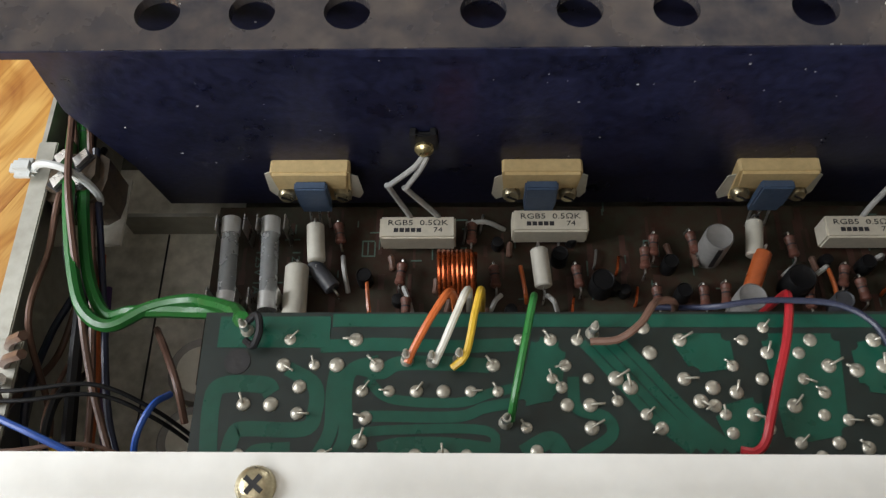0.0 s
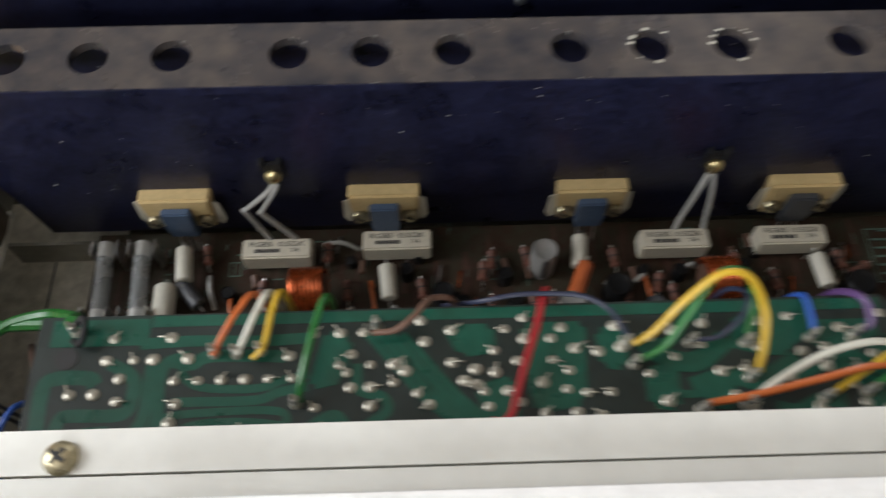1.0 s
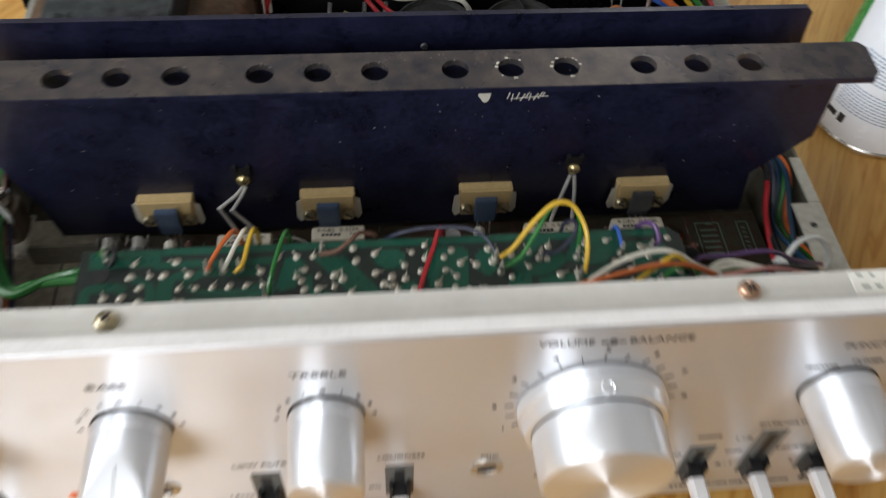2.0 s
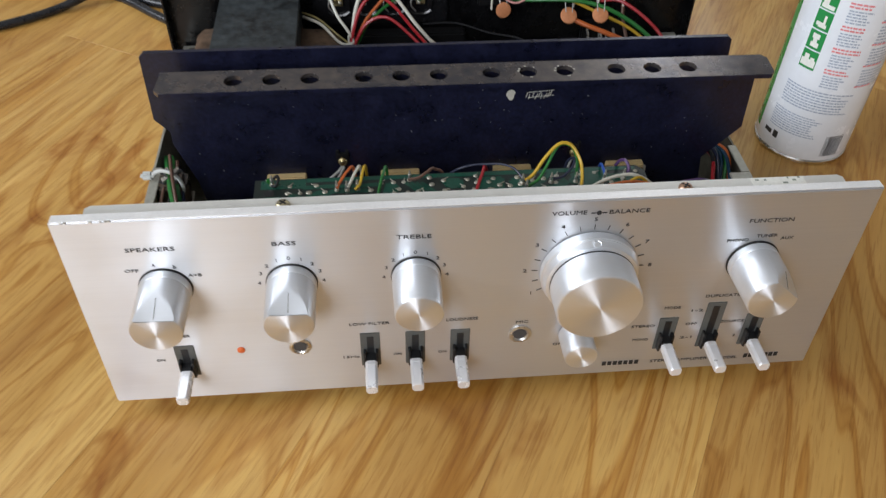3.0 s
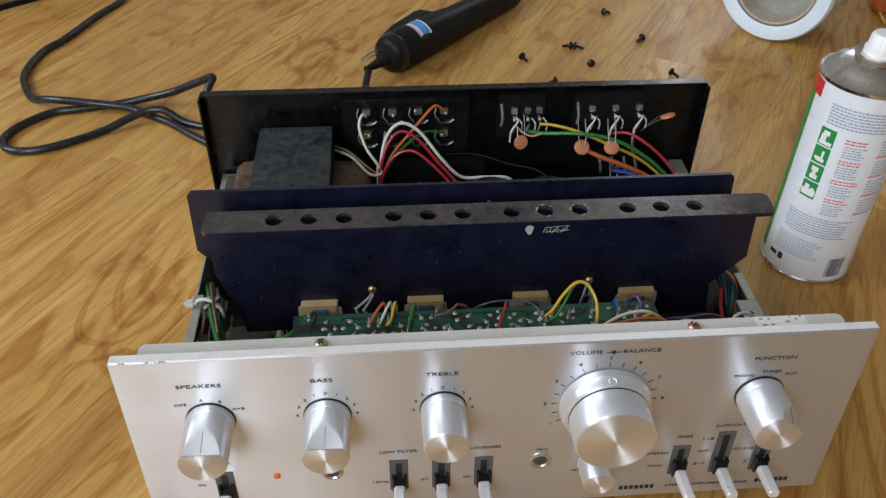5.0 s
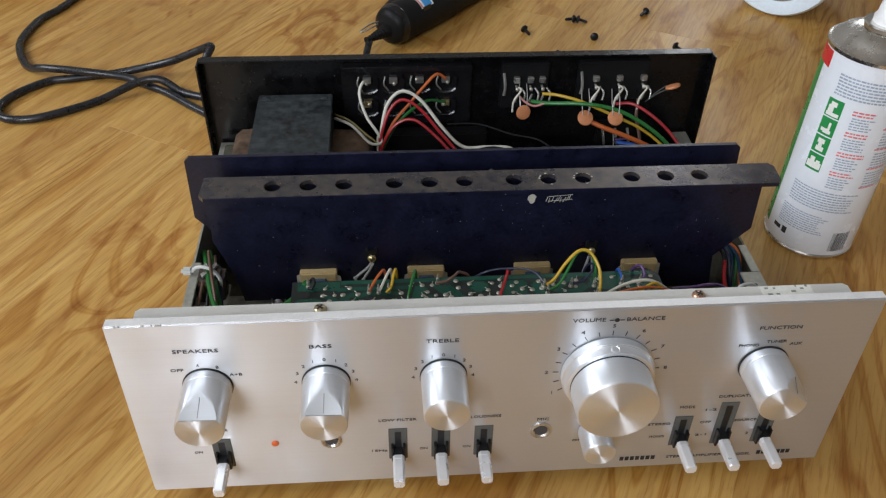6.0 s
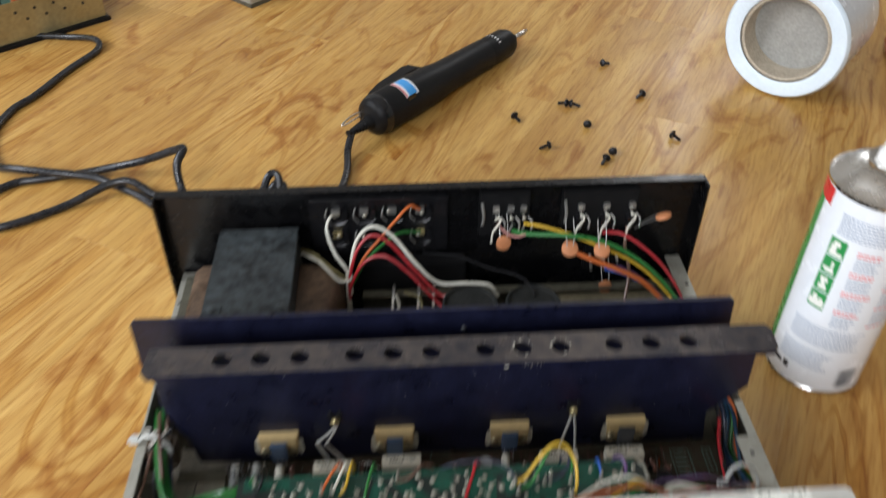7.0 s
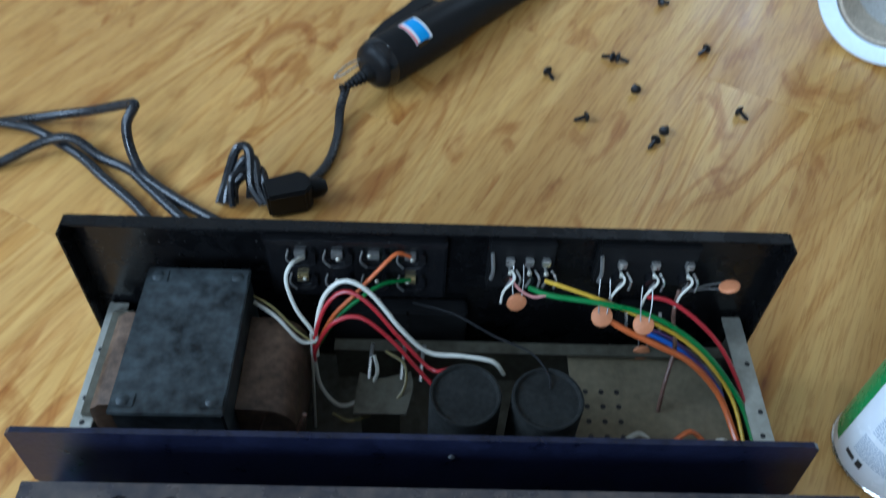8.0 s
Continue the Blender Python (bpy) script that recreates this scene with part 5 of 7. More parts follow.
def side_looms():
    def cord(pts, m, label, r=0.0012):
        part("loom_wire", tube(pts, r, 8, 7), m, amp, label, True)

    # green pair that bends across to the tone board
    for o, zz in ((0.0, 0.0), (0.0036, -0.003)):
        cord([(-0.2010 + o, 0.1640, 0.062), (-0.1935 + o, 0.1360, 0.071 + zz), (-0.1880 + o, 0.1130, 0.074 + zz), (-0.1810 + o, 0.0910, 0.076 + zz), (-0.1750 + o * 1.5, 0.0790, 0.077 + zz), (-0.1660 + o * 1.5, 0.0740 + o * 1.2, 0.078), (-0.1540 + o, 0.0790 - o * 0.3, 0.080), (-0.1420 + o, 0.0800 - o, 0.083), (-0.1320 + o, 0.0760 - o * 0.6, 0.090), (-0.1210, 0.0670, 0.108), (-0.1140, 0.0580, 0.1255)], W_GREEN, "thick green insulated wire", 0.0020)
    cord([(-0.194, 0.150, 0.075), (-0.187, 0.120, 0.080), (-0.180, 0.090, 0.075), (-0.172, 0.060, 0.070), (-0.160, 0.030, 0.066)], W_BROWN, "brown wire")
    cord([(-0.192, 0.150, 0.065), (-0.186, 0.110, 0.062), (-0.182, 0.070, 0.062), (-0.178, 0.028, 0.060)], W_BLACK, "black wire", 0.0022)
    cord([(-0.190, 0.150, 0.070), (-0.182, 0.100, 0.064), (-0.176, 0.060, 0.060), (-0.172, 0.025, 0.060)], W_BROWN, "brown wire")
    cord([(-0.186, 0.140, 0.070), (-0.178, 0.090, 0.060), (-0.168, 0.050, 0.062), (-0.155, 0.025, 0.065)], W_GREYBLUE, "grey-blue wire")
    cord([(-0.186, 0.110, 0.050), (-0.180, 0.070, 0.050), (-0.174, 0.030, 0.055)], W_ORANGE, "faded orange wire")
    cord([(-0.184, 0.100, 0.045), (-0.176, 0.055, 0.050), (-0.166, 0.030, 0.052)], W_PURPLE, "purple wire")
    cord([(-0.205, 0.0560, 0.078), (-0.192, 0.0470, 0.084), (-0.176, 0.0400, 0.086), (-0.160, 0.0330, 0.082), (-0.150, 0.0265, 0.074)], W_BLUE, "bright blue wire", 0.0010)
    cord([(-0.1560, 0.0300, 0.060), (-0.1540, 0.0400, 0.075), (-0.1500, 0.0500, 0.078), (-0.1480, 0.0560, 0.070)], W_BLUE, "bright blue wire", 0.0010)
    for i, (y, z) in enumerate(((0.0540, 0.080), (0.0520, 0.077), (0.0380, 0.078), (0.0330, 0.074))):
        cord([(-0.2000, y, z), (-0.1850, y - 0.001, z + 0.004), (-0.1650, y + 0.001, z + 0.003), (-0.1500, y - 0.004, z - 0.004), (-0.1400, y - 0.010, z - 0.02)], W_BLACK if i < 2 else W_BROWN, "dark wire", 0.00065)
    cord([(-0.165, 0.085, 0.045), (-0.155, 0.072, 0.060), (-0.148, 0.060, 0.066), (-0.146, 0.050, 0.060)], W_BROWN, "brown wire")
    cord([(-0.186, 0.045, 0.060), (-0.178, 0.036, 0.062), (-0.168, 0.030, 0.060)], W_YELLOW, "yellow wire")
    jit = random.Random(17)
    for i in range(5):
        m, lab = ((W_BROWN, "dark brown wire"), (W_BLACK, "black wire"), (W_BROWN, "dark brown wire"), (W_GREYBLUE, "grey-blue wire"))[i % 4]
        x0, x1 = jit.uniform(-0.198, -0.190), jit.uniform(-0.198, -0.180)
        pts = [(x0, 0.150, jit.uniform(0.050, 0.075))]
        for j in range(1, 6):
            f = j / 5
            pts.append((x0 + (x1 - x0) * f + jit.uniform(-0.003, 0.003), 0.150 - 0.120 * f + jit.uniform(-0.004, 0.004), jit.uniform(0.040, 0.070)))
        cord(pts, m, lab, jit.uniform(0.0008, 0.0013))
    # terminal strip on the side wall
    strip = part("terminal_strip", box(-0.2030, -0.2010, 0.0280, 0.0680, 0.045, 0.0700), CHARCOAL, amp, "tag strip with soldered lugs")
    rng = random.Random(3)
    for i in range(7):
        y = 0.036 + 0.0055 * i
        part("lug", tube([(-0.2010, y, 0.060), (-0.1965, y + 0.001, 0.074), (-0.1900 + rng.uniform(-0.003, 0.003), y + rng.uniform(-0.003, 0.004), 0.083)], 0.0016, 6, 4), TIN if i % 3 == 1 else W_BROWN, strip, "", True)
    # switch in a smoked cover
    c = part("switch_cover", slab([(-0.2010, 0.1230), (-0.1985, 0.1205), (-0.1850, 0.1205), (-0.1815, 0.1230), (-0.1805, 0.1290), (-0.1810, 0.1365), (-0.1840, 0.1385), (-0.1980, 0.1385), (-0.2010, 0.1360)], 0.0170, pose(0, 0, 0.0520)), SMOKE, amp, "brown smoky plastic cover")
    part("cover_dome", slab([(-0.1985, 0.1235), (-0.1860, 0.1230), (-0.1832, 0.1285), (-0.1840, 0.1362), (-0.1975, 0.1366)], 0.0035, pose(0, 0, 0.0690)), SMOKE, c)
    part("cover_shelf", box(-0.2030, -0.1800, 0.1130, 0.1386, 0.0505, 0.0519), PAN, c, "pale steel shelf")
    for x, y, w in ((-0.1940, 0.1260, 0.0030), (-0.1880, 0.1340, 0.0034), (-0.1945, 0.1345, 0.0026), (-0.1870, 0.1262, 0.0022)):
        part("contact_lug", slab([(-w, -0.0012), (w * 0.6, -0.0016), (w, 0.0006), (-w * 0.5, 0.0018)], 0.0024, pose(x, y, 0.0729, 8, -10, 55)), TIN, c, "tarnished contact lug")
        part("contact_recess", slab([(-w, -0.0026), (w, -0.0028), (w * 1.2, 0.0022), (-w, 0.0024)], 0.0003, pose(x - 0.0005, y - 0.0004, 0.0726, 0, 0, 55)), BLACK_GAP, c)
    tie = part("cable_tie", tube([(-0.2030, 0.1300, 0.0740), (-0.1995, 0.1295, 0.0775), (-0.1950, 0.1285, 0.0790), (-0.1895, 0.1268, 0.0785), (-0.1845, 0.1245, 0.0750), (-0.1825, 0.1230, 0.0690), (-0.1835, 0.1225, 0.0640)], 0.0013, 8, 6), TIE, amp, "white nylon cable tie", True)
    part("tie_head", box(-0.2105, -0.2015, 0.1265, 0.1335, 0.0716, 0.0768, 0.0020), TIE, tie)
    # right-hand loom; its teal wires carry the bay's shade in their colour
    for i, (m, lab) in enumerate(((W_BLACK, "black wire"), (W_RED, "red wire"), (W_GREYBLUE, "grey-blue wire"), (W_TEAL, "teal wire darkened for shade"), (W_TEAL, "teal wire darkened for shade"), (W_GREEN, "green wire"), (W_ORANGE, "orange wire"))):
        x = 0.1875 + 0.0022 * i + 0.0012 * math.sin(5 * i)
        cord([(x - 0.004, 0.1720, 0.055), (x, 0.1400, 0.066 - 0.002 * (i % 2)), (x - 0.004 + 0.002 * math.cos(3 * i), 0.1150, 0.054 + 0.006 * math.sin(2 * i)), (x - 0.010 + 0.001 * i, 0.0850, 0.060 + 0.006 * math.cos(4 * i)), (x - 0.014, 0.0680, 0.080), (0.166 - 0.003 * i, 0.0500, 0.105), (0.140 - 0.002 * i, 0.0440 - 0.002 * i, 0.118)], m, lab, 0.0014)
    for i, m in enumerate((W_PURPLE, W_WHITE, W_WHITE, W_PINK, W_YELLOW, W_BLUE, W_ORANGE, W_GREEN)):
        y = 0.0475 - 0.0026 * i
        j = [jit.uniform(-0.0022, 0.0022) for k in range(6)]
        cord([(0.1060 + 0.0010 * i, y - 0.008, 0.112), (0.1130 + j[0], y - 0.001 + j[1], 0.118), (0.1250 + j[2], y + 0.001 + j[3], 0.1195 + j[0] * 0.6), (0.1400, y + j[4] * 1.3, 0.1185 + j[1]), (0.1560, y + 0.003 + j[5], 0.112 + j[2]), (0.1740, y + 0.010, 0.098)], m, "loose signal wire", 0.0016 if m is W_BLUE else 0.0009)
    cord([(0.1180, 0.0560, 0.0960), (0.1380, 0.0598, 0.0920), (0.1540, 0.0588, 0.0910), (0.1680, 0.0580, 0.0890), (0.182, 0.060, 0.080)], W_GREEN, "thick green wire", 0.0026)
    tie2 = part("cable_tie", tube([(0.1620, 0.0640, 0.088), (0.1680, 0.0690, 0.0985), (0.1780, 0.0700, 0.0985), (0.1850, 0.0660, 0.088), (0.1800, 0.0630, 0.078), (0.1660, 0.0620, 0.080), (0.1620, 0.0640, 0.088)], 0.0012, 8, 6), TIE, amp, "white nylon cable tie", True)
    part("tie_head", box(0.1590, 0.1650, 0.0610, 0.0680, 0.0850, 0.0915, 0.0016), TIE, tie2)
    # round parts standing on the tray
    for y in (0.0755, 0.0515):
        p = part("filter_can", lathe([(0.0116, 0.0136), (0.0118, 0.0300), (0.0112, 0.0312), (0.0092, 0.0312), (0.0086, 0.0308), (0, 0.0308)], (-0.1530, y, 0), (0, 0, 1), 32), GREYCAP, amp, "round grey can with a pale top", True)
        part("pale_top", lathe([(0.0086, 0.0309), (0.0084, 0.0314), (0, 0.0315)], (-0.1530, y, 0), (0, 0, 1), 28), SLEEVE, p)
    part("tray_rib", box(-0.1930, -0.1560, 0.1365, 0.1380, 0.0136, 0.0280), ZINC, amp, "folded steel rib")
    part("seam", box(-0.1790, -0.1784, 0.0300, 0.1360, 0.0136, 0.0141), BLACK_GAP, amp)


side_looms()


def rear_bay():
    # rear panel with a folded edge
    bm = box(-0.2105, 0.2100, 0.3010, 0.3025, 0.0080, 0.1490)
    box(-0.2105, 0.2100, 0.2935, 0.3026, 0.1491, 0.1506, 0.0005, bm)
    for x in (-0.2120, 0.2101):
        box(x, x + 0.0015, 0.2870, 0.3025, 0.0080, 0.1500, 0.0004, bm)
    rear = part("rear_panel", bm, REAR, amp, "black enamelled steel rear panel with worn inner face")
    rng = random.Random(8)
    bm = bmesh.new()
    for i in range(34):
        x, z, r = rng.uniform(-0.21, -0.10), rng.uniform(0.09, 0.145), rng.uniform(0.0001, 0.0003)
        box(x, x + r * rng.uniform(1, 3), 0.3008, 0.3011, z, z + r * 1.5, 0, bm)
    tagged(part("flake", bm, DULLTIN, rear, "pale dust flakes"), kind="stuff")

    # transformer
    tx = part("transformer", box(-0.1642, -0.1060, 0.1900, 0.2850, 0.0300, 0.1225, 0.0015), CORE, amp, "large black iron-cored mains transformer")
    part("end_cap", box(-0.1650, -0.1052, 0.1890, 0.2860, 0.1226, 0.1242, 0.0007), CORE, tx)
    for x, y in ((-0.158, 0.197), (-0.112, 0.197), (-0.158, 0.279), (-0.112, 0.279)):
        part("bolt", lathe([(0.0035, 0), (0.0035, 0.0008), (0.0018, 0.0016), (0, 0.0018)], (x, y, 0.1242), (0, 0, 1), 16), CORE, tx, "", True)
        part("corner_lug", box(x - 0.006, x + 0.006, y - 0.004, y + 0.004, 0.1243, 0.1248, 0.0003), CORE, tx)
    part("winding", slab([(-0.1055, 0.033), (-0.080, 0.033), (-0.0742, 0.040), (-0.0730, 0.050), (-0.0730, 0.080), (-0.0745, 0.088), (-0.0780, 0.0945), (-0.0830, 0.0985), (-0.0900, 0.1005), (-0.1055, 0.1015)], 0.062, pose(0, 0.2680, 0, 90)), COIL, tx, "brown varnished paper winding", True)
    part("winding", slab([(-0.1860, 0.040), (-0.180, 0.033), (-0.1645, 0.033), (-0.1645, 0.104), (-0.1790, 0.103), (-0.1850, 0.098), (-0.1860, 0.090)], 0.062, pose(0, 0.2680, 0, 90)), COIL, tx, "brown varnished paper winding", True)
    for x in (-0.100, -0.078):
        part("winding_tape", tube([(x, 0.206, 0.055), (x + 0.004, 0.2055, 0.075), (x + 0.010, 0.2070, 0.095)], 0.0014, 6, 4), W_BROWN, tx)
    part("mount_foot", box(-0.1860, -0.0800, 0.1950, 0.2820, 0.0136, 0.0299), ZINC, tx)
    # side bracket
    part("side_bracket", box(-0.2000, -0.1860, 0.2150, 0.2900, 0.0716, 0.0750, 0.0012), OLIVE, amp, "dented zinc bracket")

    # big capacitors
    for x, y in ((0.0215, 0.2190), (0.0680, 0.2175)):
        c = part("reservoir_capacitor", lathe([(0.0205, 0.0136), (0.0205, 0.0985), (0.0195, 0.1000), (0.0182, 0.0995), (0.0176, 0.0985), (0, 0.0984)], (x, y, 0), (0, 0, 1), 44), BIGCAP, amp, "large dark electrolytic capacitor", True)
        bm = lathe([(0.0206, 0.0975), (0.0206, 0.0994), (0.0199, 0.1004), (0.0188, 0.1003), (0.0182, 0.0990)], (x, y, 0), (0, 0, 1), 44)
        for f in [f for f in bm.faces if len(f.verts) > 4]:
            bm.faces.remove(f)
        part("rim", bm, BIGCAP, c, "dusty rolled rim", True)
    # perforated steel plate and bottom fittings
    plate = part("perforated_plate", box(0.0920, 0.1900, 0.2050, 0.2800, 0.0500, 0.0512), PLATE, amp, "olive-grey perforated steel plate")
    for i in range(3):
        for j in range(4):
            part("hole", lathe([(0.0017, 0), (0.0017, 0.0003)], (0.1010 + 0.0100 * i, 0.2200 + 0.0105 * j, 0.0512), (0, 0, 1), 12), BLACK_GAP, plate)
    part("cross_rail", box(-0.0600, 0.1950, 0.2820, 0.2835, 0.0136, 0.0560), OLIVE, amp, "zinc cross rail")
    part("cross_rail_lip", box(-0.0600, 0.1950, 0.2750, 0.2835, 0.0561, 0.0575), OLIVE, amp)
    f = part("fuse_block", box(-0.0620, 0.0250, 0.2880, 0.3000, 0.0420, 0.0820, 0.0015), PLASTIC, amp, "black mains outlet block")
    part("divider", box(-0.0140, -0.0125, 0.2872, 0.2990, 0.0430, 0.0810), REAR, f)
    br = part("bridge_rectifier", slab([(-0.0440, 0.2260), (-0.0120, 0.2260), (-0.0080, 0.2450), (-0.0100, 0.2560), (-0.0300, 0.2500), (-0.0420, 0.2550)], 0.0015, pose(0, 0, 0.0620)), OLIVE, amp, "bent steel bracket with lugs")
    part("bracket_leg", box(-0.0400, -0.0160, 0.2300, 0.2312, 0.0136, 0.0619), OLIVE, br)
    for x in (-0.036, -0.016, -0.004):
        part("lug", tube([(x, 0.250, 0.062), (x + 0.001, 0.262, 0.070), (x + 0.002, 0.266, 0.078)], 0.0013, 6, 4), TIN, br, "", True)

    # speaker terminal block
    sp = part("speaker_terminal_block", box(-0.0975, 0.0100, 0.2950, 0.3009, 0.0880, 0.1440, 0.0012), GLOSSBLACK, amp, "black speaker terminal block with brass tags")
    part("ledge", box(-0.0975, 0.0100, 0.2920, 0.2949, 0.1390, 0.1440, 0.0006), GLOSSBLACK, sp)
    for i in range(4):
        x = -0.0770 + 0.0217 * i
        for z in (0.1310, 0.1090):
            if z > 0.12 or i in (0, 3):
                part("tag", box(x - 0.0034, x + 0.0034, 0.2915, 0.2949, z - 0.0022, z + 0.0026, 0.0003), BRASS if i in (0, 3) and z < 0.12 else DULLTIN, sp, "brass tag")
            part("cell", tube([(x - 0.0085, 0.2945, z - 0.009), (x - 0.004, 0.2940, z - 0.0115), (x + 0.004, 0.2940, z - 0.0115), (x + 0.0085, 0.2945, z - 0.009)], 0.0014, 6, 4), GLOSSBLACK, sp, "", True)
    for i in range(4):
        x = -0.0770 + 0.0217 * i
        for z in (0.1310, 0.1090):
            part("clip_spring", tube([(x - 0.0065, 0.2930, z + 0.004), (x - 0.0078, 0.2905, z - 0.002), (x - 0.0040, 0.2900, z - 0.0075)], 0.0007, 6, 4), DULLTIN, sp, "", True)
            part("clip_jaw", slab([(x + 0.0045, z - 0.007), (x + 0.0088, z - 0.006), (x + 0.0092, z + 0.002), (x + 0.0070, z + 0.005), (x + 0.0052, z + 0.001)], 0.0035, pose(0, 0.2945, 0, 90)), GLOSSBLACK, sp)
            part("solder_blob", lathe([(0.0013, 0), (0.0015, 0.0006), (0.0008, 0.0014), (0, 0.0016)], (x + rng.uniform(-0.003, 0.003), 0.2913, z + rng.uniform(-0.002, 0.002)), (0, -1, 0.3), 10), SOLDER, sp, "", True)
    # phono socket blocks
    for x0, x1, z0, tags in ((0.0345, 0.0745, 0.1020, (0.0475, 0.0590, 0.0690)), (0.0995, 0.1600, 0.1080, (0.1145, 0.1345, 0.1550))):
        b = part("phono_socket_block", box(x0, x1, 0.2940, 0.3009, z0, 0.1440, 0.0010), PLASTIC, amp, "black phono socket block with tinned tags")
        for x in tags:
            part("tag", box(x - 0.0026, x + 0.0026, 0.2900, 0.2939, 0.1275, 0.1325, 0.0005), TIN, b, "tinned tag")
            part("lug", tube([(x, 0.2935, 0.1240), (x + 0.0015, 0.2890, 0.1190), (x - 0.001, 0.2870, 0.1120)], 0.0010, 6, 4), DULLTIN, b, "", True)
            part("side_tag", slab([(x - 0.0068, 0.1120), (x - 0.0050, 0.1090), (x - 0.0036, 0.1130), (x - 0.0040, 0.1230), (x - 0.0062, 0.1240)], 0.0006, pose(0, 0.2885, 0, 84)), DULLTIN, b)
            part("side_tag", tube([(x + 0.0040, 0.2920, 0.1225), (x + 0.0068, 0.2880, 0.1190), (x + 0.0060, 0.2860, 0.1130)], 0.0008, 6, 4), TIN, b, "", True)
            part("solder_blob", lathe([(0.0014, 0), (0.0016, 0.0006), (0.0008, 0.0015), (0, 0.0017)], (x + 0.0005, 0.2895, 0.1225), (0, -1, 0.4), 10), SOLDER, b, "", True)
            part("socket_back", rod((x, 0.2939, 0.1170), (x, 0.2880, 0.1170), 0.0042, 16), GLOSSBLACK, b, "", True)
        part("earth_lug", tube([(x0 + 0.002, 0.2930, 0.1360), (x0 + 0.003, 0.2890, 0.1250), (x0 + 0.002, 0.2880, 0.1180)], 0.0013, 6, 4), DULLTIN, b, "", True)
    b = part("phono_socket_block", box(0.1230, 0.1580, 0.2960, 0.3009, 0.0620, 0.0850, 0.0010), PLASTIC, amp, "black phono socket block")
    for x in (0.128, 0.139, 0.150):
        part("lug", tube([(x, 0.2955, 0.0780), (x, 0.2900, 0.0740), (x + 0.001, 0.2880, 0.0670)], 0.0012, 6, 4), TIN, b, "", True)

    # ceramic discs on leads
    for x, y, z, way, s in ((0.0530, 0.2800, 0.1060, (0.15, -0.80, 0.20), 1.05), (0.1045, 0.2725, 0.1040, (0.05, -0.7, 0.7), 1.12), (0.1275, 0.2640, 0.1085, (0, -0.7, 0.7), 1.08), (0.1760, 0.2780, 0.1290, (-0.30, 0.35, 0.88), 1.05), (0.1400, 0.2790, 0.0560, (0, -1, 0.2), 1.0)):
        d = part("disc_capacitor", lathe([(0.0030 * s, -0.0016), (0.0056 * s, -0.0010), (0.0060 * s, 0), (0.0056 * s, 0.0010), (0.0030 * s, 0.0016)], (x, y, z), way, 24), DISC, amp, "tan ceramic disc capacitor", True)
        for dx in (-0.0025, 0.0025):
            if x > 0.17:
                ends = [(x - 0.004, y + 0.001 + dx, z - 0.001), (x - 0.010, y + 0.007 + dx * 0.5, z - 0.010), (x - 0.0165, y + 0.012, z - 0.021)]
            else:
                ends = [(x + dx, y, z + 0.003), (x + dx * 1.3, y + 0.006, z + 0.012), (x + dx * 1.2, y + 0.013, z + 0.020)]
            part("lead", tube(ends, 0.00045, 5, 4), DULLTIN, d)

    def wire(pts, m, label, r=0.0012):
        part("rear_wire", tube(pts, r, 8, 8), m, amp, label, True)

    wire([(-0.0745, 0.2905, 0.1310), (-0.0800, 0.2800, 0.1370), (-0.0830, 0.2740, 0.1290), (-0.0780, 0.2660, 0.1140), (-0.0700, 0.2600, 0.1030), (-0.0665, 0.2570, 0.0950), (-0.0760, 0.2560, 0.0950), (-0.0900, 0.2650, 0.1060), (-0.1040, 0.2740, 0.1080)], W_WHITE, "white wire")
    wire([(-0.0670, 0.2560, 0.0800), (-0.0665, 0.2600, 0.1010), (-0.0610, 0.2680, 0.1230), (-0.0490, 0.2720, 0.1330), (-0.0340, 0.2680, 0.1270), (-0.0160, 0.2580, 0.1060), (0.0000, 0.2520, 0.0920), (0.0200, 0.2490, 0.0930), (0.0380, 0.2450, 0.0940), (0.0455, 0.2420, 0.0850)], W_WHITE, "thick white wire", 0.0014)
    wire([(-0.0690, 0.2560, 0.0780), (-0.0670, 0.2580, 0.0980), (-0.0600, 0.2650, 0.1180), (-0.0490, 0.2690, 0.1270), (-0.0350, 0.2650, 0.1210), (-0.0170, 0.2550, 0.1020), (0.0020, 0.2440, 0.0860), (0.0140, 0.2380, 0.0960)], W_RED, "thick red wire", 0.0013)
    wire([(-0.0690, 0.2560, 0.0700), (-0.0670, 0.2560, 0.0880), (-0.0560, 0.2600, 0.1080), (-0.0400, 0.2610, 0.1130), (-0.0220, 0.2540, 0.1010), (-0.0060, 0.2440, 0.0860), (0.0030, 0.2370, 0.0800)], W_RED, "thick red wire", 0.0013)
    wire([(-0.0660, 0.2590, 0.0900), (-0.0560, 0.2660, 0.1080), (-0.0420, 0.2730, 0.1220), (-0.0310, 0.2800, 0.1320), (-0.0200, 0.2880, 0.1390), (-0.0120, 0.2915, 0.1330)], W_ORANGE, "orange wire")
    wire([(-0.0660, 0.2590, 0.0860), (-0.0560, 0.2650, 0.1030), (-0.0440, 0.2720, 0.1130), (-0.0280, 0.2820, 0.1180), (-0.0120, 0.2915, 0.1110)], W_GREEN, "green wire")
    wire([(-0.0670, 0.2560, 0.0920), (-0.0780, 0.2600, 0.1000), (-0.0920, 0.2700, 0.1080), (-0.1045, 0.2770, 0.1100)], W_OLIVE, "faded yellow wire", 0.0008)
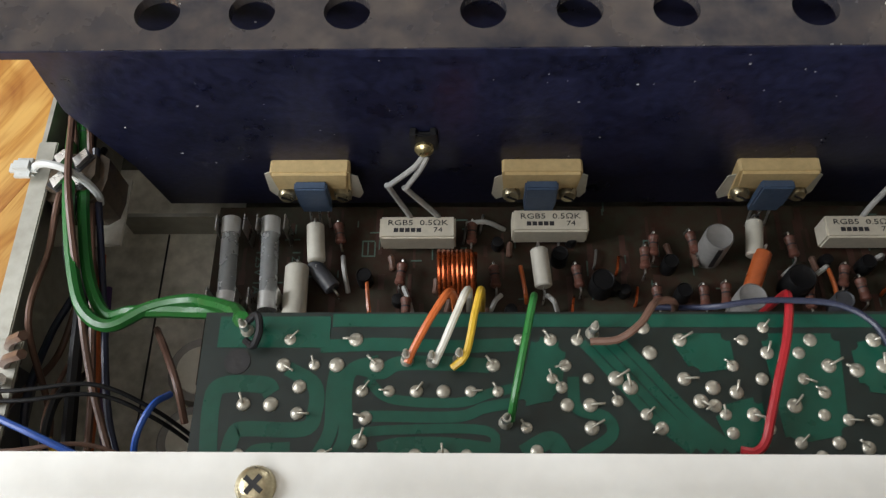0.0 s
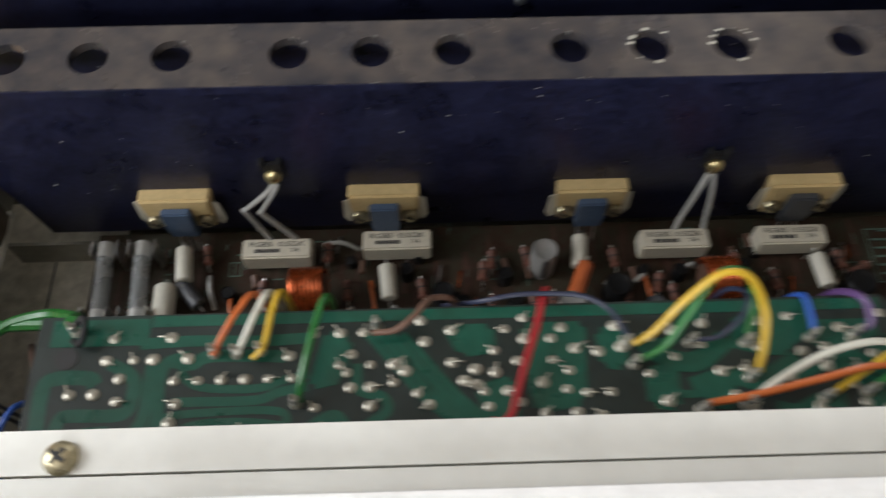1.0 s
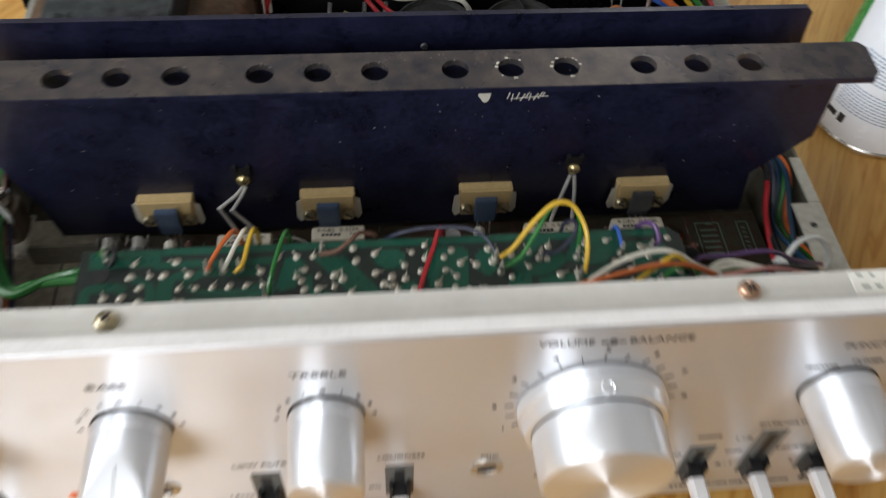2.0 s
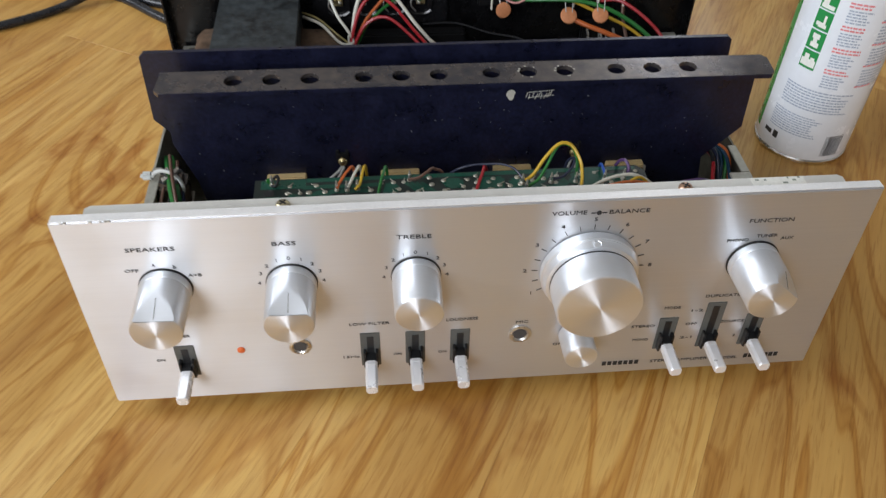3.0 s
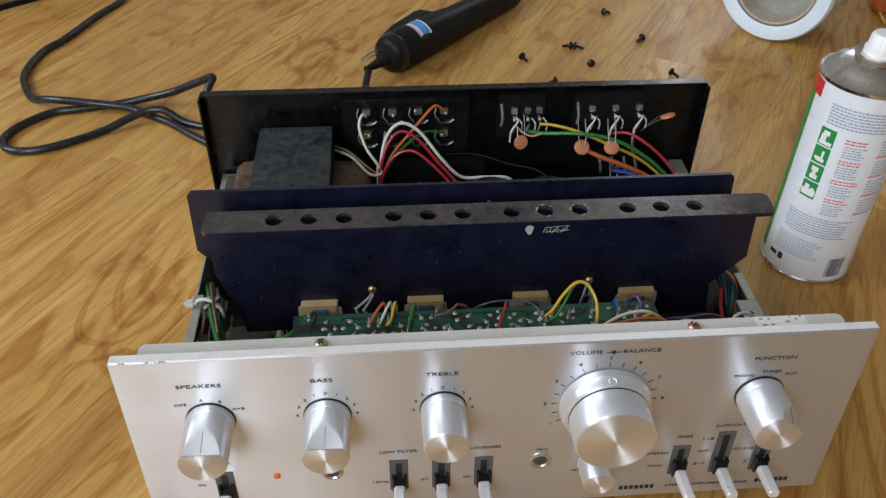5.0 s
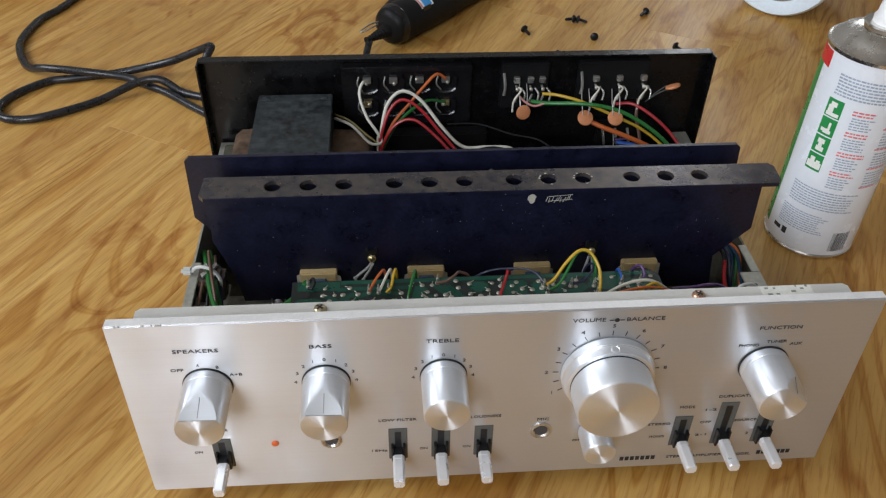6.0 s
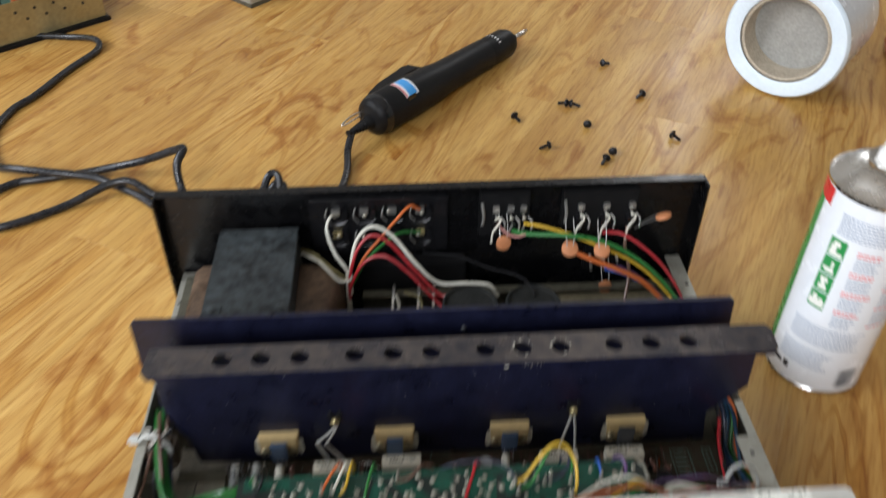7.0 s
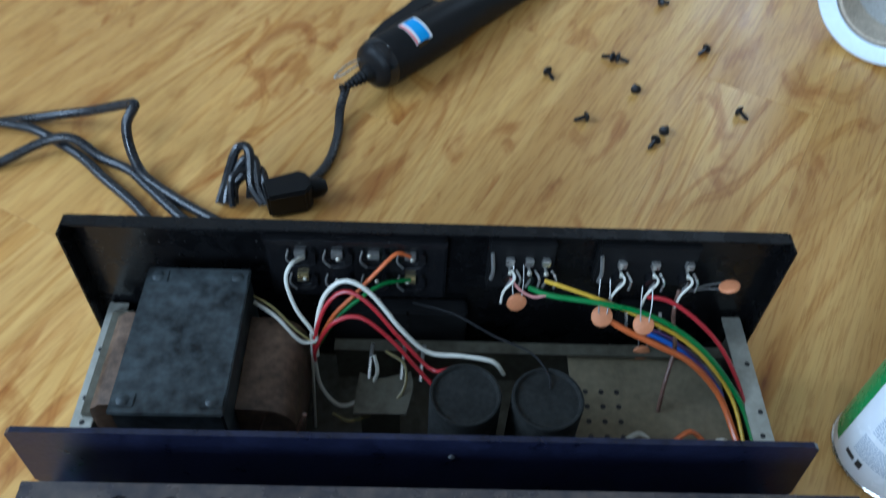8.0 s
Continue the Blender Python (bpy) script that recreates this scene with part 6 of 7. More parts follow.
    wire([(-0.0690, 0.2560, 0.0750), (-0.0660, 0.2500, 0.0540), (-0.0540, 0.2400, 0.0480), (-0.0400, 0.2420, 0.0540), (-0.0310, 0.2520, 0.0660), (-0.0330, 0.262, 0.072)], W_WHITE, "dusty white wire", 0.0013)
    wire([(-0.0580, 0.2360, 0.0450), (-0.0460, 0.2300, 0.0470), (-0.0300, 0.2320, 0.0560), (-0.0150, 0.2400, 0.0650), (-0.0140, 0.2550, 0.0720), (-0.0260, 0.2650, 0.0720)], W_OLIVE, "faded yellow wire", 0.0010)
    wire([(-0.0100, 0.2900, 0.0900), (0.0150, 0.2760, 0.0980), (0.0400, 0.2600, 0.0980), (0.0600, 0.2480, 0.1000), (0.0690, 0.2330, 0.1010), (0.0700, 0.2250, 0.0990)], W_BLACK, "thin black wire", 0.0007)
    wire([(-0.0695, 0.258, 0.10), (-0.0700, 0.2550, 0.0760), (-0.0705, 0.2480, 0.0500), (-0.0710, 0.2400, 0.0200)], W_WHITE, "white wire", 0.0009)
    # sheathed signal leads to the right-hand wall
    wire([(0.0600, 0.2860, 0.1130), (0.0720, 0.2790, 0.1150), (0.1000, 0.2720, 0.1180), (0.1250, 0.2680, 0.1150), (0.1450, 0.2640, 0.1070), (0.1650, 0.2560, 0.0950), (0.1820, 0.2440, 0.0800), (0.1930, 0.2280, 0.0680), (0.1960, 0.2000, 0.0600), (0.192, 0.176, 0.056)], W_GREEN, "thick green sheathed lead", 0.0017)
    wire([(0.0690, 0.2860, 0.1200), (0.0800, 0.2800, 0.1220), (0.0980, 0.2750, 0.1190), (0.1200, 0.2720, 0.1100), (0.1500, 0.2640, 0.0980), (0.1700, 0.2550, 0.0850), (0.1860, 0.2400, 0.0700), (0.1910, 0.2150, 0.0600), (0.188, 0.176, 0.055)], W_YELLOW, "thick yellow sheathed lead", 0.0013)
    wire([(0.1050, 0.2760, 0.1010), (0.1180, 0.2680, 0.0980), (0.1400, 0.2600, 0.0920), (0.1600, 0.2540, 0.0840), (0.1780, 0.2420, 0.0700), (0.1860, 0.2250, 0.0600), (0.1890, 0.2000, 0.0550), (0.184, 0.176, 0.052)], W_ORANGE, "thick orange sheathed lead", 0.0020)
    wire([(0.1320, 0.2840, 0.1100), (0.1450, 0.2780, 0.1130), (0.1620, 0.2700, 0.1050), (0.1780, 0.2600, 0.0920), (0.1900, 0.2440, 0.0760), (0.1960, 0.2200, 0.0620)], W_RED, "thick red sheathed lead", 0.0014)
    wire([(0.1400, 0.2860, 0.0700), (0.1550, 0.2740, 0.0730), (0.1720, 0.2600, 0.0700), (0.1850, 0.2450, 0.0600)], W_BLUE, "blue sheathed lead", 0.0018)
    wire([(0.1380, 0.2870, 0.0720), (0.1500, 0.2790, 0.0770), (0.1650, 0.2660, 0.0750), (0.1800, 0.2500, 0.0660)], W_PURPLE, "grey-purple lead", 0.0011)
    wire([(0.1520, 0.2870, 0.1130), (0.1500, 0.2780, 0.1000), (0.1530, 0.2660, 0.0830), (0.1480, 0.2500, 0.0660), (0.1450, 0.2380, 0.0520)], W_BROWN, "dark brown sheathed lead", 0.0014)
    for x in (0.0490, 0.1145, 0.1345, 0.1550):
        wire([(x, 0.2900, 0.1240), (x + 0.001, 0.2830, 0.1250), (x - 0.005, 0.2790, 0.1180), (x - 0.006, 0.2780, 0.1080)], SLEEVE, "stripped white core", 0.0008)
    wire([(0.0480, 0.2890, 0.1190), (0.0540, 0.2840, 0.1140), (0.0620, 0.2800, 0.1120), (0.0700, 0.2790, 0.1150)], W_PINK, "pink core", 0.0009)
    for x, y, m in ((0.128, 0.212, W_WHITE), (0.160, 0.214, W_ORANGE)):
        part("rear_wire", tube([(x - 0.012, y, 0.0550), (x, y + 0.006, 0.0600), (x + 0.010, y + 0.002, 0.0540)], 0.0016, 7, 5), m, amp, "loose wire end", True)
    part("pale_grommet", lathe([(0.0060, 0.0512), (0.0060, 0.0570), (0.0035, 0.0600), (0, 0.0605)], (0.1790, 0.2120, 0), (0, 0, 1), 20), SLEEVE, amp, "pale plastic grommet", True)


rear_bay()


# ---- things on the floor ----
def spray_can():
    C = (0.3150, 0.2383)
    can = thing("spray_can", "white spray can with green and red print, standing on floor", "spray can", pose(C[0], C[1], 0))
    R = 0.0377
    part("body", lathe([(R - 0.002, 0.0030), (R, 0.0045), (R, 0.1830)], (0, 0, 0), (0, 0, 1), 96), CAN_WHITE, can, "white lacquered body", True)
    part("bottom_rim", lathe([(R - 0.001, 0), (R + 0.0006, 0.0010), (R + 0.0006, 0.0030), (R - 0.0005, 0.0042)], (0, 0, 0), (0, 0, 1), 96), CAN_METAL, can, "bare metal rim", True)
    part("shoulder", lathe([(R - 0.0004, 0.1826), (R + 0.0009, 0.1832), (R + 0.0009, 0.1858), (R - 0.001, 0.1868), (R - 0.0025, 0.1872), (0.0305, 0.1928), (0.0215, 0.1975), (0.0172, 0.1990), (0.0168, 0.2012), (0.0180, 0.2020), (0.0170, 0.2032), (0.0110, 0.2028)], (0, 0, 0), (0, 0, 1), 72), CAN_METAL, can, "domed tinplate shoulder", True)
    noz = part("nozzle", lathe([(0.0122, 0.2022), (0.0124, 0.2070), (0.0108, 0.2095), (0.0102, 0.2165), (0.0086, 0.2185), (0, 0.2187)], (0, 0, 0), (0, 0, 1), 32), NOZZLE, can, "white plastic spray nozzle", True)
    part("red_spout", rod((0.0080, -0.004, 0.2130), (0.0125, -0.0065, 0.2130), 0.0013, 10), CAN_RED, noz)

    def patch(name, a0, a1, z0, z1, m, lift=0.00008, parent=can, label="", n=None):
        """A printed area, bent round the can; angles in degrees from +x."""
        k = n or max(2, int(abs(a1 - a0) / 4) + 1)
        bm = bmesh.new()
        cols = []
        for i in range(k + 1):
            a = radians(a0 + (a1 - a0) * i / k)
            c = [(R + d) * math.cos(a) for d in (lift,)][0], (R + lift) * math.sin(a)
            cols.append((bm.verts.new((c[0], c[1], z0)), bm.verts.new((c[0], c[1], z1))))
        for p, q in zip(cols, cols[1:]):
            bm.faces.new((p[0], q[0], q[1], p[1]))
        return part(name, bm, m, parent, label, True)

    patch("green_band", 90, 173, 0.012, 0.168, CAN_GREEN, label="green printed band")
    patch("red_band", 90, 186, 0.168, 0.1815, CAN_RED, label="red printed band")
    patch("red_corner", 318, 345, 0.060, 0.075, CAN_RED, 0.0001)
    rng = random.Random(31)
    for i in range(4):
        z = 0.1340 - 0.0165 * i
        patch("pictogram", 203, 223, z, z + 0.0154, CAN_GREEN, 0.0001, label="green pictogram square")
        # a pale drawing: a broad foot, a neck and a head, each square its own
        for a0, a1, b0, b1 in (((205, 221, 0.001, 0.004), (206, 213, 0.004, 0.010), (208, 216, 0.009, 0.013)), ((206, 214, 0.003, 0.006), (209, 219, 0.002, 0.005), (214, 217, 0.005, 0.012)), ((208, 218, 0.002, 0.006), (210, 215, 0.006, 0.009), (208, 217, 0.009, 0.013)), ((204, 222, 0.002, 0.008), (207, 213, 0.008, 0.012), (215, 220, 0.007, 0.010)))[i]:
            patch("pictogram_shape", a0, a1, z + b0, z + b1, STICKER, 0.0002 + 0.00002 * (b1 > 0.009))
    def text_rows(a0, a1, z1, rows, dz, h, m, seed):
        r = random.Random(seed)
        bm = bmesh.new()
        for j in range(rows):
            a, end = a0 + r.uniform(0, 1.0), a1 - r.uniform(0, (a1 - a0) * 0.25)
            z = z1 - dz * j
            while a < end:
                w = r.uniform(2.0, 6.0)
                b = min(end, a + w)
                q = [(R + 0.00012, radians(t)) for t in (a, (a + b) / 2, b)]
                vs = [(bm.verts.new((rr * math.cos(t), rr * math.sin(t), z)), bm.verts.new((rr * math.cos(t), rr * math.sin(t), z + h))) for rr, t in q]
                for p, s in zip(vs, vs[1:]):
                    bm.faces.new((p[0], s[0], s[1], p[1]))
                a = b + 0.9
        tagged(part("fine_print", bm, m, can, "", True), kind="stuff")

    text_rows(206, 312, 0.1690, 7, 0.0026, 0.0014, CAN_TEXT, 1)
    for j in range(4):
        z = 0.1440 - 0.0185 * j
        text_rows(234, 266, z, 2, 0.0026, 0.0014, CAN_REDTEXT, 5 + j)
        text_rows(235, 262, z - 0.0055, 5, 0.0023, 0.0011, CAN_TEXT, 15 + j)
        text_rows(276, 312, z + 0.002, 6, 0.0026, 0.0012, CAN_TEXT, 25 + j)
        text_rows(274, 302, z - 0.0125, 1, 0.0030, 0.0014, CAN_REDTEXT, 35 + j)
    text_rows(196, 285, 0.0680, 8, 0.0025, 0.0012, CAN_TEXT, 50)
    text_rows(192, 255, 0.0430, 9, 0.0022, 0.0010, CAN_TEXT, 60)
    patch("maker_mark", 188, 200, 0.0160, 0.0200, INK, 0.00012, label="plain black maker's mark")
    patch("maker_mark", 203, 210, 0.0150, 0.0215, INK, 0.00012)
    a = 268.0
    for i in range(17):
        w = rng.choice((0.5, 0.8, 1.3))
        patch("barcode_bar", a, a + w, 0.0090, 0.0290, INK, 0.00012, n=1)
        a += w + rng.choice((0.5, 0.9))
    return can


spray_can()


def tape_roll():
    # a wide roll of clear film on its side
    c, d = Vector((0.4435, 0.6830, 0.0750)), Vector((0.68, 0.733, 0)).normalized()
    R, r = 0.0750, 0.0550
    roll = thing("film_roll", "roll of clear plastic film with pale ends, lying on floor", "film roll", pose(c.x, c.y, 0))
    o = Vector((0, 0, c.z))
    ringp = [(r, 0.004), (r, 0.0), (r + 0.004, -0.002), (R - 0.003, -0.002), (R, 0.002), (R, 0.004)]
    bm = lathe(ringp, o, d, 72)
    for f in [f for f in bm.faces if len(f.verts) > 4]:
        bm.faces.remove(f)
    part("end_ring", bm, ROLLWHITE, roll, "pale blue-white wound end", True)
    bm = lathe([(R - 0.001, 0.004), (R - 0.002, 0.110)], o, d, 72)
    for f in [f for f in bm.faces if len(f.verts) > 4]:
        bm.faces.remove(f)
    part("film", bm, FILM, roll, "clear wound film", True)
    bm = lathe([(r, 0.001), (r - 0.0005, 0.110)], o, d, 72)
    for f in [f for f in bm.faces if len(f.verts) > 4]:
        bm.faces.remove(f)
    part("core_tube", bm, CARD, roll, "grey cardboard core", True)
    bm = lathe([(r - 0.0005, 0.003), (r - 0.0030, 0.001), (r - 0.0050, 0.002), (r - 0.0054, 0.040)], o, d, 72)
    for f in [f for f in bm.faces if len(f.verts) > 4]:
        bm.faces.remove(f)
    part("core_lip", bm, LIPCARD, roll, "rough tan cardboard lip", True)
    part("core_end", lathe([(r - 0.0050, 0.034), (r - 0.0050, 0.036)], o, d, 48), CARD, roll, "dull grey inner disc")
    # orange tool handle with yellow cord beyond it
    g = thing("orange_handle", "orange plastic handle with yellow cord on floor", "tool", pose(0.640, 0.745, 0.0))
    part("grip", lathe([(0.010, 0), (0.016, 0.006), (0.017, 0.050), (0.012, 0.075)], (0, 0, 0.017), (0.4, 0.9, 0), 24), W_ORANGE, g, "orange grip", True)
    part("cord", tube([(-0.010, -0.010, 0.010), (-0.012, -0.050, 0.006), (0.020, -0.085, 0.004), (0.080, -0.100, 0.003), (0.16, -0.09, 0.003)], 0.0025, 8), W_YELLOW, g, "yellow cord", True)


tape_roll()


def screwdriver():
    a, b = Vector((-0.0585, 0.6090, 0.0248)), Vector((0.1270, 0.8120, 0.0190))
    d = (b - a).normalized()
    n = (b - a).length
    drv = thing("electric_screwdriver", "black corded electric screwdriver with blue label, lying on floor", "screwdriver", pose(a.x, a.y, 0))
    o = Vector((0, 0, a.z))
    up = Vector((0, 0, 1))
    side = d.cross(up).normalized()
    body = part("body", lathe([(0.0140, 0.0), (0.0210, 0.004), (0.0242, 0.012), (0.0246, 0.070), (0.0236, 0.110), (0.0212, 0.130), (0.0200, n * 0.80), (0.0185, n * 0.80 + 0.001), (0.0190, n * 0.82), (0.0196, n * 0.84), (0.0194, n * 0.96), (0.0165, n * 0.99), (0.0080, n)], o, d, 40), PLASTIC, drv, "matt black plastic body", True)
    part("chuck", lathe([(0.0075, n), (0.0072, n + 0.010), (0.0055, n + 0.012)], o, d, 24), SCREW, drv, "", True)
    bit = part("bit", lathe([(0.0030, n + 0.012), (0.0030, n + 0.022), (0.0034, n + 0.024), (0.0034, n + 0.034), (0.0022, n + 0.044), (0, n + 0.046)], o, d, 8), STEEL, drv, "steel driver bit", True)
    # lever along the flank
    base = o - side * 0.0225 + up * 0.010
    bm = slab([(0.004, -0.008), (0.026, 0.006), (0.050, 0.0120), (0.086, 0.0150), (0.098, 0.0200), (0.110, 0.0170), (0.118, -0.008)], 0.016, Matrix(((d.x, -side.x, up.x, base.x + side.x * 0.004), (d.y, -side.y, up.y, base.y + side.y * 0.004), (d.z, -side.z, up.z, base.z - 0.010), (0, 0, 0, 1))))
    bmesh.ops.bevel(bm, geom=bm.edges[:], offset=0.0012, segments=2, affect="EDGES")
    part("start_lever", bm, PLASTIC, drv, "black start lever", True)
    part("tail_ring", lathe([(0.0200, 0.0035), (0.0232, 0.0085), (0.0247, 0.0130), (0.0250, 0.0150), (0.0247, 0.0160)], o, d, 40), GLOSSBLACK, body, "shiny black end ring", True)
    for k in range(4):
        p0 = o + d * (0.086 + 0.005 * k) - side * 0.0215 + up * 0.0135
        part("lever_rib", rod(p0 - side * 0.003 - up * 0.003, p0 + side * 0.006 + up * 0.006, 0.0014, 6), GLOSSBLACK, body)
    part("switch_recess", box(-0.0070, 0.0070, -0.0040, 0.0040, -0.0006, 0.0006, 0.0004, None, Matrix.Translation(o + d * 0.052 + side * 0.0205 + up * 0.0135) @ Matrix(((d.x, up.x, side.x, 0), (d.y, up.y, side.y, 0), (d.z, up.z, side.z, 0), (0, 0, 0, 1)))), GLOSSBLACK, body, "small black sliding switch")
    for k in range(7):
        c = o + d * (0.118 + 0.006 * k) + side * 0.0095 + up * 0.0158
        part("vent_slot", rod(c - side * 0.004 + up * 0.0024, c + side * 0.004 - up * 0.0036, 0.0007, 6), CHARCOAL, body)

    def label_patch(a0, a1, l0, l1, r, m, name, lab=""):
        bm = bmesh.new()
        rows = []
        for i in range(9):
            t = radians(a0 + (a1 - a0) * i / 8)
            v = (up * math.cos(t) + side * math.sin(t)) * r
            rows.append((bm.verts.new(o + d * l0 + v), bm.verts.new(o + d * l1 + v)))
        for p, q in zip(rows, rows[1:]):
            bm.faces.new((p[0], q[0], q[1], p[1]))
        part(name, bm, m, body, lab, True)

    label_patch(-14, 52, 0.044, 0.066, 0.02485, DECAL_WHITE, "decal", "white-edged blue sticker")
    label_patch(-12, 50, 0.050, 0.0635, 0.02495, DECAL_BLUE, "decal_band")
    label_patch(-12, 50, 0.0445, 0.0470, 0.02497, CAN_REDTEXT, "decal_line")
    for k in range(6):
        label_patch(-28 + 13 * k, -24 + 13 * k, n * 0.855, n * 0.872, 0.0198, DECAL_WHITE, "scale_mark")
    # strain relief and hanging ring
    part("strain_relief", lathe([(0.0100, 0.006), (0.0085, -0.004), *[(0.0070 - 0.0003 * k + (0.0 if k % 2 else -0.0013), -0.008 - 0.0022 * k) for k in range(12)], (0.0042, -0.035)], o - up * 0.004, d, 20), PLASTIC, drv, "ribbed rubber strain relief", True)
    q = o - side * 0.012 + up * 0.004
    part("hanging_ring", tube([q + d * 0.004, q - d * 0.012 - side * 0.003, q - d * 0.034 + side * 0.002, q - d * 0.030 + side * 0.005, q - d * 0.006 + side * 0.004], 0.0009, 6, 6), TIN, drv, "bright wire ring", True)
    p = lambda x, y, z=0.0042: (x - a.x, y - a.y, z)
    part("cord", tube([o - d * 0.030 - up * 0.006, p(-0.0830, 0.5680, 0.010), p(-0.0830, 0.5400, 0.005), p(-0.0880, 0.5050), p(-0.1010, 0.4780, 0.006), p(-0.1200, 0.4640, 0.010), p(-0.1420, 0.4560, 0.010)], 0.0042, 10, 8), CABLE, drv, "black cord", True)
    return drv


screwdriver()


def floor_cables():
    def cable(pts, r, label):
        t = part("power_cable", tube(pts, r, 10, 10), CABLE, None, "", True)
        return tagged(t, label, "cable")

    z = 0.0045
    cable([(-0.6600, 0.8700, z), (-0.5600, 0.8900, z), (-0.4800, 0.8850, z), (-0.4360, 0.8640, 0.010), (-0.4290, 0.8420, z), (-0.4510, 0.7880, z), (-0.4740, 0.7200, z), (-0.4900, 0.6880, z), (-0.4960, 0.6360, z), (-0.4870, 0.6000, z), (-0.4670, 0.5650, z), (-0.4400, 0.5460, 0.0132), (-0.4000, 0.5370, 0.0134), (-0.3550, 0.5330, 0.0080), (-0.3270, 0.5200, 0.0045), (-0.2990, 0.5000, z), (-0.2740, 0.4760, z), (-0.2400, 0.4450, z), (-0.2000, 0.4000, z), (-0.1700, 0.3700, 0.020)], 0.0044, "black power cable curving over the wooden floor")
    cable([(-0.1700, 0.4300, z), (-0.2020, 0.4500, z), (-0.2320, 0.4720, z), (-0.2450, 0.4830, 0.010), (-0.2530, 0.4960, 0.024), (-0.2540, 0.5060, 0.040), (-0.2480, 0.5180, 0.0500), (-0.2580, 0.5260, 0.0440), (-0.2760, 0.5330, 0.034), (-0.3020, 0.5430, 0.020), (-0.3350, 0.5480, 0.010), (-0.3710, 0.5460, z), (-0.4120, 0.5370, z), (-0.4360, 0.5310, z), (-0.4600, 0.5080, z), (-0.4710, 0.4850, z), (-0.4680, 0.4660, z), (-0.4550, 0.4540, z), (-0.4310, 0.4530, z), (-0.4050, 0.4640, z), (-0.3700, 0.4880, z), (-0.3330, 0.5100, 0.0125), (-0.3090, 0.5140, 0.0140), (-0.2840, 0.5020, z), (-0.2560, 0.4870, z), (-0.2360, 0.4680, z), (-0.2000, 0.4330, z), (-0.1700, 0.4100, z)], 0.0044, "black power cable with a raised kink, looped on the floor")
    # plug with a tied bundle of cord behind the amplifier
    plug = thing("power_plug", "black power plug with bundled tied cord on floor", "plug", pose(-0.1150, 0.4560, 0))
    bm = slab([(-0.020, -0.012), (0.012, -0.014), (0.018, -0.008), (0.018, 0.008), (0.012, 0.014), (-0.020, 0.012)], 0.024, pose(0, 0, 0.001, 0, 0, 20))
    bmesh.ops.bevel(bm, geom=bm.edges[:], offset=0.002, segments=2, affect="EDGES")
    part("plug_body", bm, PLASTIC, plug, "", True)
    part("plug_collar", lathe([(0.0075, 0), (0.0090, 0.004), (0.0080, 0.012), (0.0050, 0.016)], (0.014, 0.006, 0.012), (0.9, 0.35, 0), 20), PLASTIC, plug, "", True)
    for i in range(3):
        h = 0.038 - 0.008 * i
        part("cord_loop", tube([(-0.058 + 0.006 * i, -0.006, 0.005), (-0.054 + 0.004 * i, 0.008, 0.014), (-0.044 + 0.005 * i, 0.024 - 0.004 * i, h), (-0.034 + 0.004 * i, 0.024 - 0.003 * i, h), (-0.032 + 0.006 * i, 0.006, 0.016), (-0.022 + 0.003 * i, -0.006, 0.006)], 0.0040, 8, 8), CABLE, plug, "", True)
    part("cord_tie", tube([(-0.046, -0.010, 0.006), (-0.046, 0.004, 0.026), (-0.034, 0.014, 0.024), (-0.034, 0.000, 0.006)], 0.0030, 8, 6), CABLE, plug, "", True)


floor_cables()


def loose_screws():
    screw = thing("loose_screw", "small black screw lying on the wooden floor", "screw", group="loose screws")
    body = part("screw_head", lathe([(0.0030, 0), (0.0048, 0.0004), (0.0050, 0.0016), (0.0035, 0.0034), (0.0012, 0.0040), (0, 0.0040)], (0, 0, 0.0046), (-1, 0, 0.15), 20), SCREW, screw, "black domed head", True)
    thread = [(0.0019, 0)]
    for i in range(7):
        thread += [(0.0021, 0.0004 + 0.0014 * i), (0.0016, 0.0011 + 0.0014 * i)]
    thread.append((0.0004, 0.0110))
    part("thread", lathe(thread, (0, 0, 0.0046), (1, 0, -0.32), 12), SCREW, screw, "", True)
    first = True
    for x, y, rz in ((0.1149, 0.6400, -60), (0.1985, 0.6180, 80), (0.2500, 0.7700, 20), (0.2938, 0.5880, -50), (0.1440, 0.5740, 190), (0.1810, 0.6680, 150), (0.1890, 0.6660, -10), (0.2810, 0.6860, 215), (0.2050, 0.5440, 230), (0.2160, 0.5580, 60)):
        if first:
            screw.matrix_basis = pose(x, y, 0.0003, 0, 0, rz)
            first = False
        else:
            copy_thing(screw, pose(x, y, 0.0003, 0, 0, rz))


loose_screws()


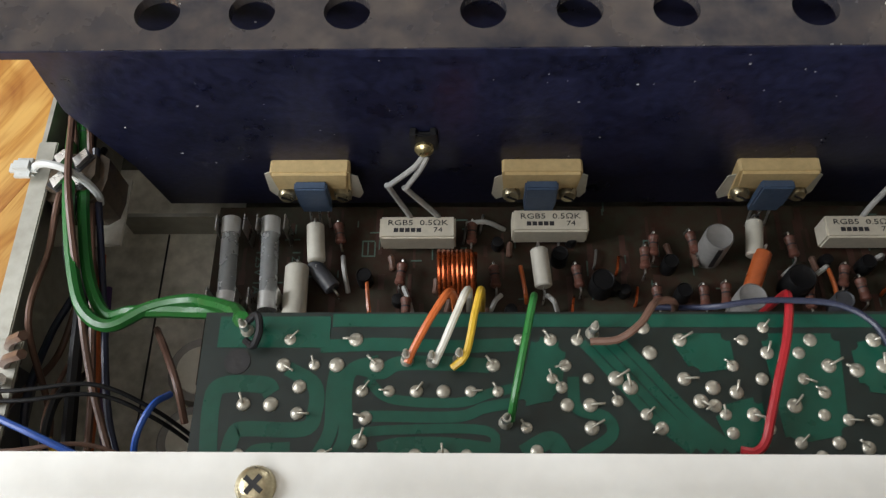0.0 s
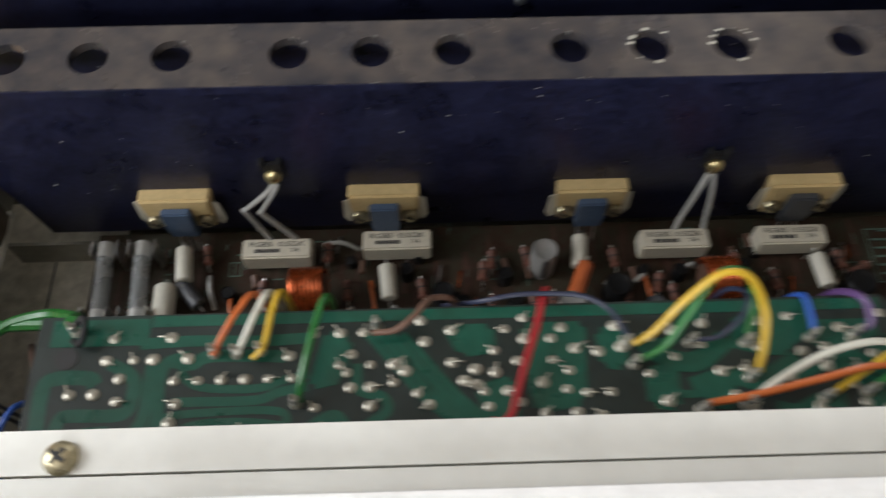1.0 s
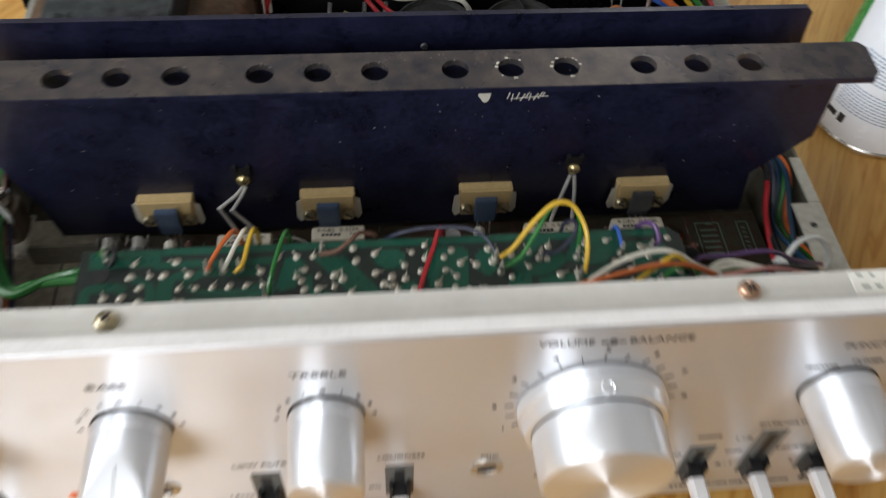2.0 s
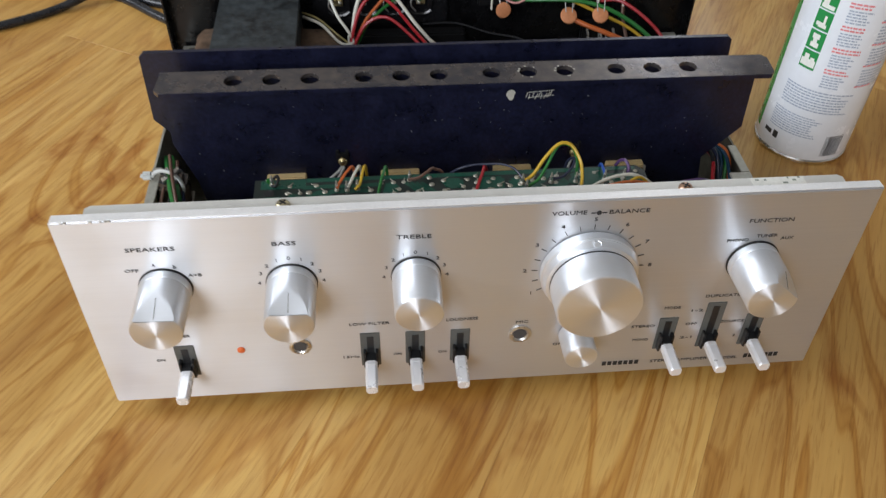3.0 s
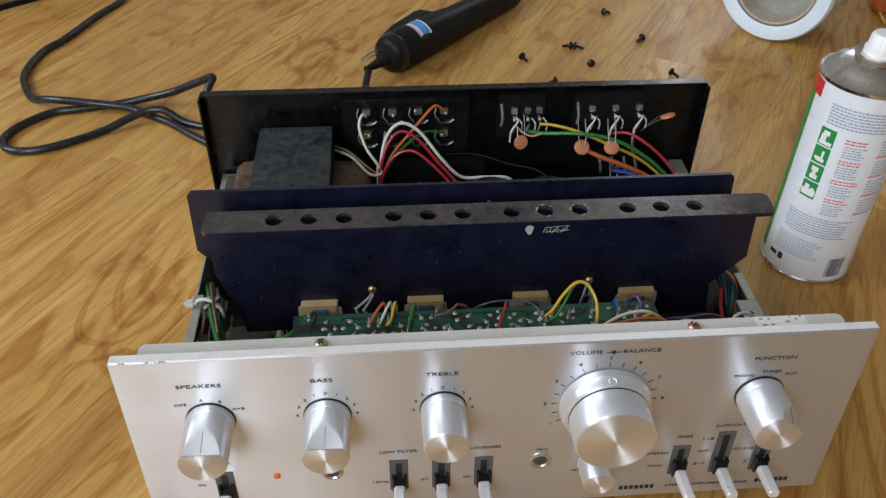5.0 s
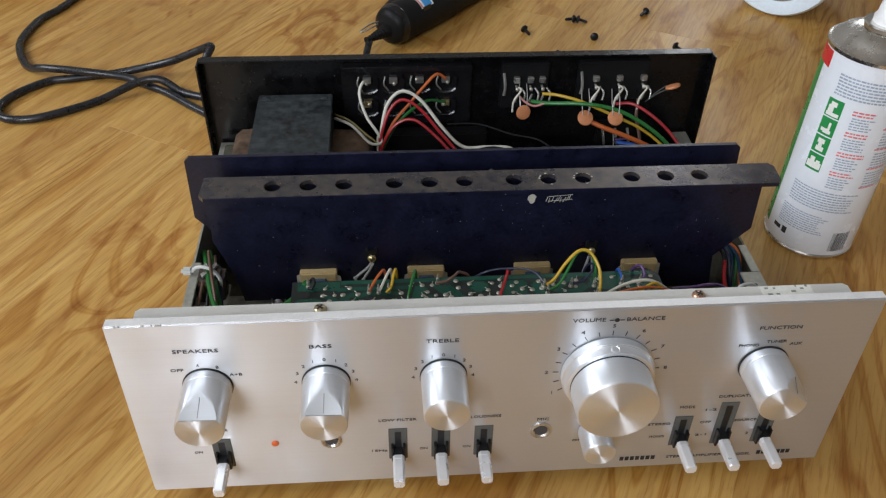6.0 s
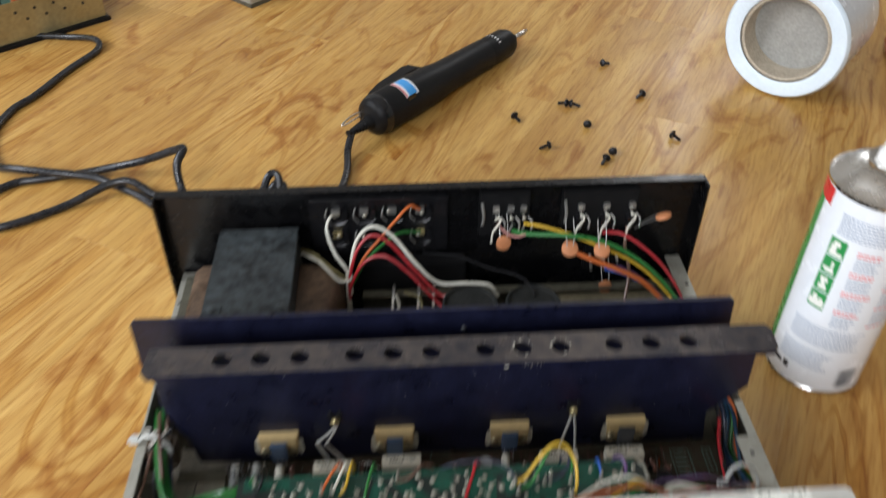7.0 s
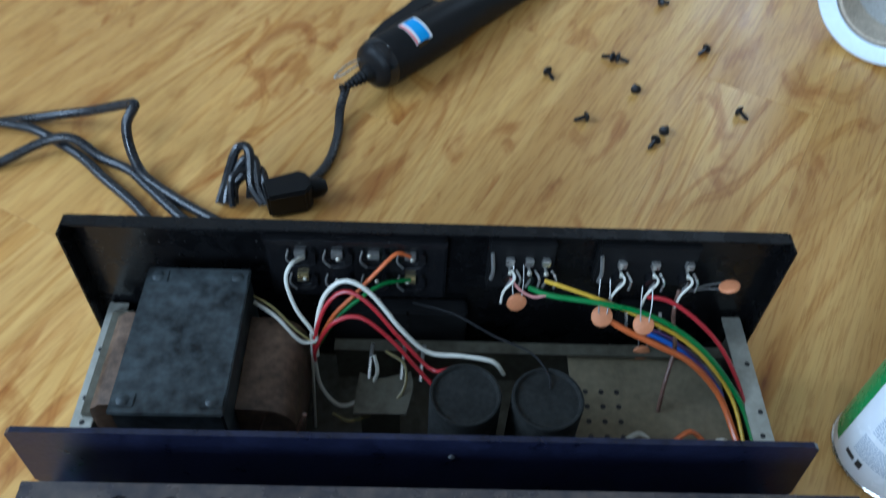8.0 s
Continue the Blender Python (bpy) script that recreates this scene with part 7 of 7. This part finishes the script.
def second_chassis():
    # corner of another opened set, on the floor at the back
    m = pose(-0.4430, 0.9510, 0, 0, 0, 39)
    s = thing("steel_chassis", "yellowish zinc-plated steel chassis with drilled holes, on floor", "chassis", m)
    part("front_wall", box(-0.36, 0.0, 0.000, 0.0015, 0.006, 0.060, 0.0004), GOLDSTEEL, s, "drilled yellow-zinc wall")
    part("base", box(-0.36, 0.004, -0.006, 0.22, 0.0, 0.006, 0.001), PLASTIC, s, "black base edge")
    part("side_wall", box(-0.0015, 0.0, 0.002, 0.22, 0.006, 0.060), GOLDSTEEL, s)
    for i in range(9):
        part("hole", lathe([(0.0022, 0), (0.0022, 0.0003)], (-0.015 - 0.013 * i, 0.0, 0.045 - 0.012 * (i % 2)), (0, -1, 0), 12), BLACK_GAP, s)
    part("inner_board", box(-0.350, -0.004, 0.006, 0.20, 0.044, 0.0456), GREEN, s, "green circuit board")
    for i in range(6):
        part("board_part", lathe([(0.005, 0), (0.005, 0.010), (0.004, 0.011), (0, 0.011)], (-0.02 - 0.022 * i, 0.020 + 0.006 * (i % 3), 0.0457), (0, 0, 1), 16), (GREYCAP, ORANGECAP, PLASTIC)[i % 3], s, "", True)
    # corner of a beige steel case
    t = thing("steel_case", "beige steel case with folded edge, on floor", "case", pose(-0.2380, 0.9790, 0, 0, 0, 47))
    part("case_body", box(0.0, 0.16, 0.0, 0.12, 0.0, 0.055, 0.0012), ZINC, t)
    part("folded_edge", box(-0.0012, 0.1612, -0.0012, 0.1212, 0.0, 0.006, 0.0005), OLIVE, t)


second_chassis()


# ---- floor boards ----
def boards():
    floor = tagged(part("floor", box(-2.1, 2.1, -2.1, 2.2, -0.03, -0.0085), PLASTIC, None), "honey oak laminate floor boards", "floor", kind="structure")
    W, L = 0.112, 0.86
    out = [(-L / 2 + 0.0001, -W / 2 + 0.00003), (L / 2 - 0.0001, -W / 2 + 0.00003), (L / 2 - 0.0001, W / 2 - 0.00003), (-L / 2 + 0.0001, W / 2 - 0.00003)]
    bm = slab(out, 0.008, pose(0, 0, -0.008))
    bmesh.ops.recalc_face_normals(bm, faces=bm.faces[:])
    bmesh.ops.bevel(bm, geom=[e for e in bm.edges if all(v.co.z > -0.001 for v in e.verts)], offset=0.00014, segments=1, affect="EDGES")
    me = bpy.data.meshes.new("plank")
    bm.to_mesh(me)
    bm.free()
    me.materials.append(WOOD)
    turn = 60.7
    a = radians(turn)
    u, v = Vector((math.cos(a), math.sin(a))), Vector((-math.sin(a), math.cos(a)))
    rng = random.Random(77)
    rows = range(-24, 25)
    for j in rows:
        shift = (0.31, 0.62, 0.283, 0.05, 0.75)[j % 5] * L
        for i in range(-4, 5):
            p = u * (i * L + shift) + v * (j * W + 0.020)
            m = pose(p.x, p.y, 0, 0, 0, turn + (180 if rng.random() < 0.5 else 0))
            ends = [m @ Vector((x, y, 0)) for x, y in out]
            inside = [-2.098 < e.x < 2.098 and -2.098 < e.y < 2.198 for e in ends]
            if all(inside):
                piece("plank", me, floor, m)
            elif any(inside) or abs(p.x) < 2.1 and -2.1 < p.y < 2.2:
                cut = bmesh.new()
                cut.from_mesh(me)
                inv = m.inverted()
                for co, no in (((2.098, 0, 0), (1, 0, 0)), ((-2.098, 0, 0), (-1, 0, 0)), ((0, 2.198, 0), (0, 1, 0)), ((0, -2.098, 0), (0, -1, 0))):
                    bmesh.ops.bisect_plane(cut, geom=cut.verts[:] + cut.edges[:] + cut.faces[:], plane_co=inv @ Vector(co), plane_no=inv.to_3x3() @ Vector(no), clear_outer=True)
                if cut.faces:
                    short = bpy.data.meshes.new("plank")
                    cut.to_mesh(short)
                    short.materials.append(WOOD)
                    piece("plank", short, floor, m)
                cut.free()


boards()
